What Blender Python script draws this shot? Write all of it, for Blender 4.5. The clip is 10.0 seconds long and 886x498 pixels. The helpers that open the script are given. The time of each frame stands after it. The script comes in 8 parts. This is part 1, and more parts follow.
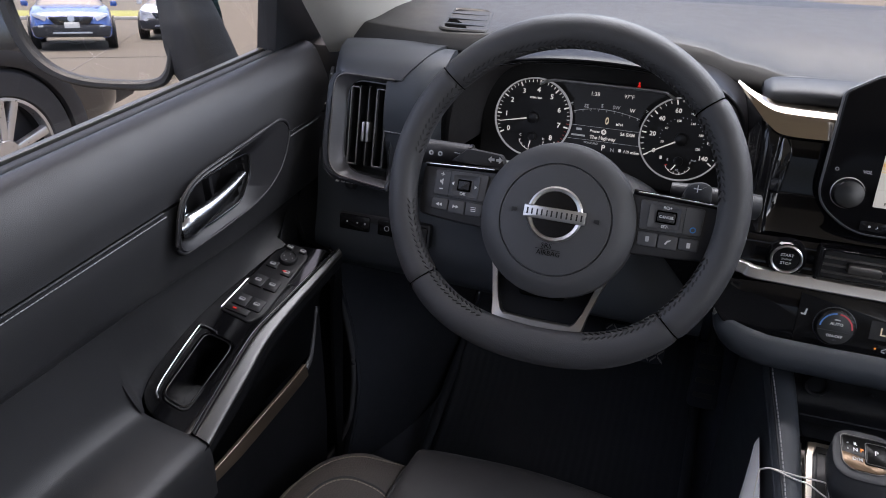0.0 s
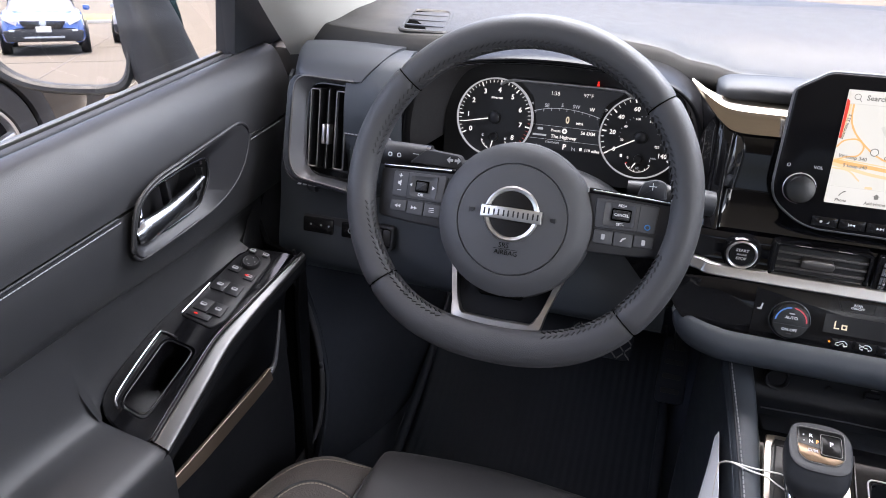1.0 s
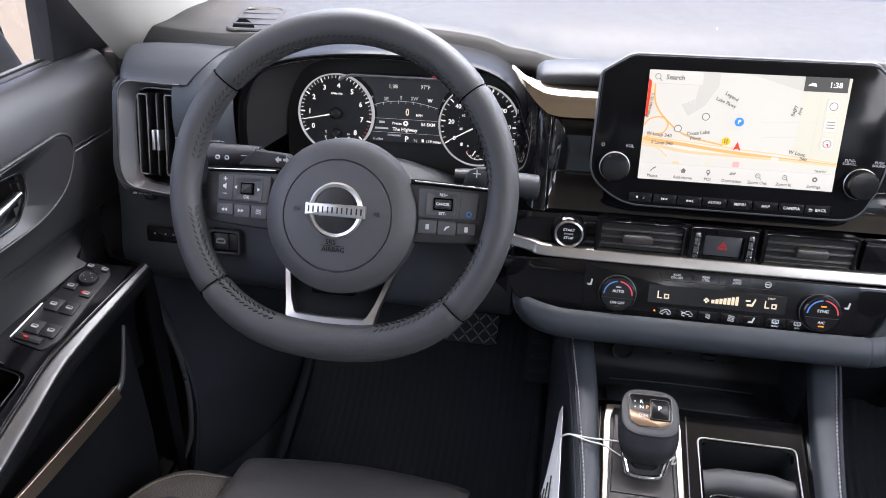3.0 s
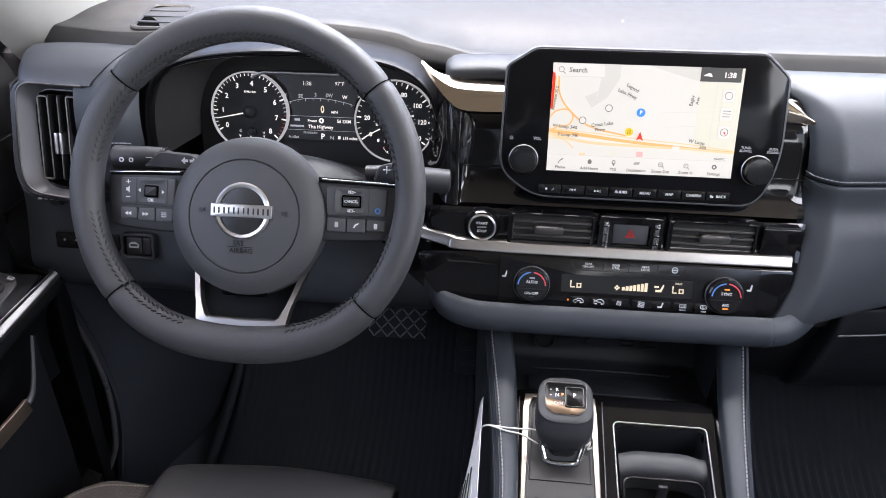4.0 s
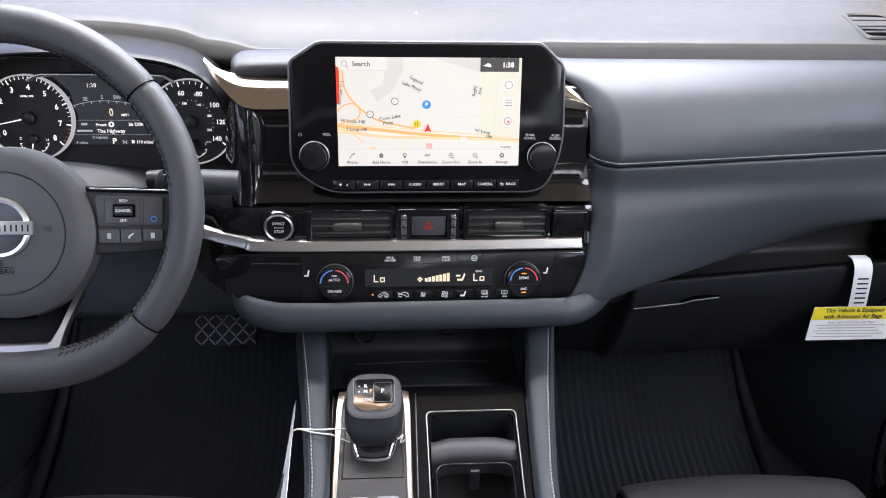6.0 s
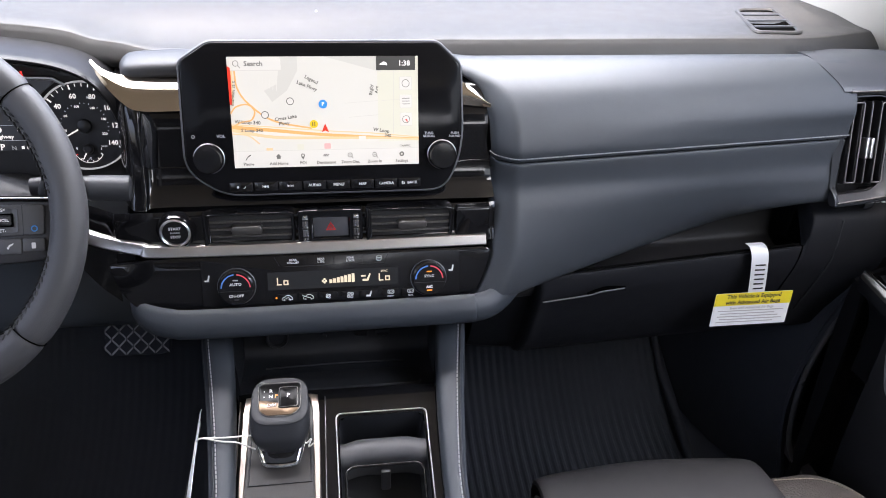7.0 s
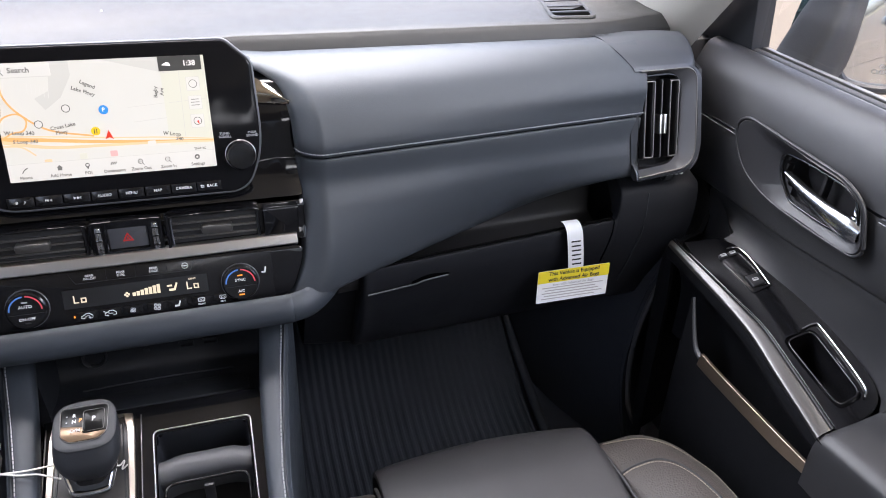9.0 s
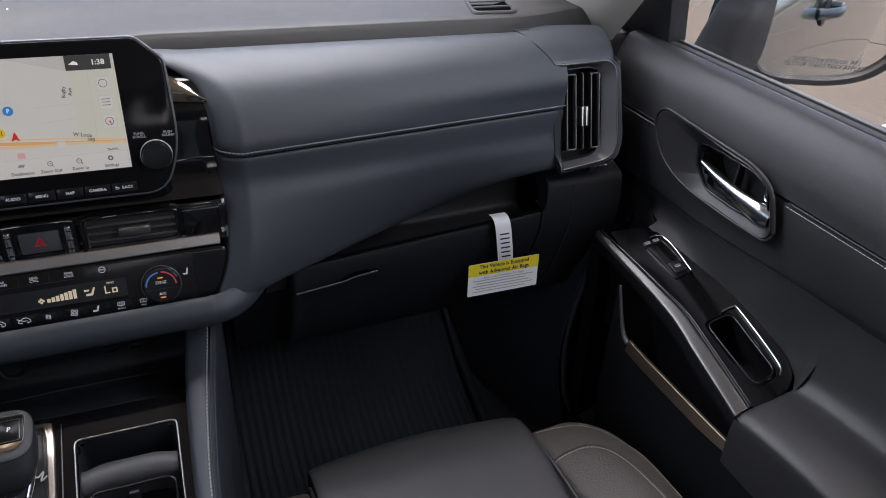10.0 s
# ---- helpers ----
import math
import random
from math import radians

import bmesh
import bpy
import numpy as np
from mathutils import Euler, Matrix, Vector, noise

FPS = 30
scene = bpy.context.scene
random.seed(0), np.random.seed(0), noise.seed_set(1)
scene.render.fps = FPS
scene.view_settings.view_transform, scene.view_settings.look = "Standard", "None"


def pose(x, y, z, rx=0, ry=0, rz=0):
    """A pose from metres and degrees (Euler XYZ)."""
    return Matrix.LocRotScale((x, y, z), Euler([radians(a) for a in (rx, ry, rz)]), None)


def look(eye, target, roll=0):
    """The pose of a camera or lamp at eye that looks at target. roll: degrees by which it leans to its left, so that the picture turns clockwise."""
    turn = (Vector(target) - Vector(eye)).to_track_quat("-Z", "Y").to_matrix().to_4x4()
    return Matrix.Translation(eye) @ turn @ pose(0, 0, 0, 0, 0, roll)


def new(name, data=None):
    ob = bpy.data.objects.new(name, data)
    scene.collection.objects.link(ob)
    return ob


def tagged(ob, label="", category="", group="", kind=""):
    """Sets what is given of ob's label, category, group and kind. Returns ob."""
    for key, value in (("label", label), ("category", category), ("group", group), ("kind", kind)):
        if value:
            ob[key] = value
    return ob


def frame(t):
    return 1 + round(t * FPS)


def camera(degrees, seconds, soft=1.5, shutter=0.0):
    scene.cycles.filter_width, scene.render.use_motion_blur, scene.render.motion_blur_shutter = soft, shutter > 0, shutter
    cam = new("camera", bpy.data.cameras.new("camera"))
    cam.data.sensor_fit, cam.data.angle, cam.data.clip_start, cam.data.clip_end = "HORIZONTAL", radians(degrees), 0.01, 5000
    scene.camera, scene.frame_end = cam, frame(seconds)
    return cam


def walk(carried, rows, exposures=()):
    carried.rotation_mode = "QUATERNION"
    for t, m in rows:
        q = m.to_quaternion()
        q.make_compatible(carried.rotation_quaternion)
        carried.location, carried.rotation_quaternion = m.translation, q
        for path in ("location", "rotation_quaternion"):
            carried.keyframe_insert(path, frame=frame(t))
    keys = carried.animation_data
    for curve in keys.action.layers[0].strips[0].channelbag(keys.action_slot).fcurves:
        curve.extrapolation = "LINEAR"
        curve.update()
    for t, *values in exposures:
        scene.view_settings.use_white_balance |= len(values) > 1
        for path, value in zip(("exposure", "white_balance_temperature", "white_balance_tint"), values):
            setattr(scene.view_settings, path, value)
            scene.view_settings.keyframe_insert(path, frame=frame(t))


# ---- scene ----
cam = camera(63.48, 10.0, soft=0.9)
PATH = [
    (0, -0.2804, 0.0000, 1.0738, 60.147, -0.322, 20.159),
    (0.5, -0.2767, 0.0014, 1.0739, 60.122, -0.343, 19.479),
    (1, -0.2569, 0.0079, 1.0743, 60.218, -0.202, 18.411),
    (1.5, -0.2323, 0.0147, 1.0744, 60.262, -0.101, 16.831),
    (2, -0.2081, 0.0227, 1.0751, 60.115, 0.127, 14.965),
    (2.5, -0.1866, 0.0283, 1.0749, 59.952, 0.275, 12.842),
    (4, -0.1249, 0.0379, 1.0771, 59.271, -0.075, 6.309),
    (4.5, -0.1044, 0.0426, 1.0773, 59.118, -0.335, 4.024),
    (5, -0.0811, 0.0481, 1.0785, 58.875, -0.705, 1.541),
    (5.5, -0.0529, 0.0516, 1.0780, 58.823, -1.008, -1.043),
    (7, 0.0203, 0.0505, 1.0809, 58.605, -2.102, -8.071),
    (7.5, 0.0492, 0.0454, 1.0787, 58.795, -2.123, -10.400),
    (8, 0.0718, 0.0413, 1.0837, 58.523, -2.231, -12.845),
    (8.5, 0.0933, 0.0390, 1.0838, 58.470, -2.365, -15.279),
    (9, 0.1134, 0.0348, 1.0878, 58.206, -2.648, -17.577),
    (9.5, 0.1286, 0.0279, 1.0889, 58.183, -2.985, -19.860),
    (10, 0.1418, 0.0200, 1.0882, 58.238, -3.174, -21.699),
]
EXPOSURE = 3.15
FADES = ((0.0, -0.98), (0.1, -0.62), (0.2, -0.27), (0.3, 0.0), (9.7, 0.0), (9.8, -0.35), (9.9, -0.73), (10.0, -1.15))
walk(cam, [(t, pose(*row)) for t, *row in PATH], [(t, EXPOSURE + e, 6750, 18) for t, e in FADES])

# ---- light ----
world = bpy.data.worlds.new("sky")
scene.world = world
world.use_nodes = True
wn = world.node_tree.nodes
sky = wn.new("ShaderNodeTexSky")
sky.sky_type, sky.sun_disc = "NISHITA", False
sky.sun_elevation, sky.sun_rotation = radians(84), radians(182)
sky.air_density, sky.dust_density = 0.8, 6.0
wn["Background"].inputs["Strength"].default_value = 0.15
world.node_tree.links.new(sky.outputs[0], wn["Background"].inputs["Color"])
sun = new("sun", bpy.data.lights.new("sun", "SUN"))
sun.data.energy, sun.data.angle, sun.data.color = 0.7, radians(0.6), (1.0, 0.95, 0.86)
sun.matrix_world = look((0, 0, 0), (0.0, 0.06, -0.998))


def daylight(name, at, way, w, h, watts):
    """Fill lamp added inside a window opening, on top of the sky's own light."""
    lamp = new(name, bpy.data.lights.new(name, "AREA"))
    lamp.data.shape, lamp.data.size, lamp.data.size_y = "RECTANGLE", w, h
    lamp.data.energy, lamp.data.color = watts, (0.88, 0.95, 1.0)
    lamp.matrix_world = look(at, Vector(at) + Vector(way))


# Watts are set by how bright each side of the cabin should look.
daylight("windscreen_fill", (0.0, 1.03, 1.25), (0, -0.45, -0.89), 1.2, 0.30, 3.0)
daylight("side_window_fill", (-0.79, 0.12, 1.28), (1, 0.25, -0.25), 0.85, 0.26, 0.06)
daylight("side_window_fill", (0.79, 0.12, 1.28), (-1, 0.25, -0.25), 0.85, 0.26, 1.3)
daylight("rear_window_fill", (-0.78, -1.15, 1.20), (0.6, 1, -0.20), 0.9, 0.40, 0.10)
daylight("rear_window_fill", (0.78, -1.15, 1.20), (-0.6, 1, -0.20), 0.9, 0.40, 1.25)

# ---- materials ----
LUM = 0.074  # brightness of the lit displays against the daylight


def mat(name, color, rough=0.5, metal=0.0, grain=0.0, scale=900.0, var=0.12, coat=0.0, spec=0.5, vor=False, wear=0.08):
    """A surface with fine relief (grain, at scale per metre), colour variation and uneven gloss."""
    m = bpy.data.materials.new(name)
    m.use_nodes = True
    t = m.node_tree
    n, li = t.nodes, t.links.new
    b = n["Principled BSDF"]
    b.inputs["Metallic"].default_value = metal
    b.inputs["Specular IOR Level"].default_value = spec
    b.inputs["Coat Weight"].default_value = coat
    b.inputs["Coat Roughness"].default_value = 0.03
    co = n.new("ShaderNodeTexCoord")
    big = n.new("ShaderNodeTexNoise")
    big.inputs["Scale"].default_value = 14.0
    big.inputs["Detail"].default_value = 5.0
    li(co.outputs["Object"], big.inputs["Vector"])
    ramp = n.new("ShaderNodeMixRGB")
    ramp.inputs[1].default_value = (*[c * (1 - var) for c in color], 1)
    ramp.inputs[2].default_value = (*[min(1, c * (1 + var)) for c in color], 1)
    li(big.outputs["Fac"], ramp.inputs[0])
    li(ramp.outputs[0], b.inputs["Base Color"])
    mr = n.new("ShaderNodeMapRange")
    mr.inputs["To Min"].default_value = max(0.0, rough - wear)
    mr.inputs["To Max"].default_value = min(1.0, rough + wear)
    fine = n.new("ShaderNodeTexNoise")
    fine.inputs["Scale"].default_value = 60.0
    fine.inputs["Detail"].default_value = 4.0
    li(co.outputs["Object"], fine.inputs["Vector"])
    li(fine.outputs["Fac"], mr.inputs["Value"])
    li(mr.outputs[0], b.inputs["Roughness"])
    if grain:
        tex = n.new("ShaderNodeTexVoronoi" if vor else "ShaderNodeTexNoise")
        tex.inputs["Scale"].default_value = scale
        li(co.outputs["Object"], tex.inputs["Vector"])
        bump = n.new("ShaderNodeBump")
        bump.inputs["Strength"].default_value = grain
        bump.inputs["Distance"].default_value = 0.0006
        li(tex.outputs[0], bump.inputs["Height"])
        li(bump.outputs[0], b.inputs["Normal"])
    return m


def glow(name, color, strength):
    """A lit display surface or lamp behind print."""
    m = bpy.data.materials.new(name)
    m.use_nodes = True
    b = m.node_tree.nodes["Principled BSDF"]
    b.inputs["Base Color"].default_value = (*[c * 0.5 for c in color], 1)
    b.inputs["Roughness"].default_value = 0.35
    b.inputs["Emission Color"].default_value = (*color, 1)
    b.inputs["Emission Strength"].default_value = strength * LUM
    return m


def pane(name, tint):
    """Thin clear glass: straight through, with a gloss that grows at grazing angles."""
    m = bpy.data.materials.new(name)
    m.use_nodes = True
    t = m.node_tree
    n, li = t.nodes, t.links.new
    out = n["Material Output"]
    n.remove(n["Principled BSDF"])
    tr, gl, mx = n.new("ShaderNodeBsdfTransparent"), n.new("ShaderNodeBsdfGlossy"), n.new("ShaderNodeMixShader")
    lw, pw, fr = n.new("ShaderNodeLayerWeight"), n.new("ShaderNodeMath"), n.new("ShaderNodeMath")
    pw.operation, fr.operation = "POWER", "MULTIPLY_ADD"
    pw.inputs[1].default_value, fr.inputs[1].default_value, fr.inputs[2].default_value = 5.0, 0.9, 0.05
    li(lw.outputs["Facing"], pw.inputs[0]), li(pw.outputs[0], fr.inputs[0])
    tr.inputs["Color"].default_value = (*tint, 1)
    gl.inputs["Roughness"].default_value = 0.02
    li(fr.outputs[0], mx.inputs[0]), li(tr.outputs[0], mx.inputs[1]), li(gl.outputs[0], mx.inputs[2]), li(mx.outputs[0], out.inputs["Surface"])
    return m


DASHTOP = mat("dash_top_plastic", (0.0235, 0.0230, 0.0220), 0.50, grain=0.3, scale=1800, vor=True)
SOFT = mat("soft_black_plastic", (0.020, 0.022, 0.026), 0.50, grain=0.25, scale=1800, vor=True)
HARD = mat("hard_black_plastic", (0.015, 0.017, 0.021), 0.5, grain=0.35, scale=1500, vor=True)
PAD = mat("stitched_dash_leather", (0.039, 0.0455, 0.0535), 0.46, grain=0.26, scale=1500, vor=True)
DOORSKIN = mat("door_leatherette", (0.024, 0.0245, 0.0265), 0.44, grain=0.26, scale=1450, vor=True)
RIMSKIN = mat("wheel_leather", (0.046, 0.0465, 0.050), 0.47, grain=0.35, scale=1500, vor=True)
HUBSKIN = mat("airbag_cover_plastic", (0.062, 0.063, 0.067), 0.45, grain=0.25, scale=1900, vor=True)
SEATSKIN = mat("seat_leather", (0.028, 0.028, 0.030), 0.46, grain=0.28, scale=1300, vor=True)
SEATSIDE = mat("seat_bolster_leather", (0.060, 0.050, 0.044), 0.45, grain=0.4, scale=900, vor=True)
PERF = mat("perforated_leather", (0.05, 0.044, 0.041), 0.55, grain=1.0, scale=380, vor=True)
PIANO = mat("piano_black", (0.006, 0.006, 0.007), 0.06, grain=0.0, wear=0.03)
# The dash leather again, its base darkened for shade under the dashboard.
DIMPAD = mat("shaded_dash_leather", (0.032, 0.039, 0.048), 0.48, grain=0.26, scale=1500, vor=True)
GLOVE = mat("glovebox_plastic", (0.0105, 0.0115, 0.0145), 0.55, grain=0.25, scale=1700, vor=True, spec=0.28)
SPOKESILVER = mat("satin_spoke_metal", (0.42, 0.41, 0.40), 0.34, metal=1.0, var=0.02, wear=0.02)
LEVER = mat("satin_chrome", (0.52, 0.54, 0.57), 0.24, metal=1.0, var=0.02, wear=0.04)
RAIL = mat("warm_satin_rail", (0.60, 0.55, 0.49), 0.30, metal=1.0, var=0.02, wear=0.03)
FACET = mat("lacquered_black", (0.012, 0.013, 0.015), 0.05, coat=1.0, spec=1.0, wear=0.02)
SATIN = mat("satin_silver", (0.62, 0.61, 0.60), 0.33, metal=1.0, var=0.02, wear=0.02)
DARKSATIN = mat("graphite_satin_paint", (0.115, 0.118, 0.128), 0.38, metal=0.5, var=0.04, wear=0.03)
VENTBEVEL = mat("vent_frame_paint", (0.165, 0.168, 0.178), 0.36, metal=0.6, var=0.03, wear=0.03)
STRIP = mat("dark_silver_trim", (0.17, 0.163, 0.155), 0.40, metal=0.9, var=0.02, wear=0.02)
# Silver trim; the tan it mirrors is mixed into the base colour.
TANTINT = mat("satin_trim_tan_reflection", (0.30, 0.235, 0.18), 0.34, metal=0.9, var=0.02, wear=0.02)
# Accent silver carries part of its warm reflection as a tint.
ACCENT = mat("silver_accent_tan_reflection", (0.50, 0.44, 0.37), 0.11, metal=1.0, var=0.02, wear=0.02)
KNOBGLOSS = mat("smoked_selector_plate", (0.007, 0.007, 0.007), 0.22, spec=0.12)
KNOBREFLECT = mat("painted_plate_reflection", (0.16, 0.105, 0.065), 0.30, metal=0.6)
GRIP = mat("grip_strip_metal", (0.085, 0.085, 0.085), 0.34, metal=0.9, var=0.02, wear=0.02)
SCREENBLACK = mat("coated_screen_glass", (0.006, 0.006, 0.007), 0.10, spec=0.18)
CHROME = mat("chrome", (0.80, 0.80, 0.80), 0.10, metal=1.0, wear=0.03)
BLACKGLOSS = mat("gloss_black_button", (0.008, 0.008, 0.009), 0.16, wear=0.05)
KICK = mat("footwell_plastic", (0.032, 0.036, 0.046), 0.6, grain=0.3, scale=1500, vor=True, spec=0.3)
BUTTON = mat("matt_black_button", (0.016, 0.016, 0.018), 0.42, grain=0.3, scale=1800)
COWL = mat("satin_black_cowl", (0.008, 0.008, 0.009), 0.34, spec=0.22)
FUNNEL = mat("inner_cowl_plastic", (0.056, 0.054, 0.056), 0.6, grain=0.3, scale=1600, vor=True)
# Hard plastic darkened: shade low on the doors is put into this base.
DIMPLASTIC = mat("dimmed_black_plastic", (0.0075, 0.008, 0.0095), 0.72, grain=0.3, scale=1500, vor=True, spec=0.10)
VENTBODY = mat("vent_body_paint", (0.058, 0.063, 0.072), 0.40, metal=0.35, var=0.03, wear=0.03)
SEATTHREAD = mat("tan_grey_thread", (0.26, 0.225, 0.19), 0.7, grain=0.4, scale=2500)
MIRRORPRINT = mat("etched_mirror_print", (0.22, 0.23, 0.24), 0.5)
BEZEL = mat("handle_bezel_plastic", (0.017, 0.017, 0.019), 0.40, grain=0.25, scale=1800, vor=True)
GAUGE = mat("gauge_face", (0.014, 0.014, 0.015), 0.55, grain=0.2, scale=2500)
# Flat black for slot shade painted on surfaces, and for seams and lettering.
DEADBLACK = mat("shade_and_line_black", (0.003, 0.003, 0.003), 0.95, spec=0.0)
GREYPRINT = mat("grey_print", (0.42, 0.42, 0.43), 0.5, var=0.03)
DIMPRINT = mat("dim_embossing", (0.016, 0.016, 0.018), 0.35)
WHITEPRINT = mat("white_print", (0.70, 0.70, 0.70), 0.5, var=0.03)
THREAD = mat("grey_thread", (0.36, 0.36, 0.37), 0.7, grain=0.4, scale=2500)
DARKTHREAD = mat("dark_thread", (0.012, 0.012, 0.013), 0.6, grain=0.4, scale=2500)
CARPET = mat("black_carpet", (0.074, 0.084, 0.110), 0.95, grain=1.0, scale=600, spec=0.1)
RUBBER = mat("black_rubber_mat", (0.028, 0.034, 0.046), 0.7, grain=0.6, scale=500, spec=0.3)
STEELPAD = mat("pedal_metal", (0.20, 0.205, 0.215), 0.38, metal=0.9)
CLOTH = mat("headliner_cloth", (0.46, 0.40, 0.32), 0.9, grain=0.9, scale=700, spec=0.1)
PILLAR = mat("pillar_grey_plastic", (0.42, 0.41, 0.38), 0.6, grain=0.5, scale=900)
PAPER = mat("white_paper", (0.74, 0.76, 0.78), 0.6, var=0.05)
YELLOW = mat("yellow_print", (0.75, 0.62, 0.03), 0.6, var=0.04)
BLACKINK = mat("black_ink", (0.03, 0.03, 0.03), 0.7)
STRING = mat("white_string", (0.72, 0.70, 0.66), 0.8, grain=0.6, scale=3000)
RED = mat("red_plastic_print", (0.55, 0.03, 0.03), 0.5)
GLASS = pane("windscreen_glass", (0.93, 0.96, 0.95))
SIDEGLASS = pane("side_window_glass", (0.78, 0.81, 0.80))
TINT = pane("tinted_rear_glass", (0.16, 0.17, 0.17))
MIRROR = mat("mirror_silver", (0.90, 0.91, 0.92), 0.012, metal=1.0, var=0.01, wear=0.006)
L_WHITE = glow("lit_white_print", (1.0, 0.98, 0.95), 1.35)
L_DIM = glow("lit_grey_print", (0.85, 0.88, 0.92), 0.45)
L_RED = glow("lit_red", (1.0, 0.03, 0.02), 1.6)
L_REDLINE = glow("lit_dim_red", (0.75, 0.16, 0.14), 0.6)
L_ORANGE = glow("lit_orange", (1.0, 0.30, 0.03), 1.8)
L_BLUE = glow("lit_blue", (0.05, 0.30, 1.0), 0.7)
L_INFOINK = glow("display_ink", (0.02, 0.02, 0.02), 0.5)
L_RING = glow("lit_gauge_ring", (0.92, 0.95, 1.0), 0.55)
L_AMBERW = glow("lit_warm_white", (1.0, 0.86, 0.62), 1.0)

# ---- geometry helpers ----
FLIP = [False]
BASES = {}


def thing(name, label, category, at=(0, 0, 0), group="", kind=""):
    e = new(name)
    e.empty_display_size = 0.02
    at = Vector((-at[0], at[1], at[2])) if FLIP[0] else Vector(at)
    e.location = at
    BASES[e.name] = at
    return tagged(e, label, category, group, kind)


def part(name, bm, material, parent=None, label="", sharp=38):
    """One mesh object from a bmesh in world coordinates; mirrored to the other side of the car while FLIP is set."""
    if FLIP[0]:
        bmesh.ops.scale(bm, vec=(-1, 1, 1), verts=bm.verts)
        bmesh.ops.reverse_faces(bm, faces=bm.faces)
    me = bpy.data.meshes.new(name)
    bm.to_mesh(me)
    bm.free()
    me.shade_smooth()
    me.set_sharp_from_angle(angle=radians(sharp))
    for m in material if isinstance(material, (list, tuple)) else (material,):
        me.materials.append(m)
    ob = new(name, me)
    if parent is not None:
        ob.parent = parent
        if parent.name in BASES:
            ob.matrix_parent_inverse = Matrix.Translation(-BASES[parent.name])
    return tagged(ob, label)


def fm(origin, right=(1, 0, 0), up=(0, 0, 1)):
    """A frame: u along right, v along up, w towards the viewer."""
    r = Vector(right).normalized()
    w = r.cross(Vector(up)).normalized()
    u = w.cross(r)
    return Matrix(((r.x, u.x, w.x, origin[0]), (r.y, u.y, w.y, origin[1]), (r.z, u.z, w.z, origin[2]), (0, 0, 0, 1)))


ID = Matrix.Identity(4)


def rounded(pts, r, seg=4):
    """A closed outline with its corners rounded to r (one radius, or one for each corner)."""
    out, k = [], len(pts)
    for i, p in enumerate(pts):
        p, a, b = Vector(p), Vector(pts[i - 1]), Vector(pts[(i + 1) % k])
        rr = r[i] if isinstance(r, (list, tuple)) else r
        da, db = min(rr, (a - p).length * 0.49), min(rr, (b - p).length * 0.49)
        s, e = p + (a - p).normalized() * da, p + (b - p).normalized() * db
        if rr <= 0:
            out.append(p)
            continue
        for j in range(seg + 1):
            f = j / seg
            out.append((1 - f) ** 2 * s + 2 * f * (1 - f) * p + f * f * e)
    return out


def rect(u0, v0, u1, v1, r=0.0, seg=4):
    pts = [(u0, v0), (u1, v0), (u1, v1), (u0, v1)]
    return rounded(pts, r, seg) if r else [Vector(p) for p in pts]


def oval(cu, cv, ru, rv=None, n=28):
    rv = ru if rv is None else rv
    return [Vector((cu + ru * math.cos(2 * math.pi * i / n), cv + rv * math.sin(2 * math.pi * i / n))) for i in range(n)]


def area2(pts):
    return sum(pts[i - 1][0] * pts[i][1] - pts[i][0] * pts[i - 1][1] for i in range(len(pts)))


def prism(pts, m, d, bev=0.0, seg=2, w0=0.0, bm=None, taper=1.0):
    """An outline in a frame, from w0 back by d, its front edge bevelled."""
    bm = bm or bmesh.new()
    pts = [Vector(p) for p in pts]
    if area2(pts) < 0:
        pts.reverse()
    c = sum(pts, Vector((0, 0))) / len(pts)
    rings = []
    if bev:
        for j in range(seg + 1):
            a = math.pi / 2 * j / seg
            k, w = bev * (1 - math.sin(a)), w0 - bev * (1 - math.cos(a))
            rings.append((k, w))
        rings.reverse()
        rings = [(bev * (1 - math.cos(math.pi / 2 * j / seg)), w0 - bev * (1 - math.sin(math.pi / 2 * j / seg))) for j in range(seg, -1, -1)]
    else:
        rings = [(0, w0)]
    rings.append((0, w0 - d))
    n = len(pts)
    norms = []
    for i in range(n):
        e = pts[(i + 1) % n] - pts[i - 1]
        norms.append(Vector((e.y, -e.x)).normalized() if e.length > 1e-9 else Vector((0, 0)))
    loops = []
    for q, (k, w) in enumerate(rings):
        f = taper if q == len(rings) - 1 else 1.0
        loops.append([bm.verts.new(m @ Vector((*(c + (p - nn * k - c) * f), w))) for p, nn in zip(pts, norms)])
    bm.faces.new(loops[0])
    for a, b in zip(loops, loops[1:]):
        for i in range(n):
            j = (i + 1) % n
            bm.faces.new((a[j], a[i], b[i], b[j]))
    bm.faces.new(loops[-1][::-1])
    return bm


def byangle(pts, c, n):
    """An outline resampled at n even angles about c."""
    out, k = [], len(pts)
    for i in range(n):
        a = 2 * math.pi * i / n
        d = Vector((math.cos(a), math.sin(a)))
        best = None
        for j in range(k):
            p, q = Vector(pts[j]) - c, Vector(pts[(j + 1) % k]) - c
            e = q - p
            det = d.x * -e.y + d.y * e.x
            if abs(det) < 1e-12:
                continue
            s = (p.x * -e.y + p.y * e.x) / det
            f = (d.x * p.y - d.y * p.x) / det
            if s > 0 and -1e-6 <= f <= 1 + 1e-6 and (best is None or s > best):
                best = s
        out.append(c + d * (best or 0.0))
    return out


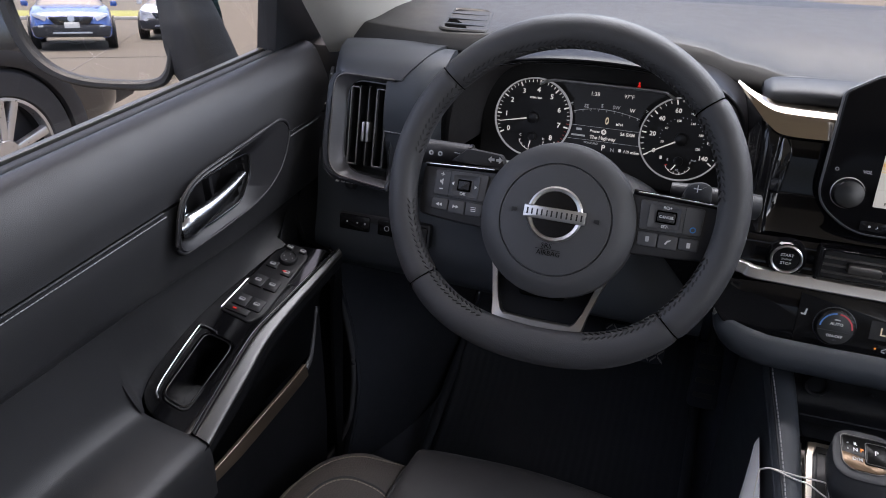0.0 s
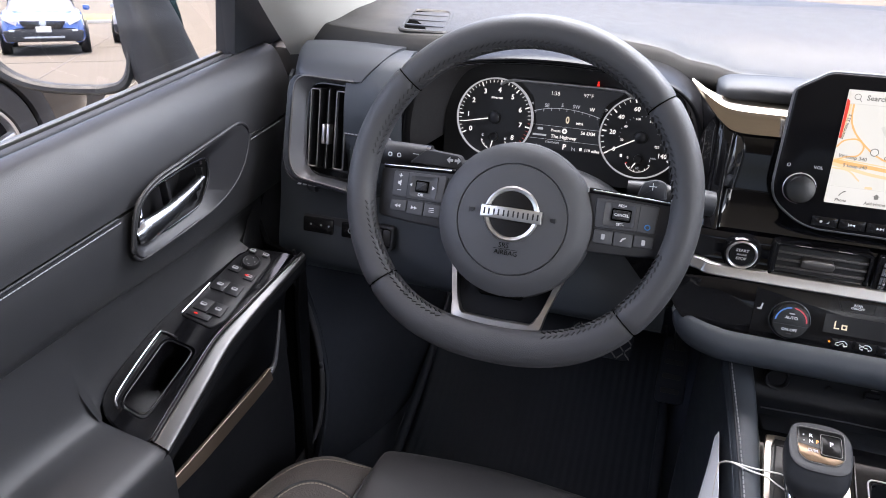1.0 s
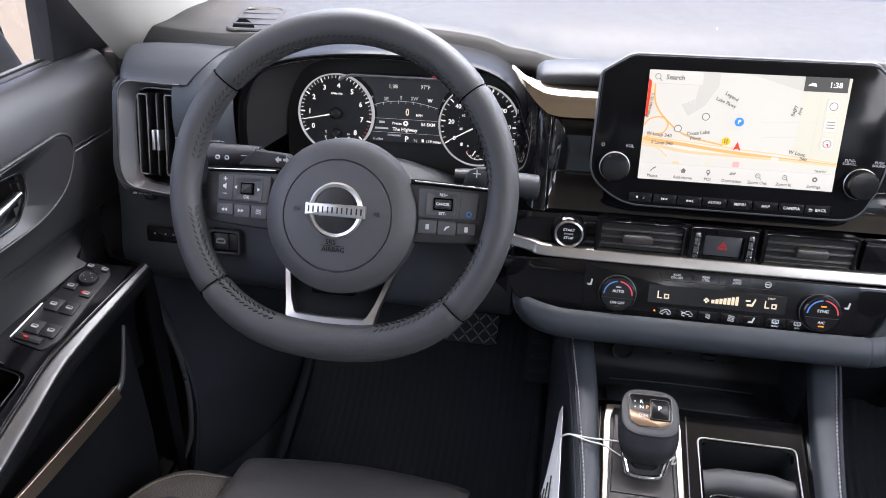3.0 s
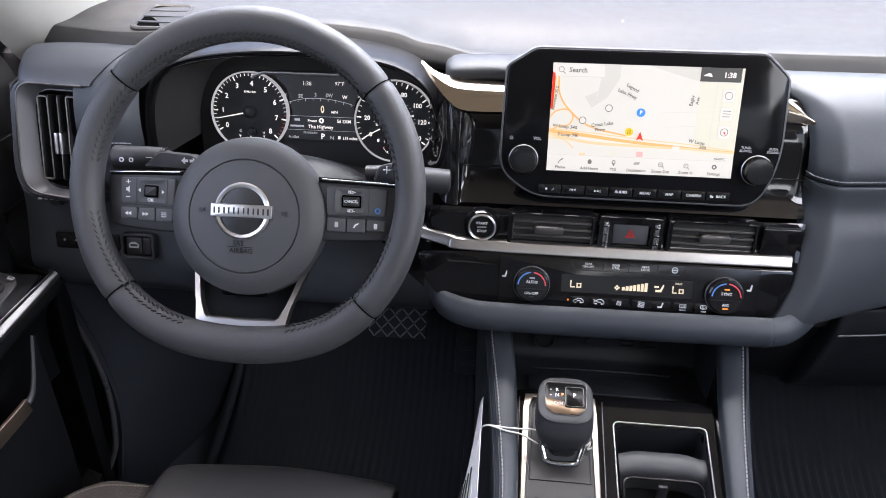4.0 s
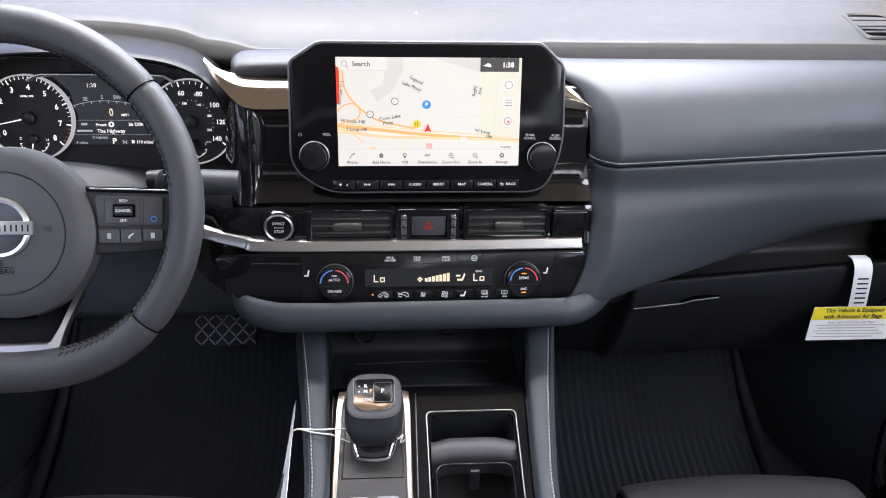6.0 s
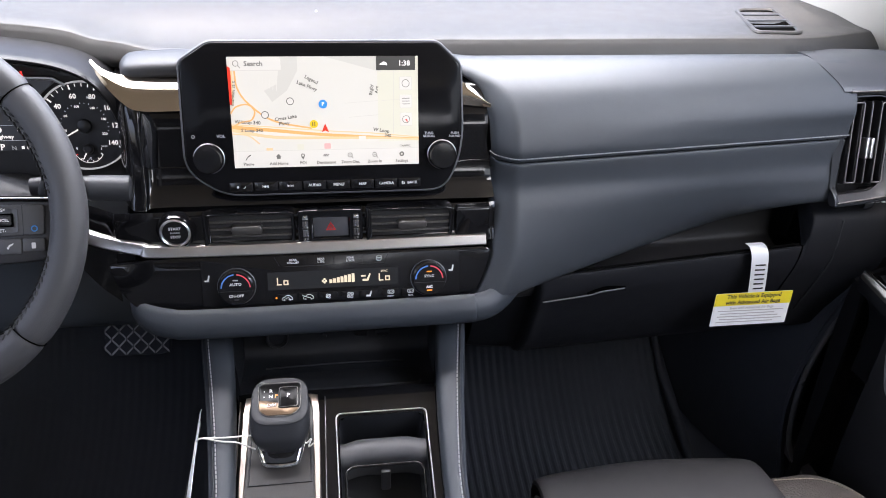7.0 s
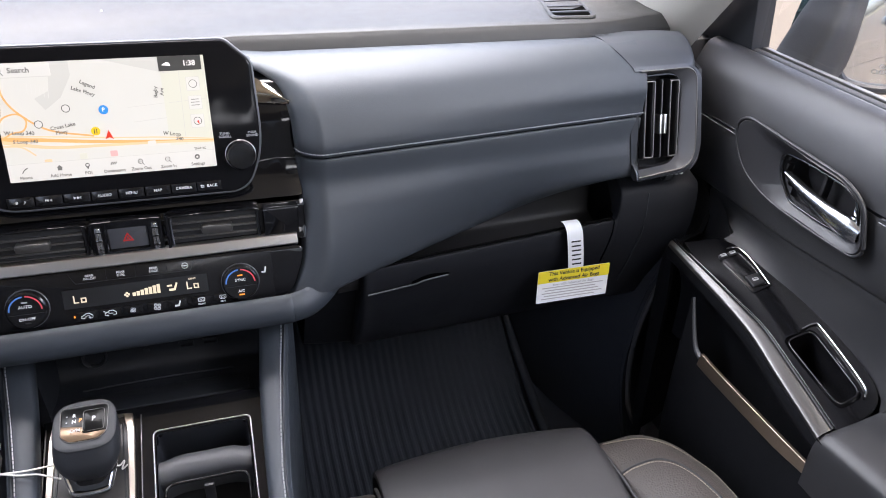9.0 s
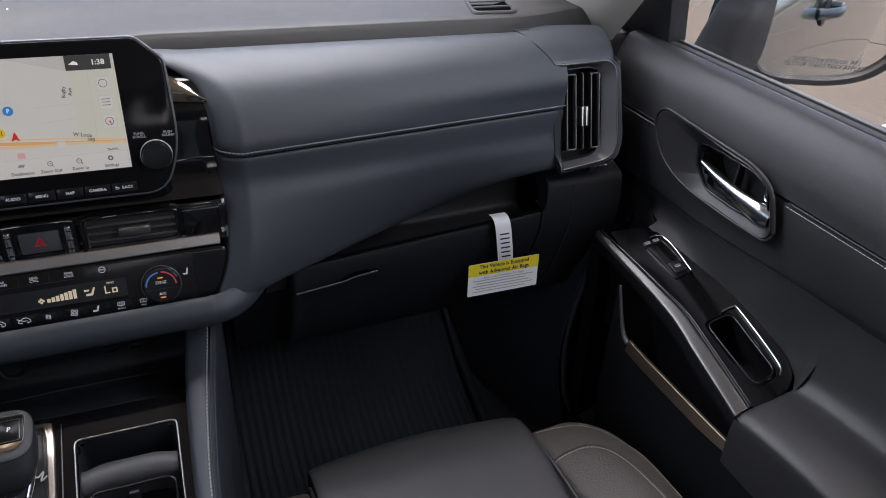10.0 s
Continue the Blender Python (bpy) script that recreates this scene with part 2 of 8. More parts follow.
def ringplate(outer, inner, m, d, n=72, bev=0.0015, w0=0.0, inset=0.0, bm=None):
    """A plate with a hole, both star-shaped about the hole's middle; inset: how far the inner edge lies back."""
    bm = bm or bmesh.new()
    c = sum((Vector(p) for p in inner), Vector((0, 0))) / len(inner)
    o, i_ = byangle(outer, c, n), byangle(inner, c, n)
    o2 = [p + (c - p).normalized() * bev for p in o]
    i2 = [p + (p - c).normalized() * bev for p in i_]
    rows = [(o, w0 - d), (o, w0 - bev), (o2, w0), (i2, w0 - inset), (i_, w0 - inset - bev), (i_, w0 - d - inset)]
    loops = [[bm.verts.new(m @ Vector((*p, w))) for p in pts] for pts, w in rows]
    for a, b in zip(loops, loops[1:]):
        for k in range(n):
            j = (k + 1) % n
            bm.faces.new((a[k], a[j], b[j], b[k]))
    for k in range(n):
        j = (k + 1) % n
        bm.faces.new((loops[-1][k], loops[-1][j], loops[0][j], loops[0][k]))
    return bm


def box(c, s, bev=0.002, seg=2, rot=None, bm=None):
    """A box about c with all its edges rounded."""
    own = bmesh.new()
    bmesh.ops.create_cube(own, size=1.0)
    bmesh.ops.scale(own, vec=s, verts=own.verts)
    if bev:
        bmesh.ops.bevel(own, geom=own.edges[:], offset=min(bev, min(s) * 0.49), segments=seg, profile=0.5, affect="EDGES")
    own.transform(Matrix.Translation(c) @ (rot or ID))
    return merge(bm, own)


def merge(bm, own):
    if bm is None:
        return own
    me = bpy.data.meshes.new("tmp")
    own.to_mesh(me)
    own.free()
    bm.from_mesh(me)
    bpy.data.meshes.remove(me)
    return bm


def curve(pts, n, closed=False):
    """n points along a smooth line through pts."""
    pts, out = [Vector(p) for p in pts], []
    k = len(pts)
    spans = k if closed else k - 1
    for i in range(n):
        f = i / n * spans if closed else i / (n - 1) * spans
        j = min(int(f), spans - 1)
        f -= j
        if closed:
            a, b, c, d = pts[j - 1], pts[j], pts[(j + 1) % k], pts[(j + 2) % k]
        else:
            b, c = pts[j], pts[j + 1]
            a = pts[j - 1] if j else b + b - c
            d = pts[j + 2] if j + 2 < k else c + c - b
        out.append(0.5 * (2 * b + (c - a) * f + (2 * a - 5 * b + 4 * c - d) * f * f + (3 * b - a - 3 * c + d) * f**3))
    return out


def sweep(path, section, closed=False, up=(0, 0, 1), bm=None, cap=True):
    """A section (2D points, or a radius) carried along a path; section may be a function of the step from 0 to 1."""
    bm = bm or bmesh.new()
    path, k, loops = [Vector(p) for p in path], len(path), []
    for i, p in enumerate(path):
        a = path[i - 1] if i or closed else p
        b = path[(i + 1) % k] if i + 1 < k or closed else p
        t = (b - a).normalized()
        side = t.cross(Vector(up))
        side = side.normalized() if side.length > 1e-6 else Vector((1, 0, 0))
        top = side.cross(t)
        s = section(i / max(1, k - 1)) if callable(section) else section
        pts = oval(0, 0, s, n=10) if isinstance(s, (int, float)) else s
        loops.append([bm.verts.new(p + side * q[0] + top * q[1]) for q in pts])
    n = len(loops[0])
    for i in range(k if closed else k - 1):
        a, b = loops[i], loops[(i + 1) % k]
        for j in range(n):
            bm.faces.new((a[j], a[(j + 1) % n], b[(j + 1) % n], b[j]))
    if cap and not closed:
        bm.faces.new(loops[0][::-1])
        bm.faces.new(loops[-1])
    bmesh.ops.recalc_face_normals(bm, faces=bm.faces[:])
    return bm


def loft(rows, thick=0.0, n=0, m=0, bm=None, closed=False):
    """A sheet through rows of points, smoothed to n points a row and m rows, thickened by thick to its back."""
    if n:
        rows = [curve(r, n, closed) for r in rows]
    if m:
        cols = [curve([r[j] for r in rows], m) for j in range(len(rows[0]))]
        rows = [[c[i] for c in cols] for i in range(m)]
    own = bmesh.new()
    vs = [[own.verts.new(p) for p in r] for r in rows]
    w = len(rows[0])
    for i in range(len(vs) - 1):
        for j in range(w if closed else w - 1):
            q = (vs[i][j], vs[i][(j + 1) % w], vs[i + 1][(j + 1) % w], vs[i + 1][j])
            own.faces.new(q)
    bmesh.ops.remove_doubles(own, verts=own.verts, dist=1e-6)
    if thick:
        bmesh.ops.recalc_face_normals(own, faces=own.faces[:])
        own.normal_update()
        eye = Vector((-0.2 if FLIP[0] else 0.0, 0.05, 1.07))
        away = -1 if sum((eye - f.calc_center_median()).dot(f.normal) * f.calc_area() for f in own.faces) > 0 else 1
        edges = [(e.verts[0], e.verts[1]) for e in own.edges if e.is_boundary]
        twin = {v: own.verts.new(v.co + v.normal * thick * away) for v in own.verts[:]}
        for f in own.faces[:]:
            own.faces.new([twin[v] for v in reversed(f.verts)])
        for a, b in edges:
            own.faces.new((a, b, twin[b], twin[a]))
        bmesh.ops.recalc_face_normals(own, faces=own.faces[:])
    return merge(bm, own)


def lathe(profile, m, n=36, bm=None):
    """A turned body: (radius, w) pairs about the frame's w axis."""
    own = bmesh.new()
    loops = []
    for r, w in profile:
        loops.append([own.verts.new(m @ Vector((r * math.cos(2 * math.pi * i / n), r * math.sin(2 * math.pi * i / n), w))) for i in range(n)])
    for a, b in zip(loops, loops[1:]):
        for i in range(n):
            j = (i + 1) % n
            own.faces.new((a[i], a[j], b[j], b[i]))
    first, last = profile[0][0] > 1e-5, profile[-1][0] > 1e-5
    if first and last:
        for i in range(n):
            j = (i + 1) % n
            own.faces.new((loops[-1][i], loops[-1][j], loops[0][j], loops[0][i]))
    elif first:
        own.faces.new(loops[0][::-1])
    elif last:
        own.faces.new(loops[-1])
    bmesh.ops.remove_doubles(own, verts=own.verts, dist=1e-6)
    bmesh.ops.recalc_face_normals(own, faces=own.faces[:])
    return merge(bm, own)


def stitches(path, step, length, r, bm=None, lean=0.0):
    """Short thread loops along a line of points."""
    bm = bm or bmesh.new()
    path = [Vector(p) for p in path]
    d, run = 0.0, 0.0
    for a, b in zip(path, path[1:]):
        seg = (b - a).length
        while d <= run + seg:
            f = (d - run) / seg
            p, t = a.lerp(b, f), (b - a).normalized()
            s = t.cross(Vector((0, -0.6, 0.8))).normalized()
            t = (t + s * lean).normalized()
            s = t.cross(Vector((0, -0.6, 0.8))).normalized()
            u = s.cross(t)
            q = []
            for k in (-0.5, 0.5):
                for x, y in ((-1, 0), (0, 1), (1, 0), (0, -0.6)):
                    q.append(bm.verts.new(p + t * length * k + s * r * x + u * r * y))
            for i in range(4):
                j = (i + 1) % 4
                bm.faces.new((q[i], q[j], q[4 + j], q[4 + i]))
            bm.faces.new(q[:4][::-1]), bm.faces.new(q[4:])
            d += step
        run += seg
    return bm


def letters(s, m, u, v, h, material, parent, turn=0.0, w=0.0006, wide=1.0, align="CENTER", name="lettering", bold=0.035):
    """Built-in lettering of capital height h, centred at (u, v) of a frame."""
    c = bpy.data.curves.new("t", "FONT")
    c.body, c.size, c.align_x, c.align_y = s, h / 0.7, align, "CENTER"
    c.resolution_u = 2
    c.offset = h * bold
    c.space_line = 0.9
    o = bpy.data.objects.new("t", c)
    me = bpy.data.meshes.new_from_object(o)
    bpy.data.objects.remove(o), bpy.data.curves.remove(c)
    me.transform(m @ pose(u, v, w, 0, 0, turn) @ Matrix.Diagonal((wide, 1, 1, 1)))
    me.materials.append(material)
    ob = new(name, me)
    me.name = name
    ob.parent = parent
    if parent.name in BASES:
        ob.matrix_parent_inverse = Matrix.Translation(-BASES[parent.name])
    return ob


def bar(m, u0, v0, u1, v1, w=0.0006, d=0.0005, bm=None):
    return prism(rect(u0, v0, u1, v1), m, d, w0=w, bm=bm)


# ---- the car's shell ----
def mirrored(f):
    """Builds f on the driver's side and, mirrored, on the passenger's side."""
    for s in (-1, 1):
        FLIP[0] = s > 0
        f(s)
    FLIP[0] = False


def build_floor():
    rows = [[(x, y, z) for x in (-0.86, -0.5, 0.0, 0.5, 0.86)] for y, z in
            ((-2.7, 0.02), (-0.4, 0.0), (0.2, 0.0), (0.8, 0.02), (1.02, 0.06), (1.15, 0.16), (1.25, 0.32), (1.29, 0.50), (1.30, 0.80))]
    tagged(part("floor", loft(rows, 0.03, m=40), CARPET), "black carpeted footwell floor rising to the firewall", "floor", kind="structure")


def build_roof():
    # Unseen; its width and front edge are stretched to shade cabin and dash.
    rows = [[(x, y, z - 0.04 * (x / 0.66) ** 2) for x in (-0.81, -0.45, 0.0, 0.45, 0.81)] for y, z in ((-2.6, 1.42), (-1.5, 1.52), (0.2, 1.54), (0.70, 1.50), (0.90, 1.43))]
    tagged(part("ceiling", loft(rows, 0.04, n=14, m=16), CLOTH), "light grey cloth headliner under the roof", "headliner", kind="structure")
    tg = part("window_rear", loft([[(x, -2.70, 0.84) for x in (-0.8, 0, 0.8)], [(x, -2.58, 1.42) for x in (-0.66, 0, 0.66)]], 0.0), TINT)
    tagged(tg, "dark tinted tailgate glass", "window", kind="structure")
    back = bmesh.new()
    box((0, -2.68, 0.42), (1.7, 0.06, 0.85), 0.01, bm=back)
    tagged(part("wall_rear", back, CLOTH), "grey trimmed tailgate wall behind the cabin", "wall", kind="structure")


def build_side(s):
    # sill and rear quarter below the windows, B and C pillars, roof rail
    bm = bmesh.new()
    box((-0.90, -1.75, 0.40), (0.10, 1.9, 0.82), 0.01, bm=bm)
    for y, w in ((-0.42, 0.16), (-1.5, 0.14), (-2.55, 0.22)):
        loft([[(-0.93, y - w / 2, 0.80), (-0.93, y + w / 2, 0.80)], [(-0.79, y - w / 2, 1.47), (-0.79, y + w / 2, 1.47)]], 0.06, bm=bm)
    tagged(part("wall_side", bm, PILLAR), "grey trimmed cabin side with roof pillars", "wall", kind="structure")
    tagged(part("door_sill", box((-0.85, -0.25, 0.05), (0.10, 2.0, 0.09), 0.02), HARD), "black plastic door sill", "sill", kind="structure")
    # Filler bodywork, added to stop sun leaking in ahead of the doors.
    tagged(part("body_side_front", box((-0.905, 1.215, 0.305), (0.06, 0.63, 0.90), 0.01), HARD), "black inner wing ahead of the door", "body panel", kind="structure")
    tagged(part("body_post_front", box((-0.822, 1.05, 0.55), (0.10, 0.22, 0.52), 0.01), SOFT), "black filler between the door opening and the dashboard", "body panel", kind="structure")
    tagged(part("body_filler_front", box((-0.853, 1.17, 0.72), (0.16, 0.58, 0.04), 0.006), HARD), "black filler ledge added against sun leaking past the dashboard end", "body panel", kind="structure")
    tg = part("window_rear_side", loft([[(-0.92, y, 0.81) for y in (-0.48, -1.5, -2.6)], [(-0.81, y, 1.45) for y in (-0.48, -1.5, -2.6)]], 0.0), TINT)
    tagged(tg, "dark tinted rear side glass", "window", kind="structure")
    # roof rail
    rail = sweep([(-0.80, -2.6, 1.42), (-0.81, -1.5, 1.47), (-0.81, 0.2, 1.48), (-0.79, 0.55, 1.45)], oval(0, 0, 0.05, 0.035, 12))
    tagged(part("trim_roof_rail", rail, PILLAR), "grey roof rail trim", "trim", kind="structure")
    # front pillar: light trim from the dash to the roof
    base = [(-0.800, 0.935, 0.80), (-0.758, 0.965, 0.80), (-0.715, 1.08, 0.80), (-0.715, 1.25, 0.80)]
    top = [(-0.71, 0.30, 1.48), (-0.672, 0.34, 1.49), (-0.645, 0.44, 1.50), (-0.64, 0.60, 1.50)]
    mid = [tuple((a + b) / 2 + (0.0, 0.02, 0.0)[i] for i, (a, b) in enumerate(zip(p, q))) for p, q in zip(base, top)]
    low = [tuple(a * 0.82 + b * 0.18 for a, b in zip(p, q)) for p, q in zip(base, top)]
    tagged(part("trim_front_pillar", loft([base, low, mid, top], 0.012, n=10, m=14), PILLAR), "pale grey plastic windscreen pillar trim", "pillar", kind="structure")
    # windscreen edge outside the pillar
    body = sweep([(-0.80, 1.30, 0.82), (-0.72, 0.60, 1.53)], rect(-0.05, -0.04, 0.05, 0.04, 0.02))
    tagged(part("body_pillar", body, OWNPAINT), "dark painted windscreen pillar of the body", "pillar", kind="structure")


def build_windscreen():
    rows = []
    for f in (0.0, 0.5, 1.0):
        y, z, w = 1.46 - 0.55 * f, 0.80 + 0.62 * f, 0.78 - 0.10 * f
        rows.append([(x * w, y - 0.10 * x * x, z) for x in (-1, -0.5, 0, 0.5, 1)])
    ob = part("window_front", loft(rows, 0.0, n=14, m=10), GLASS)
    ob.visible_shadow = False
    tagged(ob, "clear raked windscreen glass", "windscreen", kind="structure")
    cowl = box((0, 1.55, 0.74), (1.7, 0.30, 0.10), 0.02)
    tagged(part("cowl", cowl, HARD), "black plastic cowl under the windscreen", "cowl", kind="structure")


OWNPAINT = mat("own_car_paint", (0.013, 0.030, 0.037), 0.20, coat=1.0, wear=0.03)
build_floor()
build_roof()
mirrored(build_side)
build_windscreen()


def build_hood():
    rows = [[(x, y, z - 0.06 * (x / 0.85) ** 2) for x in (-0.85, -0.4, 0, 0.4, 0.85)] for y, z in ((1.62, 0.72), (2.1, 0.68), (2.6, 0.58), (2.75, 0.40), (2.78, -0.15))]
    tagged(part("bonnet", loft(rows, 0.02, n=12, m=16), OWNPAINT), "dark painted bonnet beyond the windscreen", "bonnet", kind="structure")


build_hood()


def build_flank(s):
    """The painted outside of the body, seen only in the door mirrors."""
    prof = [(-0.90, 0.765), (-0.955, 0.745), (-0.985, 0.60), (-0.995, 0.40), (-0.985, 0.15), (-0.94, -0.02), (-0.90, -0.12)]
    rows = [[(x * k, y, z) for x, z in prof] for y, k in ((1.45, 0.985), (0.4, 1.0), (-1.0, 1.005), (-2.4, 0.99), (-3.0, 0.95))]
    flank = thing("car_side_panel", "dark glossy painted side of the car below the windows", "car body", (-0.95, -0.6, -0.12))
    part("panel", loft(rows, 0.004, n=20, m=20), OWNPAINT, flank)
    part("handle", sweep(curve([(-0.985, -0.32, 0.655), (-1.025, -0.29, 0.66), (-1.03, -0.21, 0.66), (-0.985, -0.16, 0.655)], 12), oval(0, 0, 0.012, 0.016, 10)), OWNPAINT, flank, "painted pull handle")
    part("handle_cup", lathe([(0.0, 0.0), (0.045, 0.004), (0.05, 0.010)], fm((-0.985, -0.24, 0.66), (0, -1, 0), (0, 0, 1)), 20), HARD, flank)


mirrored(build_flank)

def between(x, table):
    """A value read off a short table of (place, value), smoothly."""
    for (a, p), (b, q) in zip(table, table[1:]):
        if x <= b:
            f = min(1.0, max(0.0, (x - a) / (b - a)))
            return p + (q - p) * f * f * (3 - 2 * f)
    return table[-1][1]


# ---- front doors ----
def arm_z(x, y):
    return 0.316 + 0.18 * abs(x) + 0.172 * y


ARM = fm((-0.75, 0.59, arm_z(0.75, 0.59)), (1, 0, -0.18), (0, 1, 0.172))


def arm(x, y):
    """Plan coordinates of the switch panel as its own u, v."""
    p = ARM.inverted() @ Vector((x, y, arm_z(x, y)))
    return Vector((p.x, p.y))


def crease_z(y):
    """Height of the fold between the padded panel and the armrest."""
    return 0.642 + 0.03 * (0.44 - y) if y < 0.44 else 0.642 - 0.072 * (min(y, 0.64) - 0.44)


def wall_section(y):
    """The leather from the fold down to the edge of the switch panel."""
    zc = crease_z(y)
    edge = between(y, ((0.430, 0.775), (0.440, 0.785), (0.452, 0.797), (0.470, 0.805), (0.4925, 0.8095), (0.560, 0.811), (0.6246, 0.8045), (0.667, 0.796), (0.729, 0.785), (0.752, 0.778), (0.770, 0.795), (0.800, 0.806), (0.930, 0.8085)))
    za = arm_z(edge, y) - 0.0015
    side = [(-0.816, zc + 0.006), (-0.8105, zc), (-0.8075, zc - 0.010)]
    for i in range(1, 9):
        f = i / 8
        side.append((-0.8075 + (0.8075 - edge) * f ** 2.5, zc - 0.010 + (za - zc + 0.010) * f))
    side[-1] = (side[-1][0], side[-1][1] - 0.20 * min(1.0, max(0.0, (y - 0.752) / 0.02)))
    return [(x - max(0.0, y - 0.86) * 0.12, y, z) for x, z in side]


def rest_section(y):
    """The leather over the whole armrest, behind the switch panel."""
    zc = crease_z(y)
    up = 0.014 * min(1.0, (0.4375 - y) / 0.10) ** 0.6 - 0.001
    top = [(x, arm_z(x, 0.437) + up) for x in (0.776, 0.750, 0.726)]
    side = [(-0.816, zc + 0.006), (-0.8105, zc), (-0.8075, zc - 0.012), (-0.804, 0.600), (-0.796, top[0][1] + 0.022), (-0.787, top[0][1] + 0.006)]
    side += [(-x, z) for x, z in top] + [(-0.708, top[2][1] - 0.006), (-0.7005, top[2][1] - 0.022), (-0.704, 0.440)]
    return [(x, y, z) for x, z in side]


def build_door(s):
    side = "driver's" if s < 0 else "passenger's"
    door = thing("front_door", f"black leather-trimmed {side} door with gloss black switch panel and silver trim", "car door", (-0.86, 0.3, 0.10))
    # upper trim over the stitch line, and the padded panel below it
    ys = (-0.45, 0.0, 0.3, 0.5, 0.65, 0.78, 0.855, 0.915)
    up = []
    for y in ys:
        k = max(0.0, (min(y, 0.86) - 0.6) / 0.25) ** 2 * 0.004 - max(0.0, y - 0.86) * 0.12
        up.append([(-0.836, y, 0.818), (-0.826, y, 0.8195), (-0.812, y, 0.812), (-0.799 + k, y, 0.790), (-0.790 + k, y, 0.760), (-0.7865 + k, y, 0.7325)])
    handle_in = [(0.540, 0.690), (0.60, 0.685), (0.656, 0.687), (0.682, 0.714), (0.686, 0.747), (0.640, 0.749), (0.572, 0.746), (0.552, 0.728)]

    def cut(bm):
        """Opens the skin behind the handle bezel."""
        c = Vector((0.612, 0.717))
        edge = byangle([(Vector(h) - c) * 0.84 for h in handle_in], Vector((0, 0)), 72)
        hit = []
        for f in bm.faces:
            p = f.calc_center_median()
            q = Vector((p.y, p.z))
            r = edge[int(math.degrees(math.atan2(q.y - c.y, q.x - c.x)) % 360 / 5)]
            if (q - c).length < r.length:
                hit.append(f)
        bmesh.ops.delete(bm, geom=hit, context="FACES")
        return bm
    part("upper_trim", cut(loft(up, 0.012, n=40, m=110)), DOORSKIN, door)
    lo = []
    for y in ys:
        k = max(0.0, (min(y, 0.86) - 0.6) / 0.25) ** 2 * 0.004 - max(0.0, y - 0.86) * 0.12
        zc = crease_z(y)
        lo.append([(-0.7865 + k, y, 0.7285), (-0.7845 + k, y, 0.712), (-0.7845 + k, y, 0.690), (-0.787 + k * 0.5, y, 0.665), (-0.7915, y, zc + 0.010), (-0.7965, y, zc + 0.003), (-0.803, y, zc), (-0.810, y, zc + 0.004)])
    part("padded_panel", cut(loft(lo, 0.010, n=64, m=110)), DOORSKIN, door)
    seam = [(-0.7845, y, 0.7305 + (0.002 if y > 0.6 else 0)) for y in (-0.45, 0.1, 0.528)]
    part("seam", sweep(curve(seam, 30), 0.0016), HARD, door)
    tagged(part("stitching", stitches([(x + 0.0015, y, z - 0.0045) for x, y, z in curve(seam, 30)], 0.0052, 0.0036, 0.0007), THREAD, door, "pale grey thread"), kind="stuff")
    seam2 = [(-0.7835, y, 0.7315) for y in (0.775, 0.82, 0.853)]
    part("seam", sweep(curve(seam2, 8), 0.0014), HARD, door)
    tagged(part("stitching", stitches([(x + 0.0015, y, z - 0.0045) for x, y, z in curve(seam2, 8)], 0.0052, 0.0036, 0.0007), THREAD, door, "pale grey thread"), kind="stuff")
    # window seal and frame
    part("window_seal", sweep([(-0.844, y, 0.823) for y in (-0.45, 0.2, 0.6, 0.85)], rounded([(-0.003, -0.012), (0.0045, -0.012), (0.003, -0.0045), (-0.003, -0.0025)], 0.001)), HARD, door)
    part("bright_strip", sweep([(-0.860, y, 0.8185) for y in (-0.45, 0.2, 0.6, 0.86)], rect(-0.004, -0.004, 0.004, 0.002, 0.001)), STRIP, door, "satin silver outer window strip")
    tri = [(0.852, 0.800), (1.03, 0.790), (0.99, 0.829), (0.922, 0.876), (0.865, 0.925), (0.62, 1.18), (0.40, 1.43), (0.37, 1.43), (0.58, 1.18), (0.846, 0.905)]
    m = Matrix(((0, 0.20, 1, -0.836 - 0.20 * 0.82), (1, 0, 0, 0), (0, 1, 0, 0), (0, 0, 0, 1)))
    part("corner_trim", prism([(y, z) for y, z in tri], m, 0.03, 0.003), HARD, door, "black corner trim at the mirror foot")
    part("window_frame", sweep([(-0.82, 0.80, 1.0), (-0.81, 0.42, 1.38), (-0.81, 0.25, 1.45), (-0.81, -0.40, 1.45)], rect(-0.02, -0.02, 0.02, 0.02, 0.008)), HARD, door)
    g = loft([[(-0.852, 0.90, 0.80), (-0.852, 0.3, 0.80), (-0.852, -0.42, 0.80)], [(-0.83, 0.80, 1.08), (-0.83, 0.3, 1.08), (-0.83, -0.42, 1.08)], [(-0.81, 0.47, 1.42), (-0.81, 0.2, 1.45), (-0.81, -0.42, 1.45)]], 0.0, n=8, m=8)
    ob = part("window_pane", g, SIDEGLASS, door, "clear door glass")
    ob.visible_shadow = False
    # switch panel
    outline = [arm(*p) for p in ((-0.722, 0.434), (-0.760, 0.4345), (-0.799, 0.450), (-0.811, 0.4925), (-0.8125, 0.565), (-0.806, 0.6246), (-0.797, 0.667), (-0.786, 0.731), (-0.776, 0.744), (-0.716, 0.757), (-0.728, 0.650), (-0.7355, 0.585), (-0.730, 0.515))]
    outline = rounded(outline, [0.006, 0.012, 0.022, 0.02, 0.03, 0.03, 0.03, 0.012, 0.012, 0.003, 0.03, 0.03, 0.03])
    cup = rounded([arm(*p) for p in ((-0.781, 0.462), (-0.743, 0.456), (-0.746, 0.560), (-0.790, 0.562))], 0.012, 6)
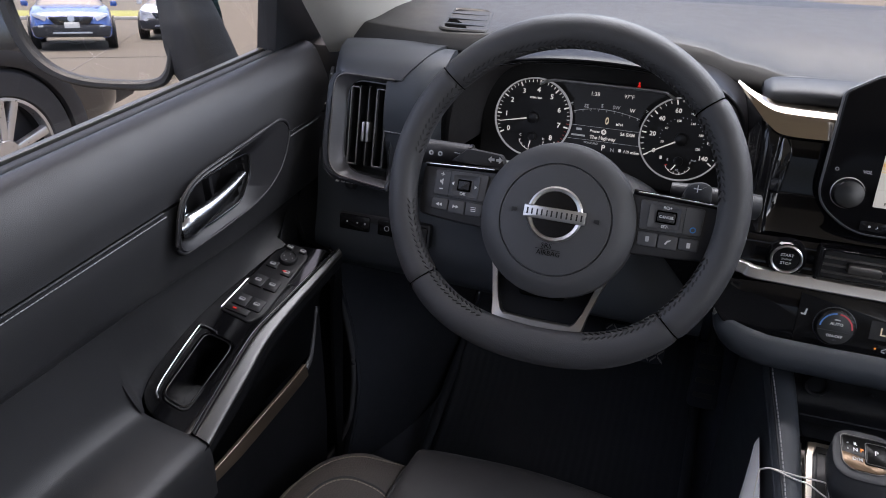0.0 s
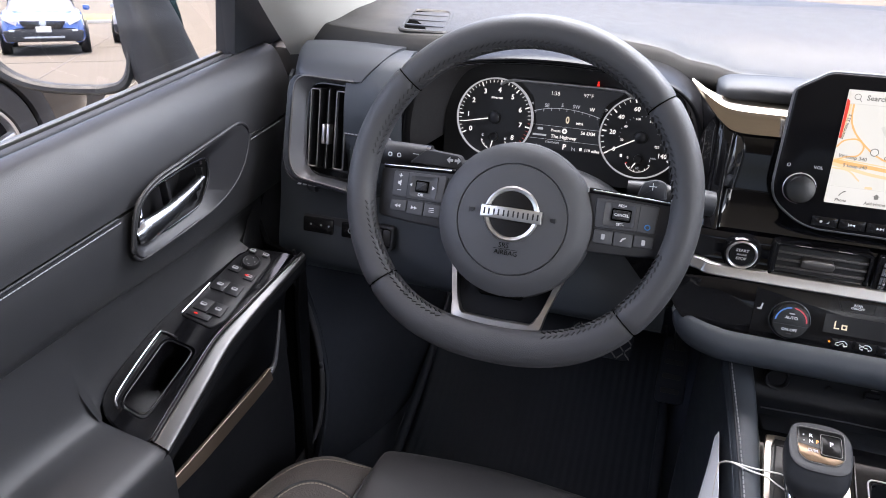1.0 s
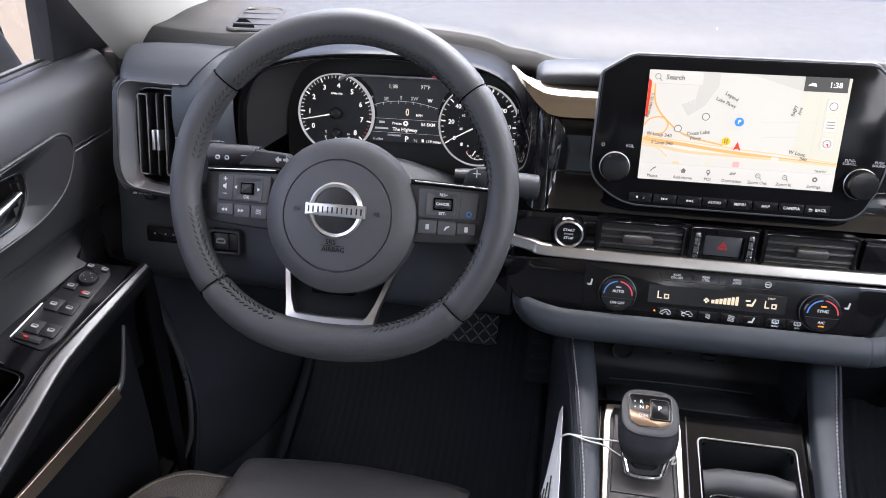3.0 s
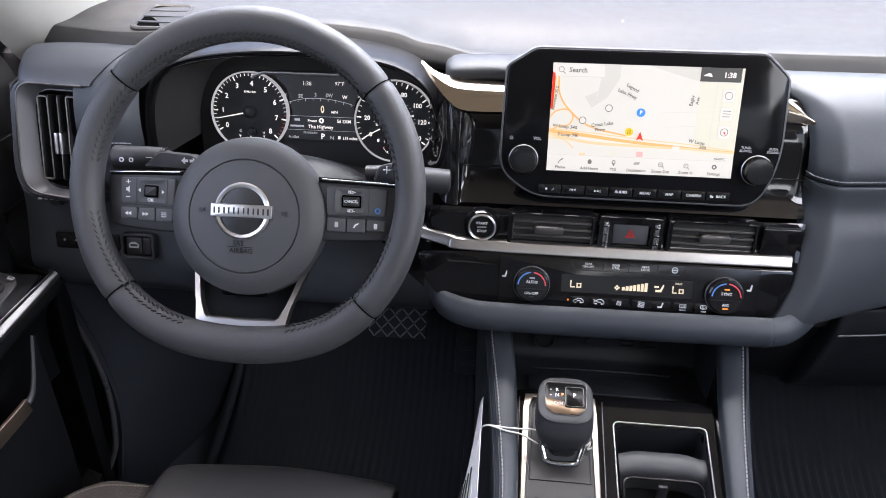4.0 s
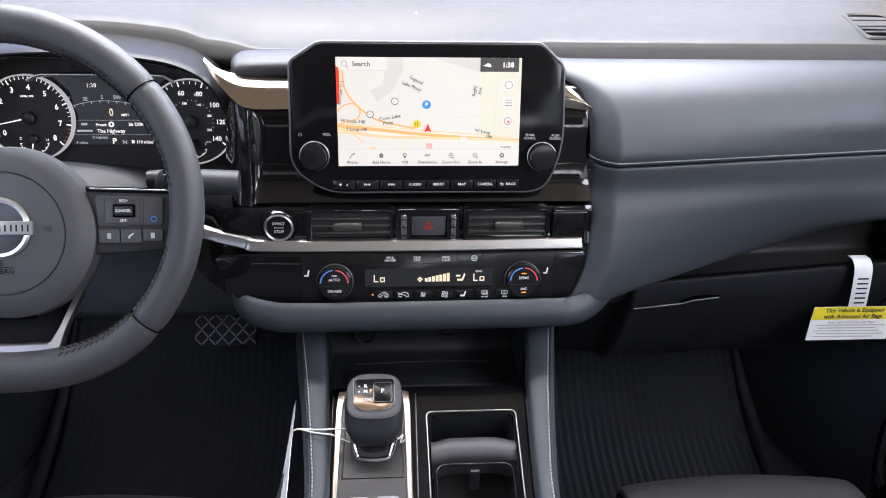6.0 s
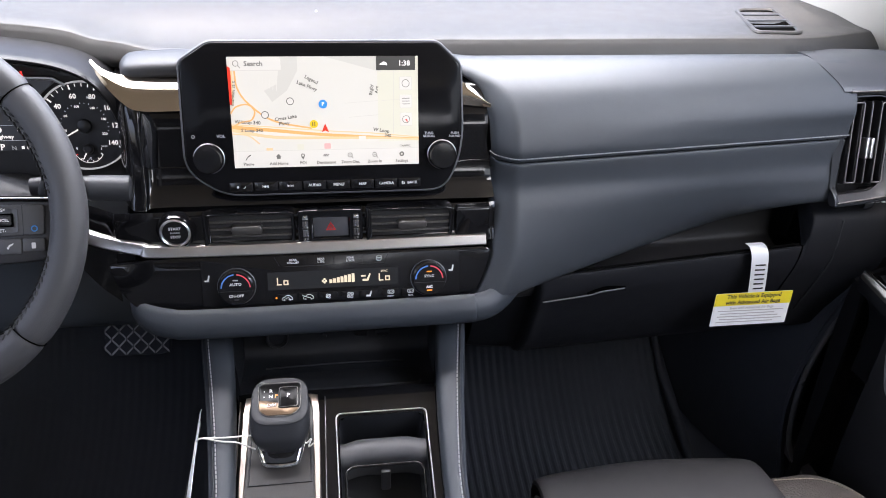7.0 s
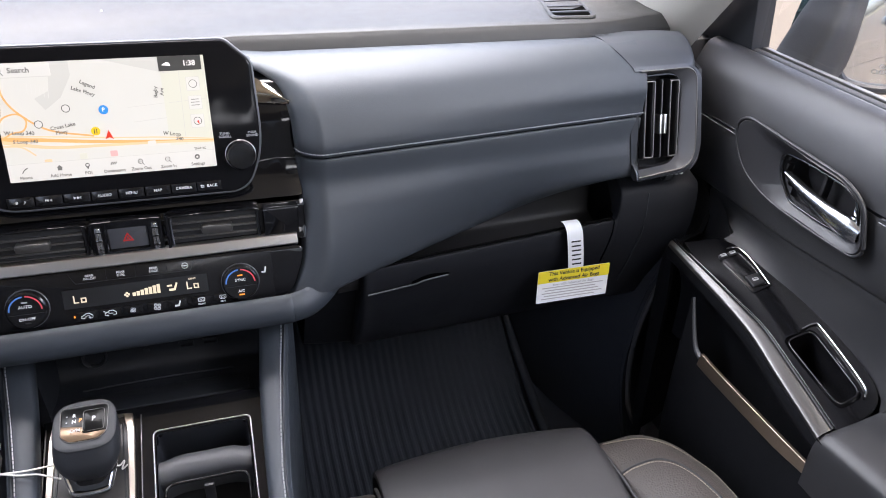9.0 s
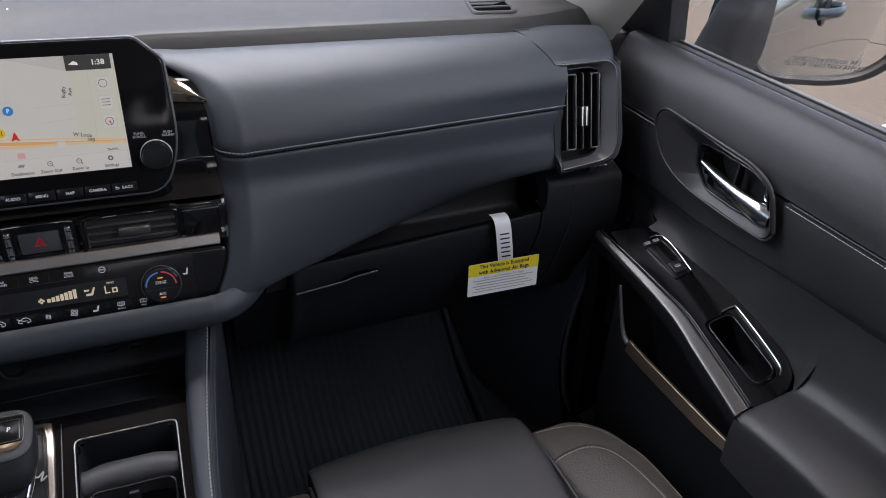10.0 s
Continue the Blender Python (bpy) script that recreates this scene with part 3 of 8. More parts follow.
    part("switch_panel", ringplate(outline, cup, ARM, 0.012, n=96, bev=0.002), PIANO, door, "gloss black switch panel")
    well = prism(cup, ARM, 0.06, w0=0.0)
    bmesh.ops.delete(well, geom=[max(well.faces, key=lambda f: f.calc_center_median().z)], context="FACES")
    bmesh.ops.reverse_faces(well, faces=well.faces)
    pull = part("pull_cup", well, BLACKGLOSS, door, "deep black pull cup")
    lip = [ARM @ Vector((p.x, p.y, 0.0012)) for p in rounded([arm(*p) for p in ((-0.779, 0.464), (-0.745, 0.459), (-0.748, 0.557), (-0.787, 0.559))], 0.012, 6)]
    part("cup_edge", sweep(lip, 0.0013, closed=True), BLACKGLOSS, pull)
    ridge = [ARM @ Vector((*arm(*p), 0.002)) for p in ((-0.779, 0.458), (-0.790, 0.475), (-0.799, 0.555), (-0.795, 0.566), (-0.776, 0.565))]
    part("chrome_edge", sweep(curve(ridge, 26), 0.0013), CHROME, pull, "thin bright edge")
    # silver strip along the arm
    rows, glossy = [], []
    for y, xu, xl in ((0.762, -0.7125, -0.7075), (0.70, -0.7215, -0.7125), (0.64, -0.7290, -0.7175), (0.585, -0.7355, -0.7190), (0.53, -0.7315, -0.7125), (0.48, -0.7265, -0.7070), (0.437, -0.7215, -0.7020)):
        zu, zl = arm_z(xu, y) + 0.002, arm_z(xl, y)
        xm, zm = xu + (xl - xu) * 0.20, zu + (zl - zu) * 0.20
        glossy.append([(xu - 0.003, y, zu - 0.002), (xu, y, zu + 0.001), (xu * 0.6 + xm * 0.4, y, zu + 0.0016), (xu * 0.2 + xm * 0.8, y, zm + 0.0014), (xm, y, zm - 0.001)])
        rows.append([(xm - 0.0005, y, zm - 0.001), (xm + 0.0008, y, zm + 0.0004), ((xm + xl) / 2, y, (zm + zl) / 2), (xl, y, zl - 0.0015), (xl + 0.0012, y, zl - 0.006)])
    part("gloss_lip", loft(glossy, 0.0, n=16, m=60), COWL, door, "gloss black lip beside the strip")
    part("silver_strip", loft(rows, 0.0, n=16, m=60), GRIP, door, "satin silver grip strip")
    part("strip_gap", sweep(curve([(xu - 0.002, y, arm_z(xu, y) + 0.0022) for y, xu in ((0.757, -0.713), (0.70, -0.7215), (0.64, -0.7290), (0.585, -0.7355), (0.53, -0.7315), (0.48, -0.7265), (0.440, -0.722))], 40), 0.0012), PIANO, door)
    # armrest behind the panel, and the box below it
    part("armrest", loft([rest_section(y) for y in (-0.45, -0.2, 0.0, 0.15, 0.25, 0.30, 0.34, 0.37, 0.39, 0.405, 0.416, 0.424, 0.430, 0.4345, 0.4375)], 0.0, n=44), DOORSKIN, door, "padded leather armrest")
    part("panel_surround", loft([wall_section(y) for y in (0.434, 0.437, 0.441, 0.446, 0.452, 0.46, 0.47, 0.487, 0.51, 0.54, 0.58, 0.62, 0.66, 0.70, 0.74, 0.77, 0.80, 0.83, 0.86, 0.90, 0.93)], 0.0, n=40), DOORSKIN, door, "leather wall above the switch panel")
    under = []
    for y, z, x in ((0.43, 0.500, -0.702), (0.50, 0.509, -0.709), (0.585, 0.527, -0.718), (0.64, 0.537, -0.717), (0.70, 0.547, -0.713), (0.765, 0.557, -0.708)):
        under.append([(x, y, z + 0.012), (x - 0.004, y, z - 0.01), (x - 0.03, y, z - 0.035), (x - 0.045, y, z - 0.08), (x - 0.048, y, 0.40)])
    part("speaker_panel", loft(under, 0.008, n=12, m=16), DIMPLASTIC, door, "dark textured panel under the armrest")
    # door pocket with its silver edge
    wall = []
    for y, z in ((-0.45, 0.462), (0.2, 0.465), (0.42, 0.464), (0.60, 0.459), (0.648, 0.461), (0.668, 0.49), (0.686, 0.53)):
        wall.append([(-0.708, y, z), (-0.706, y, z - 0.02), (-0.712, y, 0.30), (-0.74, y, 0.14), (-0.80, y, 0.10)])
    part("pocket", loft(wall, 0.006, n=12, m=30), DIMPLASTIC, door)
    ed = [(-0.706, 0.395, 0.466), (-0.706, 0.48, 0.4625), (-0.706, 0.60, 0.460), (-0.706, 0.640, 0.461)]
    part("pocket_trim", sweep(curve(ed, 24), lambda f: rounded([(-0.004, -0.012 * min(1, 0.3 + 2 * f)), (0.003, -0.012 * min(1, 0.3 + 2 * f)), (0.001, 0.007), (-0.004, 0.007)], 0.001)), TANTINT, door, "satin pocket edge tinted with its tan reflection")
    ed = [(-0.706, 0.640, 0.461), (-0.706, 0.653, 0.468), (-0.707, 0.667, 0.49), (-0.709, 0.686, 0.53)]
    part("pocket_trim", sweep(curve(ed, 14), lambda f: oval(0, 0, 0.004 - 0.002 * f, 0.004 - 0.002 * f, 8)), DARKSATIN, door)
    part("front_edge", loft([[(-0.725, 0.765, 0.553), (-0.740, 0.77, 0.45), (-0.76, 0.78, 0.14)], [(-0.735, 0.790, 0.548), (-0.744, 0.801, 0.45), (-0.764, 0.800, 0.14)], [(-0.81, 0.806, 0.575), (-0.82, 0.822, 0.45), (-0.84, 0.83, 0.14)], [(-0.80, 0.86, 0.735), (-0.86, 0.87, 0.45), (-0.87, 0.87, 0.14)]], 0.006, n=8, m=8), DIMPLASTIC, door)
    part("outer_shell", box((-0.875, 0.22, 0.44), (0.05, 1.35, 0.72), 0.01), HARD, door)
    # handle: recessed bezel and chrome lever
    DM = Matrix(((0, 0, 1, -0.7835), (-1 * 0 + 1, 0, 0, 0), (0, 1, 0, 0), (0, 0, 0, 1)))
    ob_ = rounded([(0.526, 0.690), (0.536, 0.677), (0.600, 0.675), (0.680, 0.676), (0.735, 0.692), (0.762, 0.722), (0.770, 0.748), (0.752, 0.762), (0.650, 0.757), (0.580, 0.754), (0.546, 0.740)], [0.008, 0.010, 0.02, 0.03, 0.03, 0.03, 0.014, 0.014, 0.02, 0.02, 0.018])
    ib = rounded([(0.542, 0.692), (0.60, 0.688), (0.652, 0.689), (0.677, 0.714), (0.681, 0.742), (0.640, 0.745), (0.580, 0.744), (0.558, 0.734)], 0.010)
    bez = part("handle_bezel", ringplate(ob_, ib, DM, 0.004, n=96, bev=0.004, w0=0.0105, inset=0.006), BEZEL, door, "matt black recessed handle bezel")
    part("bezel_lip", sweep([DM @ Vector((p.x, p.y, 0.0085)) for p in ob_], 0.0022, closed=True), BEZEL, bez)
    bowl = prism(ib, DM, 0.036, w0=0.003, taper=0.90)
    bmesh.ops.delete(bowl, geom=[max(bowl.faces, key=lambda f: f.calc_center_median().x)], context="FACES")
    bmesh.ops.reverse_faces(bowl, faces=bowl.faces)
    part("handle_bowl", bowl, BEZEL, bez)
    edge = [DM @ Vector((p.x, p.y, 0.0035)) for p in ib]
    part("bowl_rim", sweep(edge, 0.0014, closed=True), BLACKGLOSS, bez)
    lever = []
    for y, z, x, h in ((0.543, 0.700, -0.782, 0.0115), (0.556, 0.7015, -0.778, 0.0140), (0.572, 0.703, -0.777, 0.0130), (0.600, 0.706, -0.778, 0.0098), (0.640, 0.711, -0.782, 0.0064), (0.674, 0.717, -0.787, 0.0036)):
        lever.append([(x, y, z + h * 0.9), (x + 0.005, y, z + h * 0.4), (x + 0.005, y, z - h * 0.5), (x, y, z - h), (x - 0.006, y, z - h), (x - 0.006, y, z + h * 0.8)])
    part("door_handle", loft(lever, 0, n=16, m=18, closed=True), LEVER, door, "satin chrome inner door lever")
    part("lock_tab", box((-0.789, 0.561, 0.724), (0.010, 0.009, 0.022), 0.003), CHROME, door, "small chrome lock tab")
    part("handle_web", box((-0.802, 0.625, 0.718), (0.012, 0.006, 0.044), 0.002), BEZEL, bez)
    # switches
    def key(u0, v0, u1, v1, print_=True, lit=False):
        k = part("window_switch", prism(rounded([arm(u0, v0), arm(u1, v0), arm(u1, v1), arm(u0, v1)], 0.002), ARM, 0.006, 0.0012, w0=0.0045), BUTTON, door)
        c = (arm(u0, v0) + arm(u1, v1)) / 2
        if print_:
            part("icon", ringplate(rect(c.x - 0.0042, c.y - 0.0022, c.x + 0.0042, c.y + 0.0028, 0.001), rect(c.x - 0.003, c.y + 0.0002, c.x + 0.003, c.y + 0.0018), ARM, 0.0004, n=24, bev=0.0002, w0=0.0052), GREYPRINT, k)
        if lit:
            part("lamp", bar(ARM, c.x - 0.006, c.y - 0.001, c.x - 0.001, c.y + 0.001, 0.0054), L_RED, k)
        return k
    if s < 0:
        plate = rounded([arm(*p) for p in ((-0.794, 0.598), (-0.750, 0.594), (-0.741, 0.612), (-0.741, 0.728), (-0.752, 0.741), (-0.774, 0.741), (-0.785, 0.715))], 0.006)
        part("switch_plate", prism(plate, ARM, 0.004, 0.001, w0=0.0022), BUTTON, door, "matt black switch plate")
        part("chrome_edge", sweep([ARM @ Vector((*arm(*p), 0.003)) for p in ((-0.793, 0.600), (-0.791, 0.63), (-0.790, 0.656))], 0.0016), CHROME, door)
        for y in (0.612, 0.650):
            key(-0.786, y, -0.767, y + 0.020), key(-0.765, y, -0.747, y + 0.020)
        key(-0.789, 0.600, -0.757, 0.610, False, True)
        key(-0.783, 0.688, -0.767, 0.700), key(-0.758, 0.682, -0.744, 0.694, True, True)
        c = arm(-0.762, 0.712)
        kn = part("mirror_knob", lathe([(0.0125, 0.001), (0.0125, 0.006), (0.011, 0.008), (0.0105, 0.0082), (0.009, 0.007), (0.0, 0.007)], ARM @ pose(c.x, c.y, 0), 28), BUTTON, door, "round mirror adjuster")
        for du, dv in ((0.006, 0), (-0.006, 0), (0, 0.006), (0, -0.006)):
            part("icon", lathe([(0.0009, 0.0), (0.0, 0.0006)], ARM @ pose(c.x + du, c.y + dv, 0.0073), 8), GREYPRINT, kn)
        key(-0.776, 0.729, -0.766, 0.737), key(-0.756, 0.729, -0.747, 0.737)
    else:
        plate = rounded([arm(*p) for p in ((-0.790, 0.640), (-0.757, 0.636), (-0.752, 0.700), (-0.757, 0.712), (-0.785, 0.714))], 0.006)
        part("switch_plate", prism(plate, ARM, 0.004, 0.001, w0=0.0018), BLACKGLOSS, door)
        key(-0.781, 0.644, -0.762, 0.664)
        for x in (-0.772, -0.758):
            key(x - 0.006, 0.704, x + 0.006, 0.711)
        part("chrome_edge", sweep(curve([ARM @ Vector((*arm(*p), 0.004)) for p in ((-0.783, 0.640), (-0.787, 0.68), (-0.786, 0.708), (-0.779, 0.716), (-0.768, 0.717))], 20), 0.0014), CHROME, door)


mirrored(build_door)


def build_kick(s):
    """Seal strip and kick panel ahead of the door opening."""
    k = thing("kick_panel", "black plastic kick panel with a rubber door seal edge", "trim panel", (-0.74, 0.95, 0.06))
    part("panel", loft([[(-0.75, 0.80, 0.52), (-0.735, 0.82, 0.40), (-0.735, 0.83, 0.25), (-0.76, 0.80, 0.08)], [(-0.72, 0.95, 0.52), (-0.70, 1.0, 0.40), (-0.69, 1.0, 0.25), (-0.70, 0.98, 0.06)], [(-0.70, 1.25, 0.52), (-0.66, 1.27, 0.40), (-0.64, 1.25, 0.25), (-0.64, 1.15, 0.10)]], 0.008, n=12, m=10), KICK, k)
    part("return", loft([[(-0.752, 0.800, 0.55), (-0.736, 0.826, 0.40), (-0.736, 0.834, 0.25), (-0.762, 0.80, 0.06)], [(-0.80, 0.93, 0.55), (-0.80, 0.94, 0.40), (-0.80, 0.94, 0.25), (-0.80, 0.94, 0.04)], [(-0.90, 0.945, 0.55), (-0.90, 0.955, 0.40), (-0.90, 0.955, 0.25), (-0.90, 0.955, 0.0)]], 0.004, n=10, m=8), KICK, k)
    part("seal", sweep(curve([(-0.752, 0.800, 0.50), (-0.739, 0.812, 0.43), (-0.733, 0.818, 0.34), (-0.738, 0.815, 0.25), (-0.752, 0.80, 0.18), (-0.785, 0.72, 0.12), (-0.80, 0.4, 0.105)], 40), 0.0045), HUBSKIN, k, "dark rubber door seal")


mirrored(build_kick)

# ---- dashboard ----
dash = thing("dashboard", "black moulded dashboard with stitched leather pads", "dashboard", (0, 1.0, 0.50))


CREST = ((-0.775, 0.847), (-0.62, 0.853), (-0.52, 0.858), (-0.44, 0.868), (-0.37, 0.869), (-0.30, 0.8625), (-0.23, 0.847), (-0.18, 0.8385), (-0.10, 0.8375), (0.02, 0.840), (0.15, 0.8525), (0.66, 0.8535), (0.775, 0.847))
FRONT = ((-0.66, 0.888), (-0.42, 0.906), (-0.30, 0.906), (-0.16, 0.898), (0.10, 0.889), (0.66, 0.888))


def build_dash_top():
    """A pale-lit top that ends in a rounded crest with an upright band under it."""
    rows = []
    for x in [-0.775, -0.72, -0.64, -0.58, -0.52, -0.46, -0.40, -0.34, -0.28, -0.25, -0.22, -0.19, -0.16, -0.1, 0.0, 0.08, 0.14, 0.2, 0.35, 0.5, 0.62, 0.72, 0.775]:
        e = max(0.0, abs(x) - 0.62) / 0.15
        z, y0 = between(x, CREST), between(x, FRONT) + 0.06 * e
        back = max(0.0, z - 0.8535)
        rows.append([(x, y0 - 0.004, z - 0.028), (x, y0 - 0.0075, z - 0.020), (x, y0 - 0.003, z - 0.010), (x, y0 + 0.002, z - 0.003), (x, y0 + 0.007, z), (x, y0 + 0.03, z + 0.003), (x, 1.02, 0.862 + back * 0.4), (x, 1.20, 0.858), (x, 1.42 - 0.25 * abs(x), 0.828)])
    part("top_panel", loft(rows, 0.012, n=36, m=90), DASHTOP, dash, "grained charcoal top panel")


build_dash_top()

# passenger pad, in an upper and a lower leather with a stitched seam between
EDGE = ((0.570, 0.160), (0.590, 0.168), (0.645, 0.1915), (0.670, 0.1935), (0.740, 0.1950), (0.780, 0.1930), (0.797, 0.1900), (0.812, 0.1800), (0.824, 0.1620), (0.834, 0.1350))
XS = (0.0, 0.004, 0.010, 0.019, 0.028, 0.040, 0.075, 0.165, 0.285, 0.385, 0.440, 0.4565)


def pad_profile(k):
    """One upright section of the pad, k metres along from its rounded inner edge."""
    x0 = 0.195 + k
    f = min(1.0, max(0.0, (x0 - 0.2) / 0.45))
    sy, sz = 0.772 + 0.036 * f, 0.7420 + 0.007 * f
    up = [(0.884, 0.834), (0.872, 0.8375), (0.850, 0.833), (0.824 - 0.010 * (1 - f), 0.815), (0.808 - 0.020 * (1 - f), 0.788), (sy + 0.001, sz + 0.018), (sy + 0.0005, sz + 0.0035), (sy + 0.004, sz)]
    by, bz = 0.712 + 0.150 * f ** 0.75, 0.580 + 0.063 * f ** 0.8 + 0.020 * max(0.0, (f - 0.88) / 0.12) ** 2
    e = max(0.0, (f - 0.65) / 0.35)
    lo = [(sy + 0.004, sz - 0.0008), (sy + 0.0005, sz - 0.004), (sy - 0.001, sz - 0.03), (sy - 0.016 + 0.018 * f - 0.012 * e, 0.685 + 0.008 * f), (sy * 0.45 + by * 0.55 - 0.010 - 0.028 * e, 0.632 + 0.034 * f), (by, bz), (by + 0.03, bz - 0.012 + 0.006 * f)]

    def place(y, z):
        slip = (between(z, EDGE) - 0.195) * (max(0.0, 1 - k / 0.16) ** 1.5)
        roll = max(0.0, 1 - k / 0.030)
        return Vector((x0 + slip, y + 0.022 * roll ** 1.6 + 0.006 * max(0.0, 1 - k / 0.006) ** 2, z))
    return [place(*p) for p in up], [place(*p) for p in lo]


ups, los = zip(*(pad_profile(k) for k in XS))
part("passenger_pad_upper", loft(ups, 0.010, n=40, m=70), PAD, dash, "grey leather upper pad")
part("passenger_pad_lower", loft(los, 0.010, n=40, m=70), PAD, dash, "grey leather lower pad")
sl = curve([pad_profile(x)[0][6] + Vector((0, -0.0012, 0.0025)) for x in XS], 120)
tagged(part("stitching", stitches(sl, 0.0050, 0.0036, 0.0008), THREAD, dash, "pale grey thread"), kind="stuff")


def build_wing():
    """Soft frame under the climate panel, from the passenger pad to behind the wheel."""
    prof = [(0.000, 0.006), (-0.006, 0.003), (-0.012, -0.006), (-0.012, -0.016), (-0.004, -0.024), (0.02, -0.027), (0.06, -0.020)]
    way = [(0.222, 0.762, 0.604, 0.3), (0.205, 0.744, 0.597, 0.5), (0.190, 0.732, 0.593, 0.7), (0.172, 0.726, 0.592, 0.9), (0.150, 0.7245, 0.592, 1), (0.0, 0.7235, 0.591, 1), (-0.14, 0.7240, 0.5905, 1), (-0.170, 0.7265, 0.5915, 1), (-0.193, 0.732, 0.5950, 0.9), (-0.206, 0.740, 0.5985, 0.6), (-0.2125, 0.750, 0.602, 0.25)]
    rows = []
    for i, (x, y, z, k) in enumerate(way):
        a = Vector(way[max(0, i - 1)][:3])
        b = Vector(way[min(len(way) - 1, i + 1)][:3])
        t = (b - a).normalized()
        out = Vector((t.z, 0, -t.x)).normalized()
        out = -out if out.z > 0.3 or (abs(out.z) <= 0.3 and out.x * x < 0) else out
        m = k if x < 0 else 1.0
        rows.append([Vector((x, y, z)) + Vector((0, p, 0)) * m + out * (-q) * m for p, q in prof])
    part("lower_frame", loft(rows, 0.004, n=22, m=60), DIMPAD, dash, "soft grey frame under the climate panel")


build_wing()

# driver's side pad beside the vent, and the roll between cowl and display
dp = []
for x in (-0.655, -0.63, -0.61, -0.592, -0.583):
    k = max(0.0, (x + 0.61) / 0.027) ** 2 * 0.02
    dp.append([(x, 0.90, 0.832), (x, 0.872, 0.836), (x, 0.842, 0.828 - k * 0.2), (x, 0.818 + k, 0.806), (x, 0.806 + k, 0.775), (x, 0.802 + k, 0.744), (x, 0.803 + k, 0.70), (x, 0.812 + k, 0.672), (x, 0.84, 0.655)])
part("driver_pad", loft(dp, 0.010, n=34, m=20), PAD, dash, "grey leather pad beside the vent")
sd = curve([(-0.652, 0.8005, 0.7445), (-0.62, 0.8005, 0.7435), (-0.592, 0.804, 0.7425)], 20)
part("seam", sweep([p + Vector((0, 0.001, -0.002)) for p in sd], 0.0013), HARD, dash)
tagged(part("stitching", stitches(sd, 0.0050, 0.0036, 0.0008), THREAD, dash, "pale grey thread"), kind="stuff")
roll = []
for x, z, k in ((-0.2125, 0.834, 0.25), (-0.209, 0.837, 0.7), (-0.20, 0.8405, 1.0), (-0.17, 0.8425, 1.0), (-0.13, 0.843, 1.0), (0.0, 0.843, 1.0), (0.10, 0.843, 1.0)):
    roll.append([(x, 0.893, z - 0.012), (x, 0.885, z), (x, 0.868, z + 0.002 * k), (x, 0.868 - 0.020 * k, z - 0.003), (x, 0.868 - 0.026 * k, z - 0.011), (x, 0.868 - 0.023 * k, z - 0.019), (x, 0.868, z - 0.024)])
part("centre_roll", loft(roll, 0.006, n=26, m=24), SOFT, dash, "soft roll behind the display")

# cowl over the instruments: outer skin, rounded lip and inner funnel
LIPX = [(-0.590, 0.700), (-0.588, 0.745), (-0.578, 0.787), (-0.555, 0.819), (-0.515, 0.835), (-0.455, 0.8435), (-0.384, 0.8455), (-0.315, 0.8415), (-0.268, 0.832), (-0.238, 0.812), (-0.223, 0.780), (-0.217, 0.735), (-0.218, 0.690)]
lip = curve([(x, 0.846, z) for x, z in LIPX], 60)
outer, crest, inner, deep = [], [], [], []
for p in lip:
    o = Vector((p.x + 0.40, 0, p.z - 0.745))
    o.normalize()
    crest.append(p + o * 0.006 + Vector((0, 0.006, 0)))
    outer.append(p + o * 0.011 + Vector((0, 0.062, 0)))
    inner.append(p - o * 0.004 + Vector((0, 0.012, 0)))
    deep.append(Vector((-0.395 + (p.x + 0.40) * 0.90, 0.966, 0.735 + (p.z - 0.745) * 0.80)))
mid = [(a + b) / 2 for a, b in zip(inner, deep)]
part("instrument_cowl", loft([outer, crest, lip, inner], 0.0, m=14), COWL, dash, "black cowl over the instruments")
part("cowl_funnel", loft([inner, mid, deep], 0.0, m=8), FUNNEL, dash, "matt black inner cowl")
ridge = [p + Vector((0, 0.006, -0.004)) for p in lip[6:40]]
part("cowl_line", sweep(ridge, 0.0012), BLACKGLOSS, dash)

# knee panel under the wheel, left switch strip
kp = []
for x in (-0.775, -0.70, -0.60, -0.45, -0.30, -0.225):
    k = 0.0 if x < -0.55 else 0.010
    kp.append([(x, 0.842, 0.690), (x, 0.834 - k, 0.665), (x, 0.828 - k, 0.635), (x, 0.818 - k, 0.600), (x, 0.806 - k, 0.560), (x, 0.815 - k, 0.525), (x, 0.86, 0.495), (x, 0.95, 0.47)])
part("knee_panel", loft(kp, 0.008, n=30, m=30), DIMPAD, dash, "dark grey knee panel under the wheel")
part("knee_gap", sweep(curve([(-0.76, 0.834, 0.655), (-0.66, 0.829, 0.648), (-0.60, 0.824, 0.645)], 20), 0.0016), HARD, dash)

SW = fm((-0.645, 0.822, 0.592), (1, 0, 0), (0, 0.24, 1))
bank = thing("switch_strip", "black strip of small push switches set into the knee panel", "switch", (-0.66, 0.825, 0.58))
part("plate", prism(rect(-0.092, -0.016, 0.003, 0.014, 0.006), SW, 0.010, 0.0015, w0=0.006), BUTTON, bank)
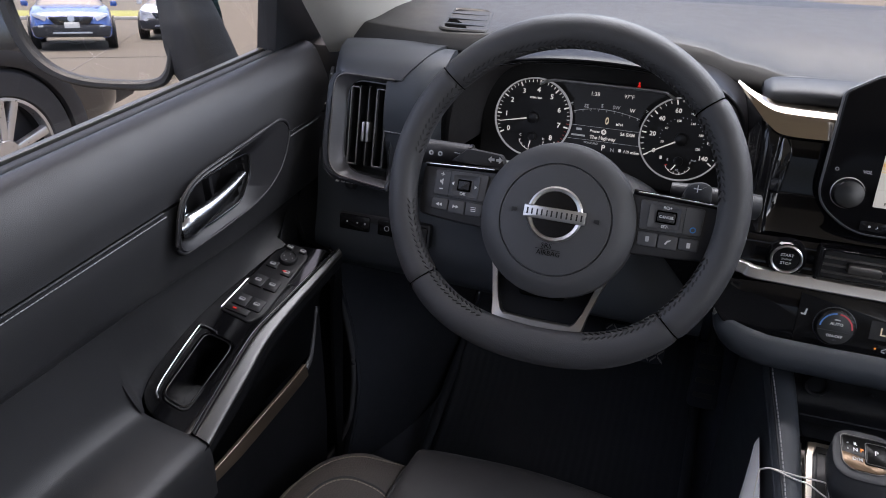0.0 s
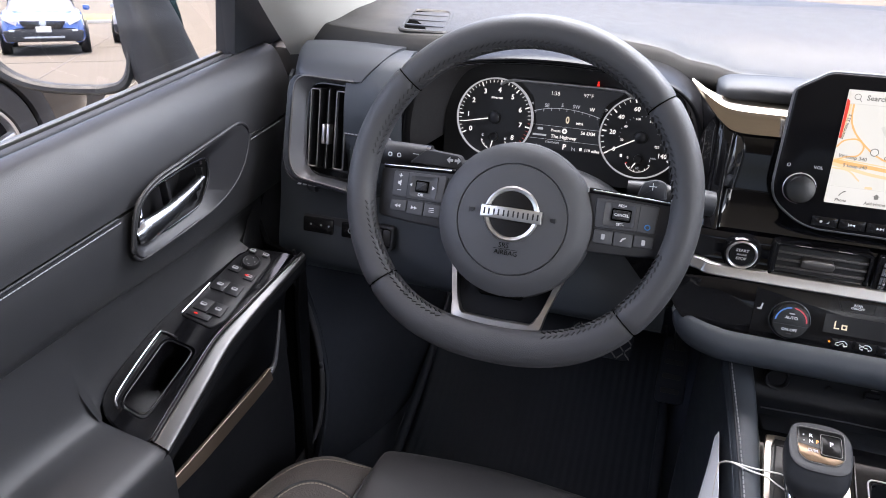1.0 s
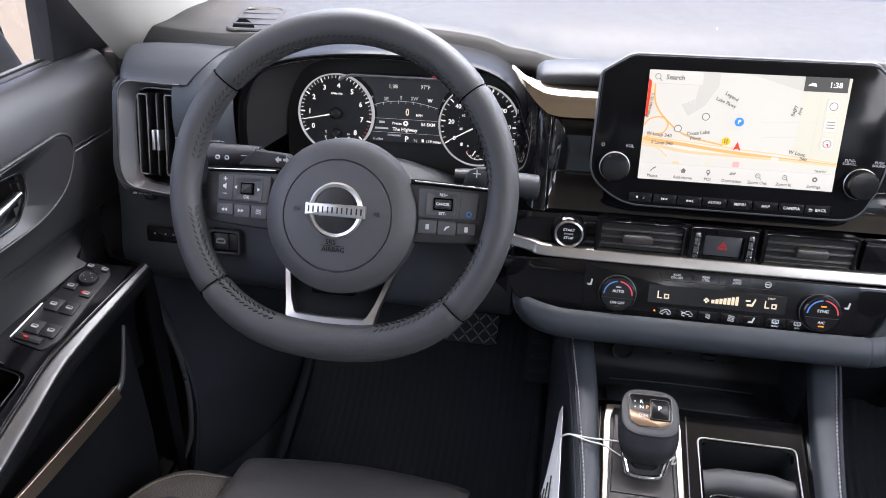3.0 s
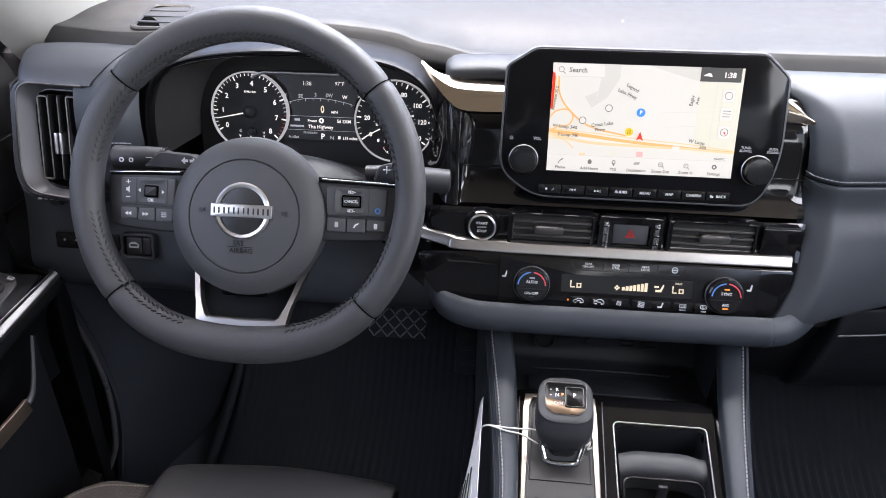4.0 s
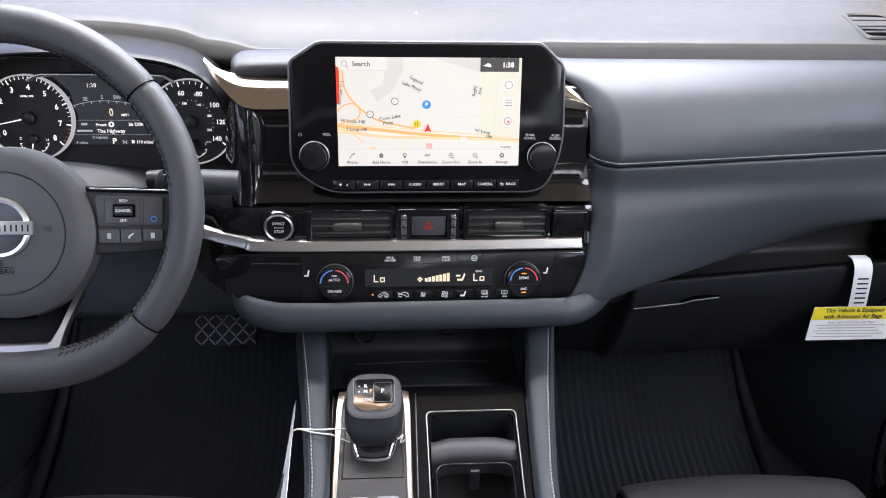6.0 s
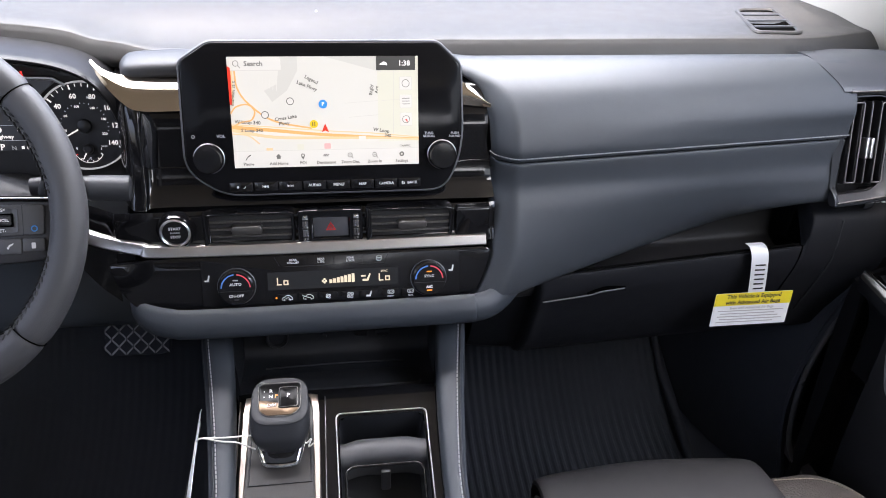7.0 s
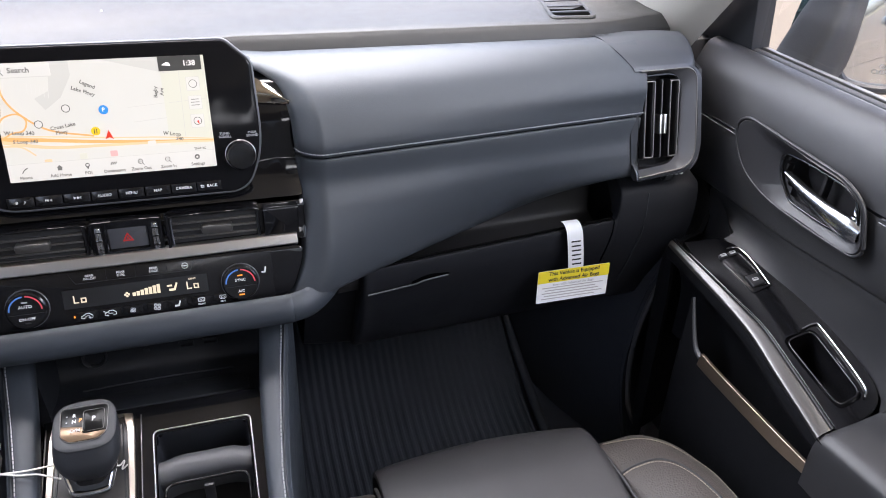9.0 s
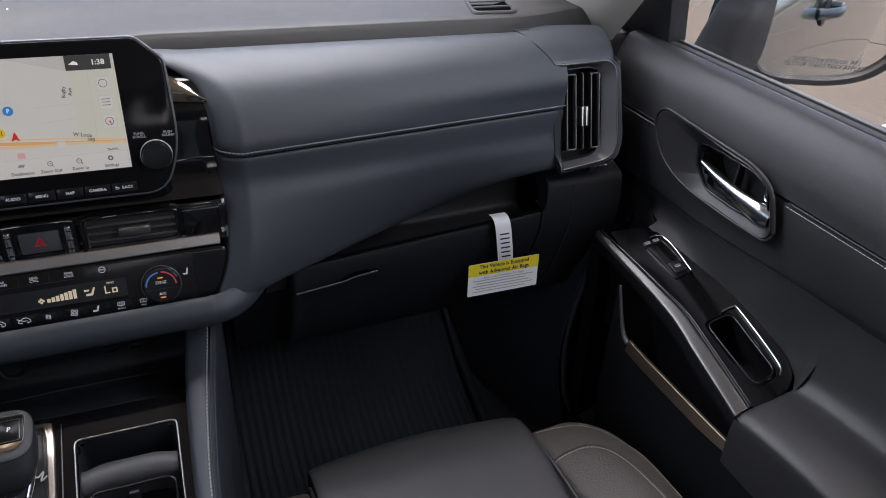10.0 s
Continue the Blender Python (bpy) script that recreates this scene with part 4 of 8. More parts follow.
for i, u in enumerate((-0.058, -0.016)):
    k = part("push_switch", prism(rect(u - 0.026 * (1.25 if i == 0 else 0.55), -0.012, u + 0.015, 0.010, 0.003), SW, 0.006, 0.001, w0=0.009), BLACKGLOSS, bank)
    if i == 0:
        for du in (-0.020, -0.004, 0.008):
            part("icon", lathe([(0.0016, 0), (0.0, 0.0005)], SW @ pose(u + du, 0, 0.0092), 6), GREYPRINT, k)
    elif i == 1:
        part("icon", ringplate(oval(u, -0.001, 0.004), oval(u, -0.001, 0.003), SW, 0.0005, n=20, bev=0.0002, w0=0.0096), GREYPRINT, k)
TB = fm((-0.622, 0.815, 0.594), (1, 0, 0), (0, 0.3, 1))
tail = thing("tailgate_switch", "black push switch with car outline in a raised frame", "switch", (-0.622, 0.818, 0.585))
part("surround", ringplate(rect(-0.016, -0.019, 0.030, 0.016, 0.006), rect(-0.012, -0.015, 0.026, 0.012, 0.005), TB, 0.012, bev=0.001, w0=0.012), SOFT, tail)
for u0, u1 in ((-0.010, 0.012), (0.013, 0.024)):
    part("push_switch", prism(rect(u0, -0.013, u1, 0.010, 0.002), TB, 0.010, 0.001, w0=0.009), BUTTON, tail)
part("icon", ringplate(rounded([(-0.006, -0.004), (0.008, -0.004), (0.008, 0.001), (0.004, 0.004), (-0.002, 0.004), (-0.006, 0.001)], 0.001), rect(-0.004, -0.002, 0.006, 0.001), TB, 0.0005, n=24, bev=0.0002, w0=0.0096), GREYPRINT, tail)

# glovebox side: recess shelf, bin lid, handle slot
gb = thing("glovebox", "closed black glovebox with a slim handle slot", "glovebox", (0.48, 0.85, 0.40))
sh = []
for x in (0.236, 0.30, 0.40, 0.50, 0.60, 0.640):
    f = (x - 0.236) / 0.396
    t = 0.583 + 0.016 * f
    sh.append([(x, 0.778 + 0.025 * f, t - 0.001), (x, 0.781 + 0.025 * f, t - 0.006), (x, 0.785 + 0.022 * f, t - 0.030), (x, 0.80 + 0.02 * f, t - 0.040), (x, 0.870, t - 0.034), (x, 0.886, t - 0.015), (x, 0.890, 0.64 + 0.03 * f)])
part("shelf", loft(sh, 0.0, n=30, m=24), GAUGE, gb, "black shelf recess over the lid")
ld = [[(0.262, y, z) for y, z in ((0.83, 0.585), (0.82, 0.583), (0.815, 0.578), (0.82, 0.551), (0.835, 0.503), (0.855, 0.45), (0.88, 0.40), (0.95, 0.385))]]
for x in (0.266, 0.29, 0.36, 0.48, 0.58, 0.632):
    f = min(1.0, max(0.0, (x - 0.236) / 0.396))
    t = 0.583 + 0.016 * f + (0.020 if x > 0.64 else 0)
    ld.append([(x, 0.779 + 0.025 * f, t - 0.004), (x, 0.7755 + 0.025 * f, t), (x, 0.7710 + 0.025 * f, t - 0.003), (x, 0.7735 + 0.025 * f, t - 0.032), (x, 0.790 + 0.024 * f, t - 0.080), (x, 0.815 + 0.02 * f, t - 0.135), (x, 0.86, t - 0.185), (x, 0.95, t - 0.20)])
side_ = [[(x, y + b, z) for y, z in ((0.80, 0.578), (0.797, 0.55), (0.812, 0.503), (0.834, 0.45), (0.865, 0.40), (0.95, 0.385))] for x, b in ((0.196, 0.012), (0.225, 0.006), (0.268, 0.0))]
part("inner_knee_panel", loft(side_, 0.0, n=16, m=6), GLOVE, dash, "black panel between console and glovebox")
part("lid", loft(ld, 0.006, n=30, m=40), GLOVE, gb, "black padded lid")
# Slot has no depth; its shade is a black sheet on the lid.
part("handle_slot", loft([[(0.330, 0.7725, 0.5600), (0.353, 0.7725, 0.5680), (0.382, 0.7735, 0.5665)], [(0.330, 0.7735, 0.5550), (0.353, 0.7740, 0.5590), (0.380, 0.7745, 0.5620)]], 0.0, n=10, m=4), DEADBLACK, gb, "handle slot painted as a flat black sheet")
part("handle_edge", sweep(curve([(0.272, 0.7720, 0.5480), (0.300, 0.7725, 0.5510), (0.334, 0.7735, 0.5545), (0.348, 0.7735, 0.5585), (0.380, 0.7740, 0.5625)], 24), 0.0013), DARKSATIN, gb, "slim grey handle lip")
part("lid_gap", sweep(curve([(x, 0.7785 + 0.025 * (x - 0.236) / 0.396, 0.5838 + 0.016 * (x - 0.236) / 0.396) for x in (0.262, 0.36, 0.48, 0.58, 0.632)], 30), 0.0016), DEADBLACK, gb)
part("recess_back", box((0.455, 0.915, 0.635), (0.46, 0.03, 0.16), 0.004), HARD, gb)
part("end_gap", sweep(curve([(0.683, 0.800, 0.636), (0.683, 0.796, 0.58), (0.683, 0.8115, 0.525), (0.684, 0.834, 0.464)], 14), 0.0014), HARD, gb)
endp = []
low_edge = ((0.804, 0.596), (0.8005, 0.599), (0.7960, 0.596), (0.7985, 0.567), (0.814, 0.519), (0.835, 0.464), (0.86, 0.414), (0.95, 0.399))
full_edge = ((0.86, 0.657), (0.818, 0.648), (0.800, 0.634), (0.7965, 0.580), (0.812, 0.525), (0.835, 0.464), (0.86, 0.414), (0.95, 0.399))
for x, f in ((0.6345, 0.0), (0.6375, 0.10), (0.6395, 0.45), (0.6405, 0.85), (0.6425, 1.0), (0.652, 1.0), (0.70, 1.0), (0.735, 1.0), (0.765, 1.0)):
    endp.append([(x, a + (c - a) * f, b + (d - b) * f) for (a, b), (c, d) in zip(low_edge, full_edge)])
part("end_panel", loft(endp, 0.0, n=22, m=24), GLOVE, dash, "black end panel beside the glovebox")

# black filling behind the face of the dash
part("carrier", box((0.0, 1.06, 0.63), (1.50, 0.18, 0.36), 0.02), HARD, dash)

# ---- vents at the ends of the dashboard ----
def build_vent(s):
    VM = fm((-0.70, 0.804, 0.745), (1, 0, 0), (0, 0.3, 1))
    k = 1.044
    def uv(pts):
        return [(x + 0.70, (z - 0.745) * k) for x, z in pts]
    vent = thing("air_vent", "tall dashboard air vent in a satin graphite frame with upright slats", "air vent", (-0.70, 0.82, 0.67), "vents at the ends of the dashboard")
    shell = rounded(uv([(-0.6425, 0.8100), (-0.722, 0.8125), (-0.738, 0.800), (-0.743, 0.698), (-0.727, 0.675), (-0.6425, 0.667)]), [0.001, 0.012, 0.012, 0.02, 0.015, 0.001])
    outer = rounded(uv([(-0.6425, 0.8060), (-0.716, 0.8085), (-0.727, 0.798), (-0.730, 0.700), (-0.718, 0.681), (-0.6425, 0.673)]), [0.001, 0.012, 0.012, 0.02, 0.015, 0.001])
    inner = rounded(uv([(-0.6445, 0.8005), (-0.698, 0.8025), (-0.711, 0.793), (-0.7095, 0.699), (-0.699, 0.686), (-0.6445, 0.681)]), [0.001, 0.012, 0.012, 0.012, 0.012, 0.001])
    away = (VM.to_3x3() @ Vector((0, 0, -1))).normalized()

    def back(p):
        """How far the open end of the frame has run back into the pad, between its two lips."""
        return min(1.0, max(0.0, (p.x - 0.040) / 0.0175)) ** 2 * min(1.0, max(0.0, (0.066 - abs(p.y + 0.002)) / 0.012))

    def sunk(ring):
        """Lets the open end of the frame run back into the pad."""
        for v in ring.verts:
            v.co += away * 0.014 * back(VM.inverted() @ v.co)
        return ring
    ring = sunk(ringplate(outer, inner, VM, 0.010, n=110, bev=0.0015, w0=0.008, inset=0.013))
    part("body", sunk(ringplate(shell, [p * 0.995 for p in outer], VM, 0.016, n=110, bev=0.004, w0=0.0068)), VENTBODY, vent, "dark satin vent body")
    part("frame", ring, VENTBEVEL, vent, "satin graphite frame with a wide inner bevel")
    rim = [p for p in outer if p.x < 0.0570]
    first = max(range(len(rim)), key=lambda i: (rim[i] - rim[i - 1]).length)
    rim = rim[first:] + rim[:first]
    part("frame_edge", sweep([VM @ Vector((p.x, p.y, 0.0078 - 0.014 * back(p))) for p in rim], 0.0013), STRIP, vent, "bright frame edge")
    inner2 = [Vector((p[0] * 0.93 - 0.001, p[1] * 0.95)) for p in inner]
    part("throat", ringplate([Vector(p) * 1.01 for p in inner], inner2, VM, 0.04, n=60, bev=0.001, w0=-0.0045), BLACKGLOSS, vent)
    part("back", prism(inner, VM, 0.004, w0=-0.045), HARD, vent)
    cap = [[(-0.634, 0.8165, 0.8080), (-0.66, 0.8145, 0.8095), (-0.706, 0.8150, 0.8115), (-0.724, 0.820, 0.806), (-0.738, 0.833, 0.785)],
           [(-0.630, 0.8215, 0.8143), (-0.66, 0.8205, 0.8160), (-0.710, 0.8210, 0.8165), (-0.730, 0.828, 0.812), (-0.742, 0.840, 0.786)],
           [(-0.617, 0.8380, 0.8278), (-0.66, 0.8370, 0.8275), (-0.716, 0.838, 0.8265), (-0.737, 0.845, 0.820), (-0.748, 0.855, 0.788)],
           [(-0.605, 0.866, 0.8382), (-0.66, 0.866, 0.8372), (-0.727, 0.870, 0.8335), (-0.748, 0.875, 0.826), (-0.757, 0.885, 0.79)],
           [(-0.598, 0.886, 0.8390), (-0.66, 0.894, 0.8385), (-0.735, 0.900, 0.8345), (-0.757, 0.905, 0.826), (-0.767, 0.915, 0.79)]]
    part("cap", loft(cap, 0.004, n=22, m=24), VENTBODY, vent, "satin graphite cap")
    part("side", loft([[(-0.733, 0.820, 0.806), (-0.738, 0.791, 0.70), (-0.724, 0.784, 0.677)], [(-0.757, 0.87, 0.80), (-0.760, 0.85, 0.70), (-0.748, 0.83, 0.665)]], 0.004, n=10, m=4), SOFT, vent)
    for i, u in enumerate((0.046, 0.034, 0.021, 0.008, -0.003)):
        part("slat", box(VM @ Vector((u, 0.0, -0.008)), (0.0022, 0.014, 0.104), 0.0008, rot=VM.to_3x3().to_4x4() @ pose(0, 0, 0, 90, 0, 0) @ pose(0, 0, 0, 0, 0, 8)), BUTTON, vent)
    for u0, u1 in ((0.0465, 0.033), (0.009, -0.0035)):
        loop = rounded([(u0, -0.050), (u0, 0.050), (u1, 0.050), (u1, -0.050)], 0.003)
        part("slat_edge", sweep([VM @ Vector((p.x - 0.0012, p.y, 0.0005)) for p in loop], 0.0012, closed=True), STRIP, vent)
    part("slat_edge", sweep([VM @ Vector((0.0205, v, 0.0005)) for v in (-0.050, 0.0, 0.050)], 0.0008), STRIP, vent)
    for u in (0.0170, 0.0235):
        part("slider", prism(rect(u - 0.0022, -0.019, u + 0.0022, 0.007, 0.0018), VM, 0.012, 0.0015, w0=0.006), SATIN, vent, "bright slider bar")
    part("slider_bridge", prism(rect(0.0170, -0.0165, 0.0235, 0.0045, 0.001), VM, 0.010, 0.001, w0=0.003), BLACKGLOSS, vent)
    part("thumb_wheel", lathe([(0.0, -0.006), (0.008, -0.006), (0.009, -0.003), (0.009, 0.003), (0.008, 0.006), (0.0, 0.006)], fm((-0.705, 0.800, 0.663), (0, 1, 0), (0, 0, 1)), 20), SOFT, vent)
    for i in range(4):
        part("icon", box((-0.721 + i * 0.008, 0.7895, 0.668), (0.005, 0.003, 0.0018), 0.0005), WHITEPRINT if i in (0, 3) else GREYPRINT, vent)


mirrored(build_vent)


def build_top_vent(s):
    """Demister grille in the top panel."""
    v = thing("demister_vent", "small louvred demister vent set into the dashboard top", "air vent", (-0.61, 0.98, 0.855), "demister vents")
    m = fm((-0.590, 0.953, 0.8578), (1, 0, 0), (0, 1, 0.055)) @ Matrix.Diagonal((1, 1.2, 1, 1))
    inn = rounded([(0.034, -0.037), (-0.022, -0.039), (-0.036, 0.039), (0.015, 0.039)], [0.006, 0.012, 0.006, 0.012])
    out = rounded([(0.042, -0.043), (-0.028, -0.046), (-0.044, 0.046), (0.020, 0.045)], [0.010, 0.016, 0.010, 0.016])
    part("rim", ringplate(out, inn, m, 0.006, n=60, bev=0.0018, w0=0.0035), DASHTOP, v)
    # No hole is cut: a flat black sheet paints the grille's dark depth.
    part("well", prism(inn, m, 0.002, w0=0.0014), DEADBLACK, v)
    for i in range(3):
        f = -0.021 + i * 0.021
        sh_ = -0.014 * (f + 0.04) / 0.078
        part("louvre", prism([(-0.023 + sh_, f - 0.0025), (0.034 + sh_ * 1.35, f - 0.0035), (0.034 + sh_ * 1.35, f + 0.001), (-0.023 + sh_, f + 0.002)], m, 0.002, 0.0006, w0=0.0030), HARD, v)


mirrored(build_top_vent)
SB = fm((0.600, 0.8800, 0.8430), (1, 0, 0), (0, 0.35, 1))
letters("SRS AIRBAG", SB, 0.0, 0.0, 0.0055, GAUGE, dash, w=0.004, bold=0.0)
part("underline", bar(SB, -0.021, -0.0048, 0.021, -0.0042, 0.004, 0.0006), GAUGE, dash)
sens = thing("light_sensor", "tiny round light sensor on the dashboard top", "sensor", (0.0, 0.99, 0.862))
part("eye", lathe([(0.0011, -0.001), (0.0009, 0.0006), (0, 0.0009)], fm((0.0, 0.985, 0.8622), (1, 0, 0), (0, 1, 0)), 12), WHITEPRINT, sens)

# ---- centre fascia ----
fascia = thing("centre_fascia", "gloss piano-black centre fascia with silver accents", "fascia", (0.0, 0.78, 0.60))
CX = 0.008
fr = []
for x, b in ((-0.236, 0.095), (-0.228, 0.065), (-0.218, 0.034), (-0.208, 0.011), (-0.202, 0.003), (-0.196, 0.0008), (-0.1905, 0.0), (-0.1885, 0.0012), (-0.1865, 0.0060), (-0.180, 0.0085), (-0.170, 0.0085), (-0.145, 0.0085), (0.0, 0.0085), (0.14, 0.0085), (0.165, 0.0085), (0.185, 0.008), (0.198, 0.009)):
    fr.append([(x, 0.870 + b, 0.8175), (x, 0.840 + b, 0.8165), (x, 0.825 + b, 0.8155), (x, 0.808 + b, 0.79), (x, 0.796 + b, 0.745), (x, 0.786 + b, 0.716), (x, 0.776 + b, 0.7035), (x, 0.772 + b, 0.6985)])
part("upper_panel", loft(fr, 0.004, n=24, m=80), PIANO, fascia)
fr = []
for x, b in ((-0.325, 0.070), (-0.285, 0.042), (-0.243, 0.016), (-0.225, 0.004), (-0.20, 0.0), (0.0, 0.0), (0.18, 0.0), (0.193, 0.003)):
    fr.append([(x, 0.770 + b, 0.698), (x, 0.766 + b, 0.690), (x, 0.764 + b, 0.672), (x, 0.760 + b, 0.662), (x, 0.757 + b, 0.655)])
lower = loft(fr, 0.0, n=12, m=40)
part("vent_strip", lower, PIANO, fascia)
wr = [[(x, 0.753 + b, 0.661 + b * 0.25), (x, 0.742 + b, z + (0.661 + b * 0.25 - z) * 0.4), (x, 0.735 + b, z)] for x, b, z in ((-0.325, 0.080, 0.662), (-0.285, 0.050, 0.640), (-0.250, 0.024, 0.614), (-0.225, 0.010, 0.600))]
part("side_wrap", loft(wr, 0.0, n=10, m=16), PIANO, fascia)
FC = fm((-0.1835, 0.8035, 0.766), (0.943, -0.333, 0), (0.10, 0.28, 0.95))
part("facet", prism(rounded([(-0.0065, -0.0270), (0.0075, -0.0270), (0.0085, 0.006), (0.0065, 0.021), (-0.001, 0.0305), (-0.0050, 0.0310)], [0.001, 0.001, 0.02, 0.008, 0.004, 0.001]), FC, 0.008, 0.0010, w0=0.002), FACET, fascia, "slanted gloss black facet")
part("facet_seam", sweep([FC @ Vector((-0.0072, v, 0.0012)) for v in (-0.028, 0.0, 0.032)], 0.0009), BLACKGLOSS, fascia)
# bright accents beside the display
ac = [[(-0.240, 0.860, 0.840), (-0.240, 0.855, 0.8385), (-0.238, 0.851, 0.836)], [(-0.222, 0.840, 0.834), (-0.222, 0.832, 0.830), (-0.222, 0.826, 0.824)],
      [(-0.203, 0.842, 0.8275), (-0.203, 0.824, 0.822), (-0.203, 0.812, 0.808)], [(-0.185, 0.848, 0.8265), (-0.185, 0.822, 0.8195), (-0.185, 0.806, 0.8005)], [(-0.14, 0.850, 0.826), (-0.14, 0.822, 0.819), (-0.14, 0.806, 0.800)], [(-0.12, 0.850, 0.826), (-0.12, 0.822, 0.819), (-0.12, 0.806, 0.800)]]
part("accent", loft(ac, 0.003, n=16, m=30), ACCENT, fascia, "satin silver accent beside the display")
ac = [[(x, y0, z0), (x, (y0 + y1) / 2 - 0.003, (z0 + z1) / 2 + 0.003), (x, y1, z1)] for x, y0, z0, y1, z1 in ((0.125, 0.828, 0.834, 0.812, 0.8035), (0.150, 0.825, 0.829, 0.8105, 0.8020), (0.168, 0.820, 0.820, 0.8095, 0.8005), (0.182, 0.815, 0.810, 0.8090, 0.7990), (0.193, 0.811, 0.800, 0.8090, 0.7975))]
part("accent", loft(ac, 0.003, n=10, m=20), ACCENT, fascia, "satin silver accent beside the display")
for x0, x1 in ((-0.196, -0.140), (0.150, 0.194)):
    part("joint", sweep([(x0, 0.7955, 0.7370), (x0 + 0.014, 0.8005, 0.7368), ((x0 + x1) / 2, 0.8020, 0.7367), (x1, 0.7990, 0.7368)], 0.0011), BLACKGLOSS, fascia)
# silver strip under the vents
cs = curve([(-0.325, 0.822, 0.684), (-0.282, 0.790, 0.6745), (-0.245, 0.768, 0.6675), (-0.20, 0.757, 0.6605), (-0.172, 0.7530, 0.6580), (0.0, 0.7525, 0.6572), (0.186, 0.7535, 0.6580)], 60)


def strip_section(f):
    h = 0.0055 + 0.0065 * min(1.0, f / 0.34) ** 0.7
    return rounded([(-0.006, -h / 2), (0.0040, -h / 2), (0.0055, -h * 0.32), (0.0, h / 2), (-0.006, h / 2 + 0.001)], 0.0010, 3)


part("silver_strip", sweep(cs, strip_section), SATIN, fascia, "satin silver strip across the fascia")
VR = fm((CX, 0.7635, 0.679), (1, 0, 0), (0, 0.1, 1))


def centre_vent(u0, u1, tabu):
    v = thing("centre_air_vent", "wide gloss-black centre air vent with flat slats", "air vent", (CX + (u0 + u1) / 2, 0.765, 0.658), "centre vents")
    part("frame", ringplate(rect(u0, -0.0195, u1, 0.0195, 0.003), rect(u0 + 0.004, -0.0165, u1 - 0.004, 0.0165, 0.002), VR, 0.02, n=88, bev=0.001, w0=0.0055), PIANO, v)
    part("well", prism(rect(u0 + 0.003, -0.017, u1 - 0.003, 0.017), VR, 0.002, w0=0.001), GAUGE, v)
    for q in (-0.0085, 0.000, 0.0085):
        part("slat", prism(rect(u0 + 0.0035, q - 0.0012, u1 - 0.0035, q + 0.0014, 0.0005), VR, 0.004, 0.0005, w0=0.004), STRIP, v)
    part("slider", prism(rect(tabu - 0.0165, -0.0045, tabu + 0.0165, 0.0055, 0.004), VR, 0.010, 0.002, w0=0.0105), STRIP, v, "satin grey slider tab")
    part("end_post", prism(rect(u0 - 0.0025, -0.021, u0 + 0.0012, 0.0215, 0.001), VR, 0.010, 0.001, w0=0.0085), PIANO, v)


centre_vent(-0.135, -0.039, -0.091)
centre_vent(0.042, 0.1385, 0.092)
haz = thing("hazard_switch", "gloss black hazard switch with red triangle between two thumb wheels", "switch", (CX, 0.765, 0.658))
part("frame", ringplate(rect(-0.036, -0.022, 0.036, 0.021, 0.003), rect(-0.0195, -0.013, 0.0205, 0.0115, 0.001), VR, 0.012, n=80, bev=0.0012, w0=0.007), PIANO, haz)
key_ = part("key", prism(rect(-0.019, -0.0125, 0.020, 0.011, 0.001), VR, 0.008, 0.0008, w0=0.0045), DARKSATIN, haz, "grey key")
part("icon", ringplate([(-0.0055, -0.0045), (0.0062, -0.0045), (0.0003, 0.0058)], [(-0.0030, -0.0030), (0.0036, -0.0030), (0.0003, 0.0030)], VR, 0.0005, n=36, bev=0.0002, w0=0.0052), RED, key_)
part("icon", prism([(-0.0014, -0.0022), (0.0020, -0.0022), (0.0003, 0.0010)], VR, 0.0005, w0=0.0052), RED, key_)
for u in (-0.0275, 0.0285):
    w = part("thumb_wheel", prism(rect(u - 0.0035, -0.016, u + 0.0035, 0.0155, 0.0035), VR, 0.012, 0.002, w0=0.0095), CHROME, haz, "ribbed bright thumb wheel")
    for q in (-0.010, 0.0, 0.010):
        part("groove", prism(rect(u - 0.0036, q - 0.0008, u + 0.0036, q + 0.0008), VR, 0.002, w0=0.0099), BLACKGLOSS, w)
part("end_block", prism(rect(0.1425, -0.0195, 0.1815, 0.0185, 0.002), VR, 0.012, 0.0015, w0=0.0065), PIANO, fascia)
part("end_line", prism(rect(0.1425, 0.0150, 0.1815, 0.0160), VR, 0.002, w0=0.0072), CHROME, fascia)
start = thing("start_button", "round black engine start button with bright ring and white lettering", "button", (CX - 0.167, 0.765, 0.660))
SM = VR @ pose(-0.167, 0.0, 0.0)
part("housing", lathe([(0.0215, -0.004), (0.0205, 0.004), (0.018, 0.008), (0.0165, 0.006)], SM, 40), PIANO, start)
part("ring", lathe([(0.0165, 0.002), (0.0165, 0.0085), (0.0150, 0.0095), (0.0138, 0.0085), (0.0138, 0.002)], SM, 40), SATIN, start, "satin silver ring")
cap_ = part("cap", lathe([(0.0138, 0.002), (0.0135, 0.0065), (0.0, 0.0072)], SM, 40), BLACKGLOSS, start)
letters("START", SM, 0, 0.0048, 0.0032, WHITEPRINT, cap_, w=0.0079)
letters("ENGINE", SM, 0, 0.0, 0.0020, GREYPRINT, cap_, w=0.0079)
letters("STOP", SM, 0, -0.0048, 0.0032, WHITEPRINT, cap_, w=0.0079)

# ---- touch display ----
SCR = fm((CX, 0.795, 0.80), (1, 0, 0), (0, 0.259, 0.966))
disp = thing("touch_display", "gloss black touch display showing a pale road map, with two knobs", "display", (CX, 0.80, 0.71))
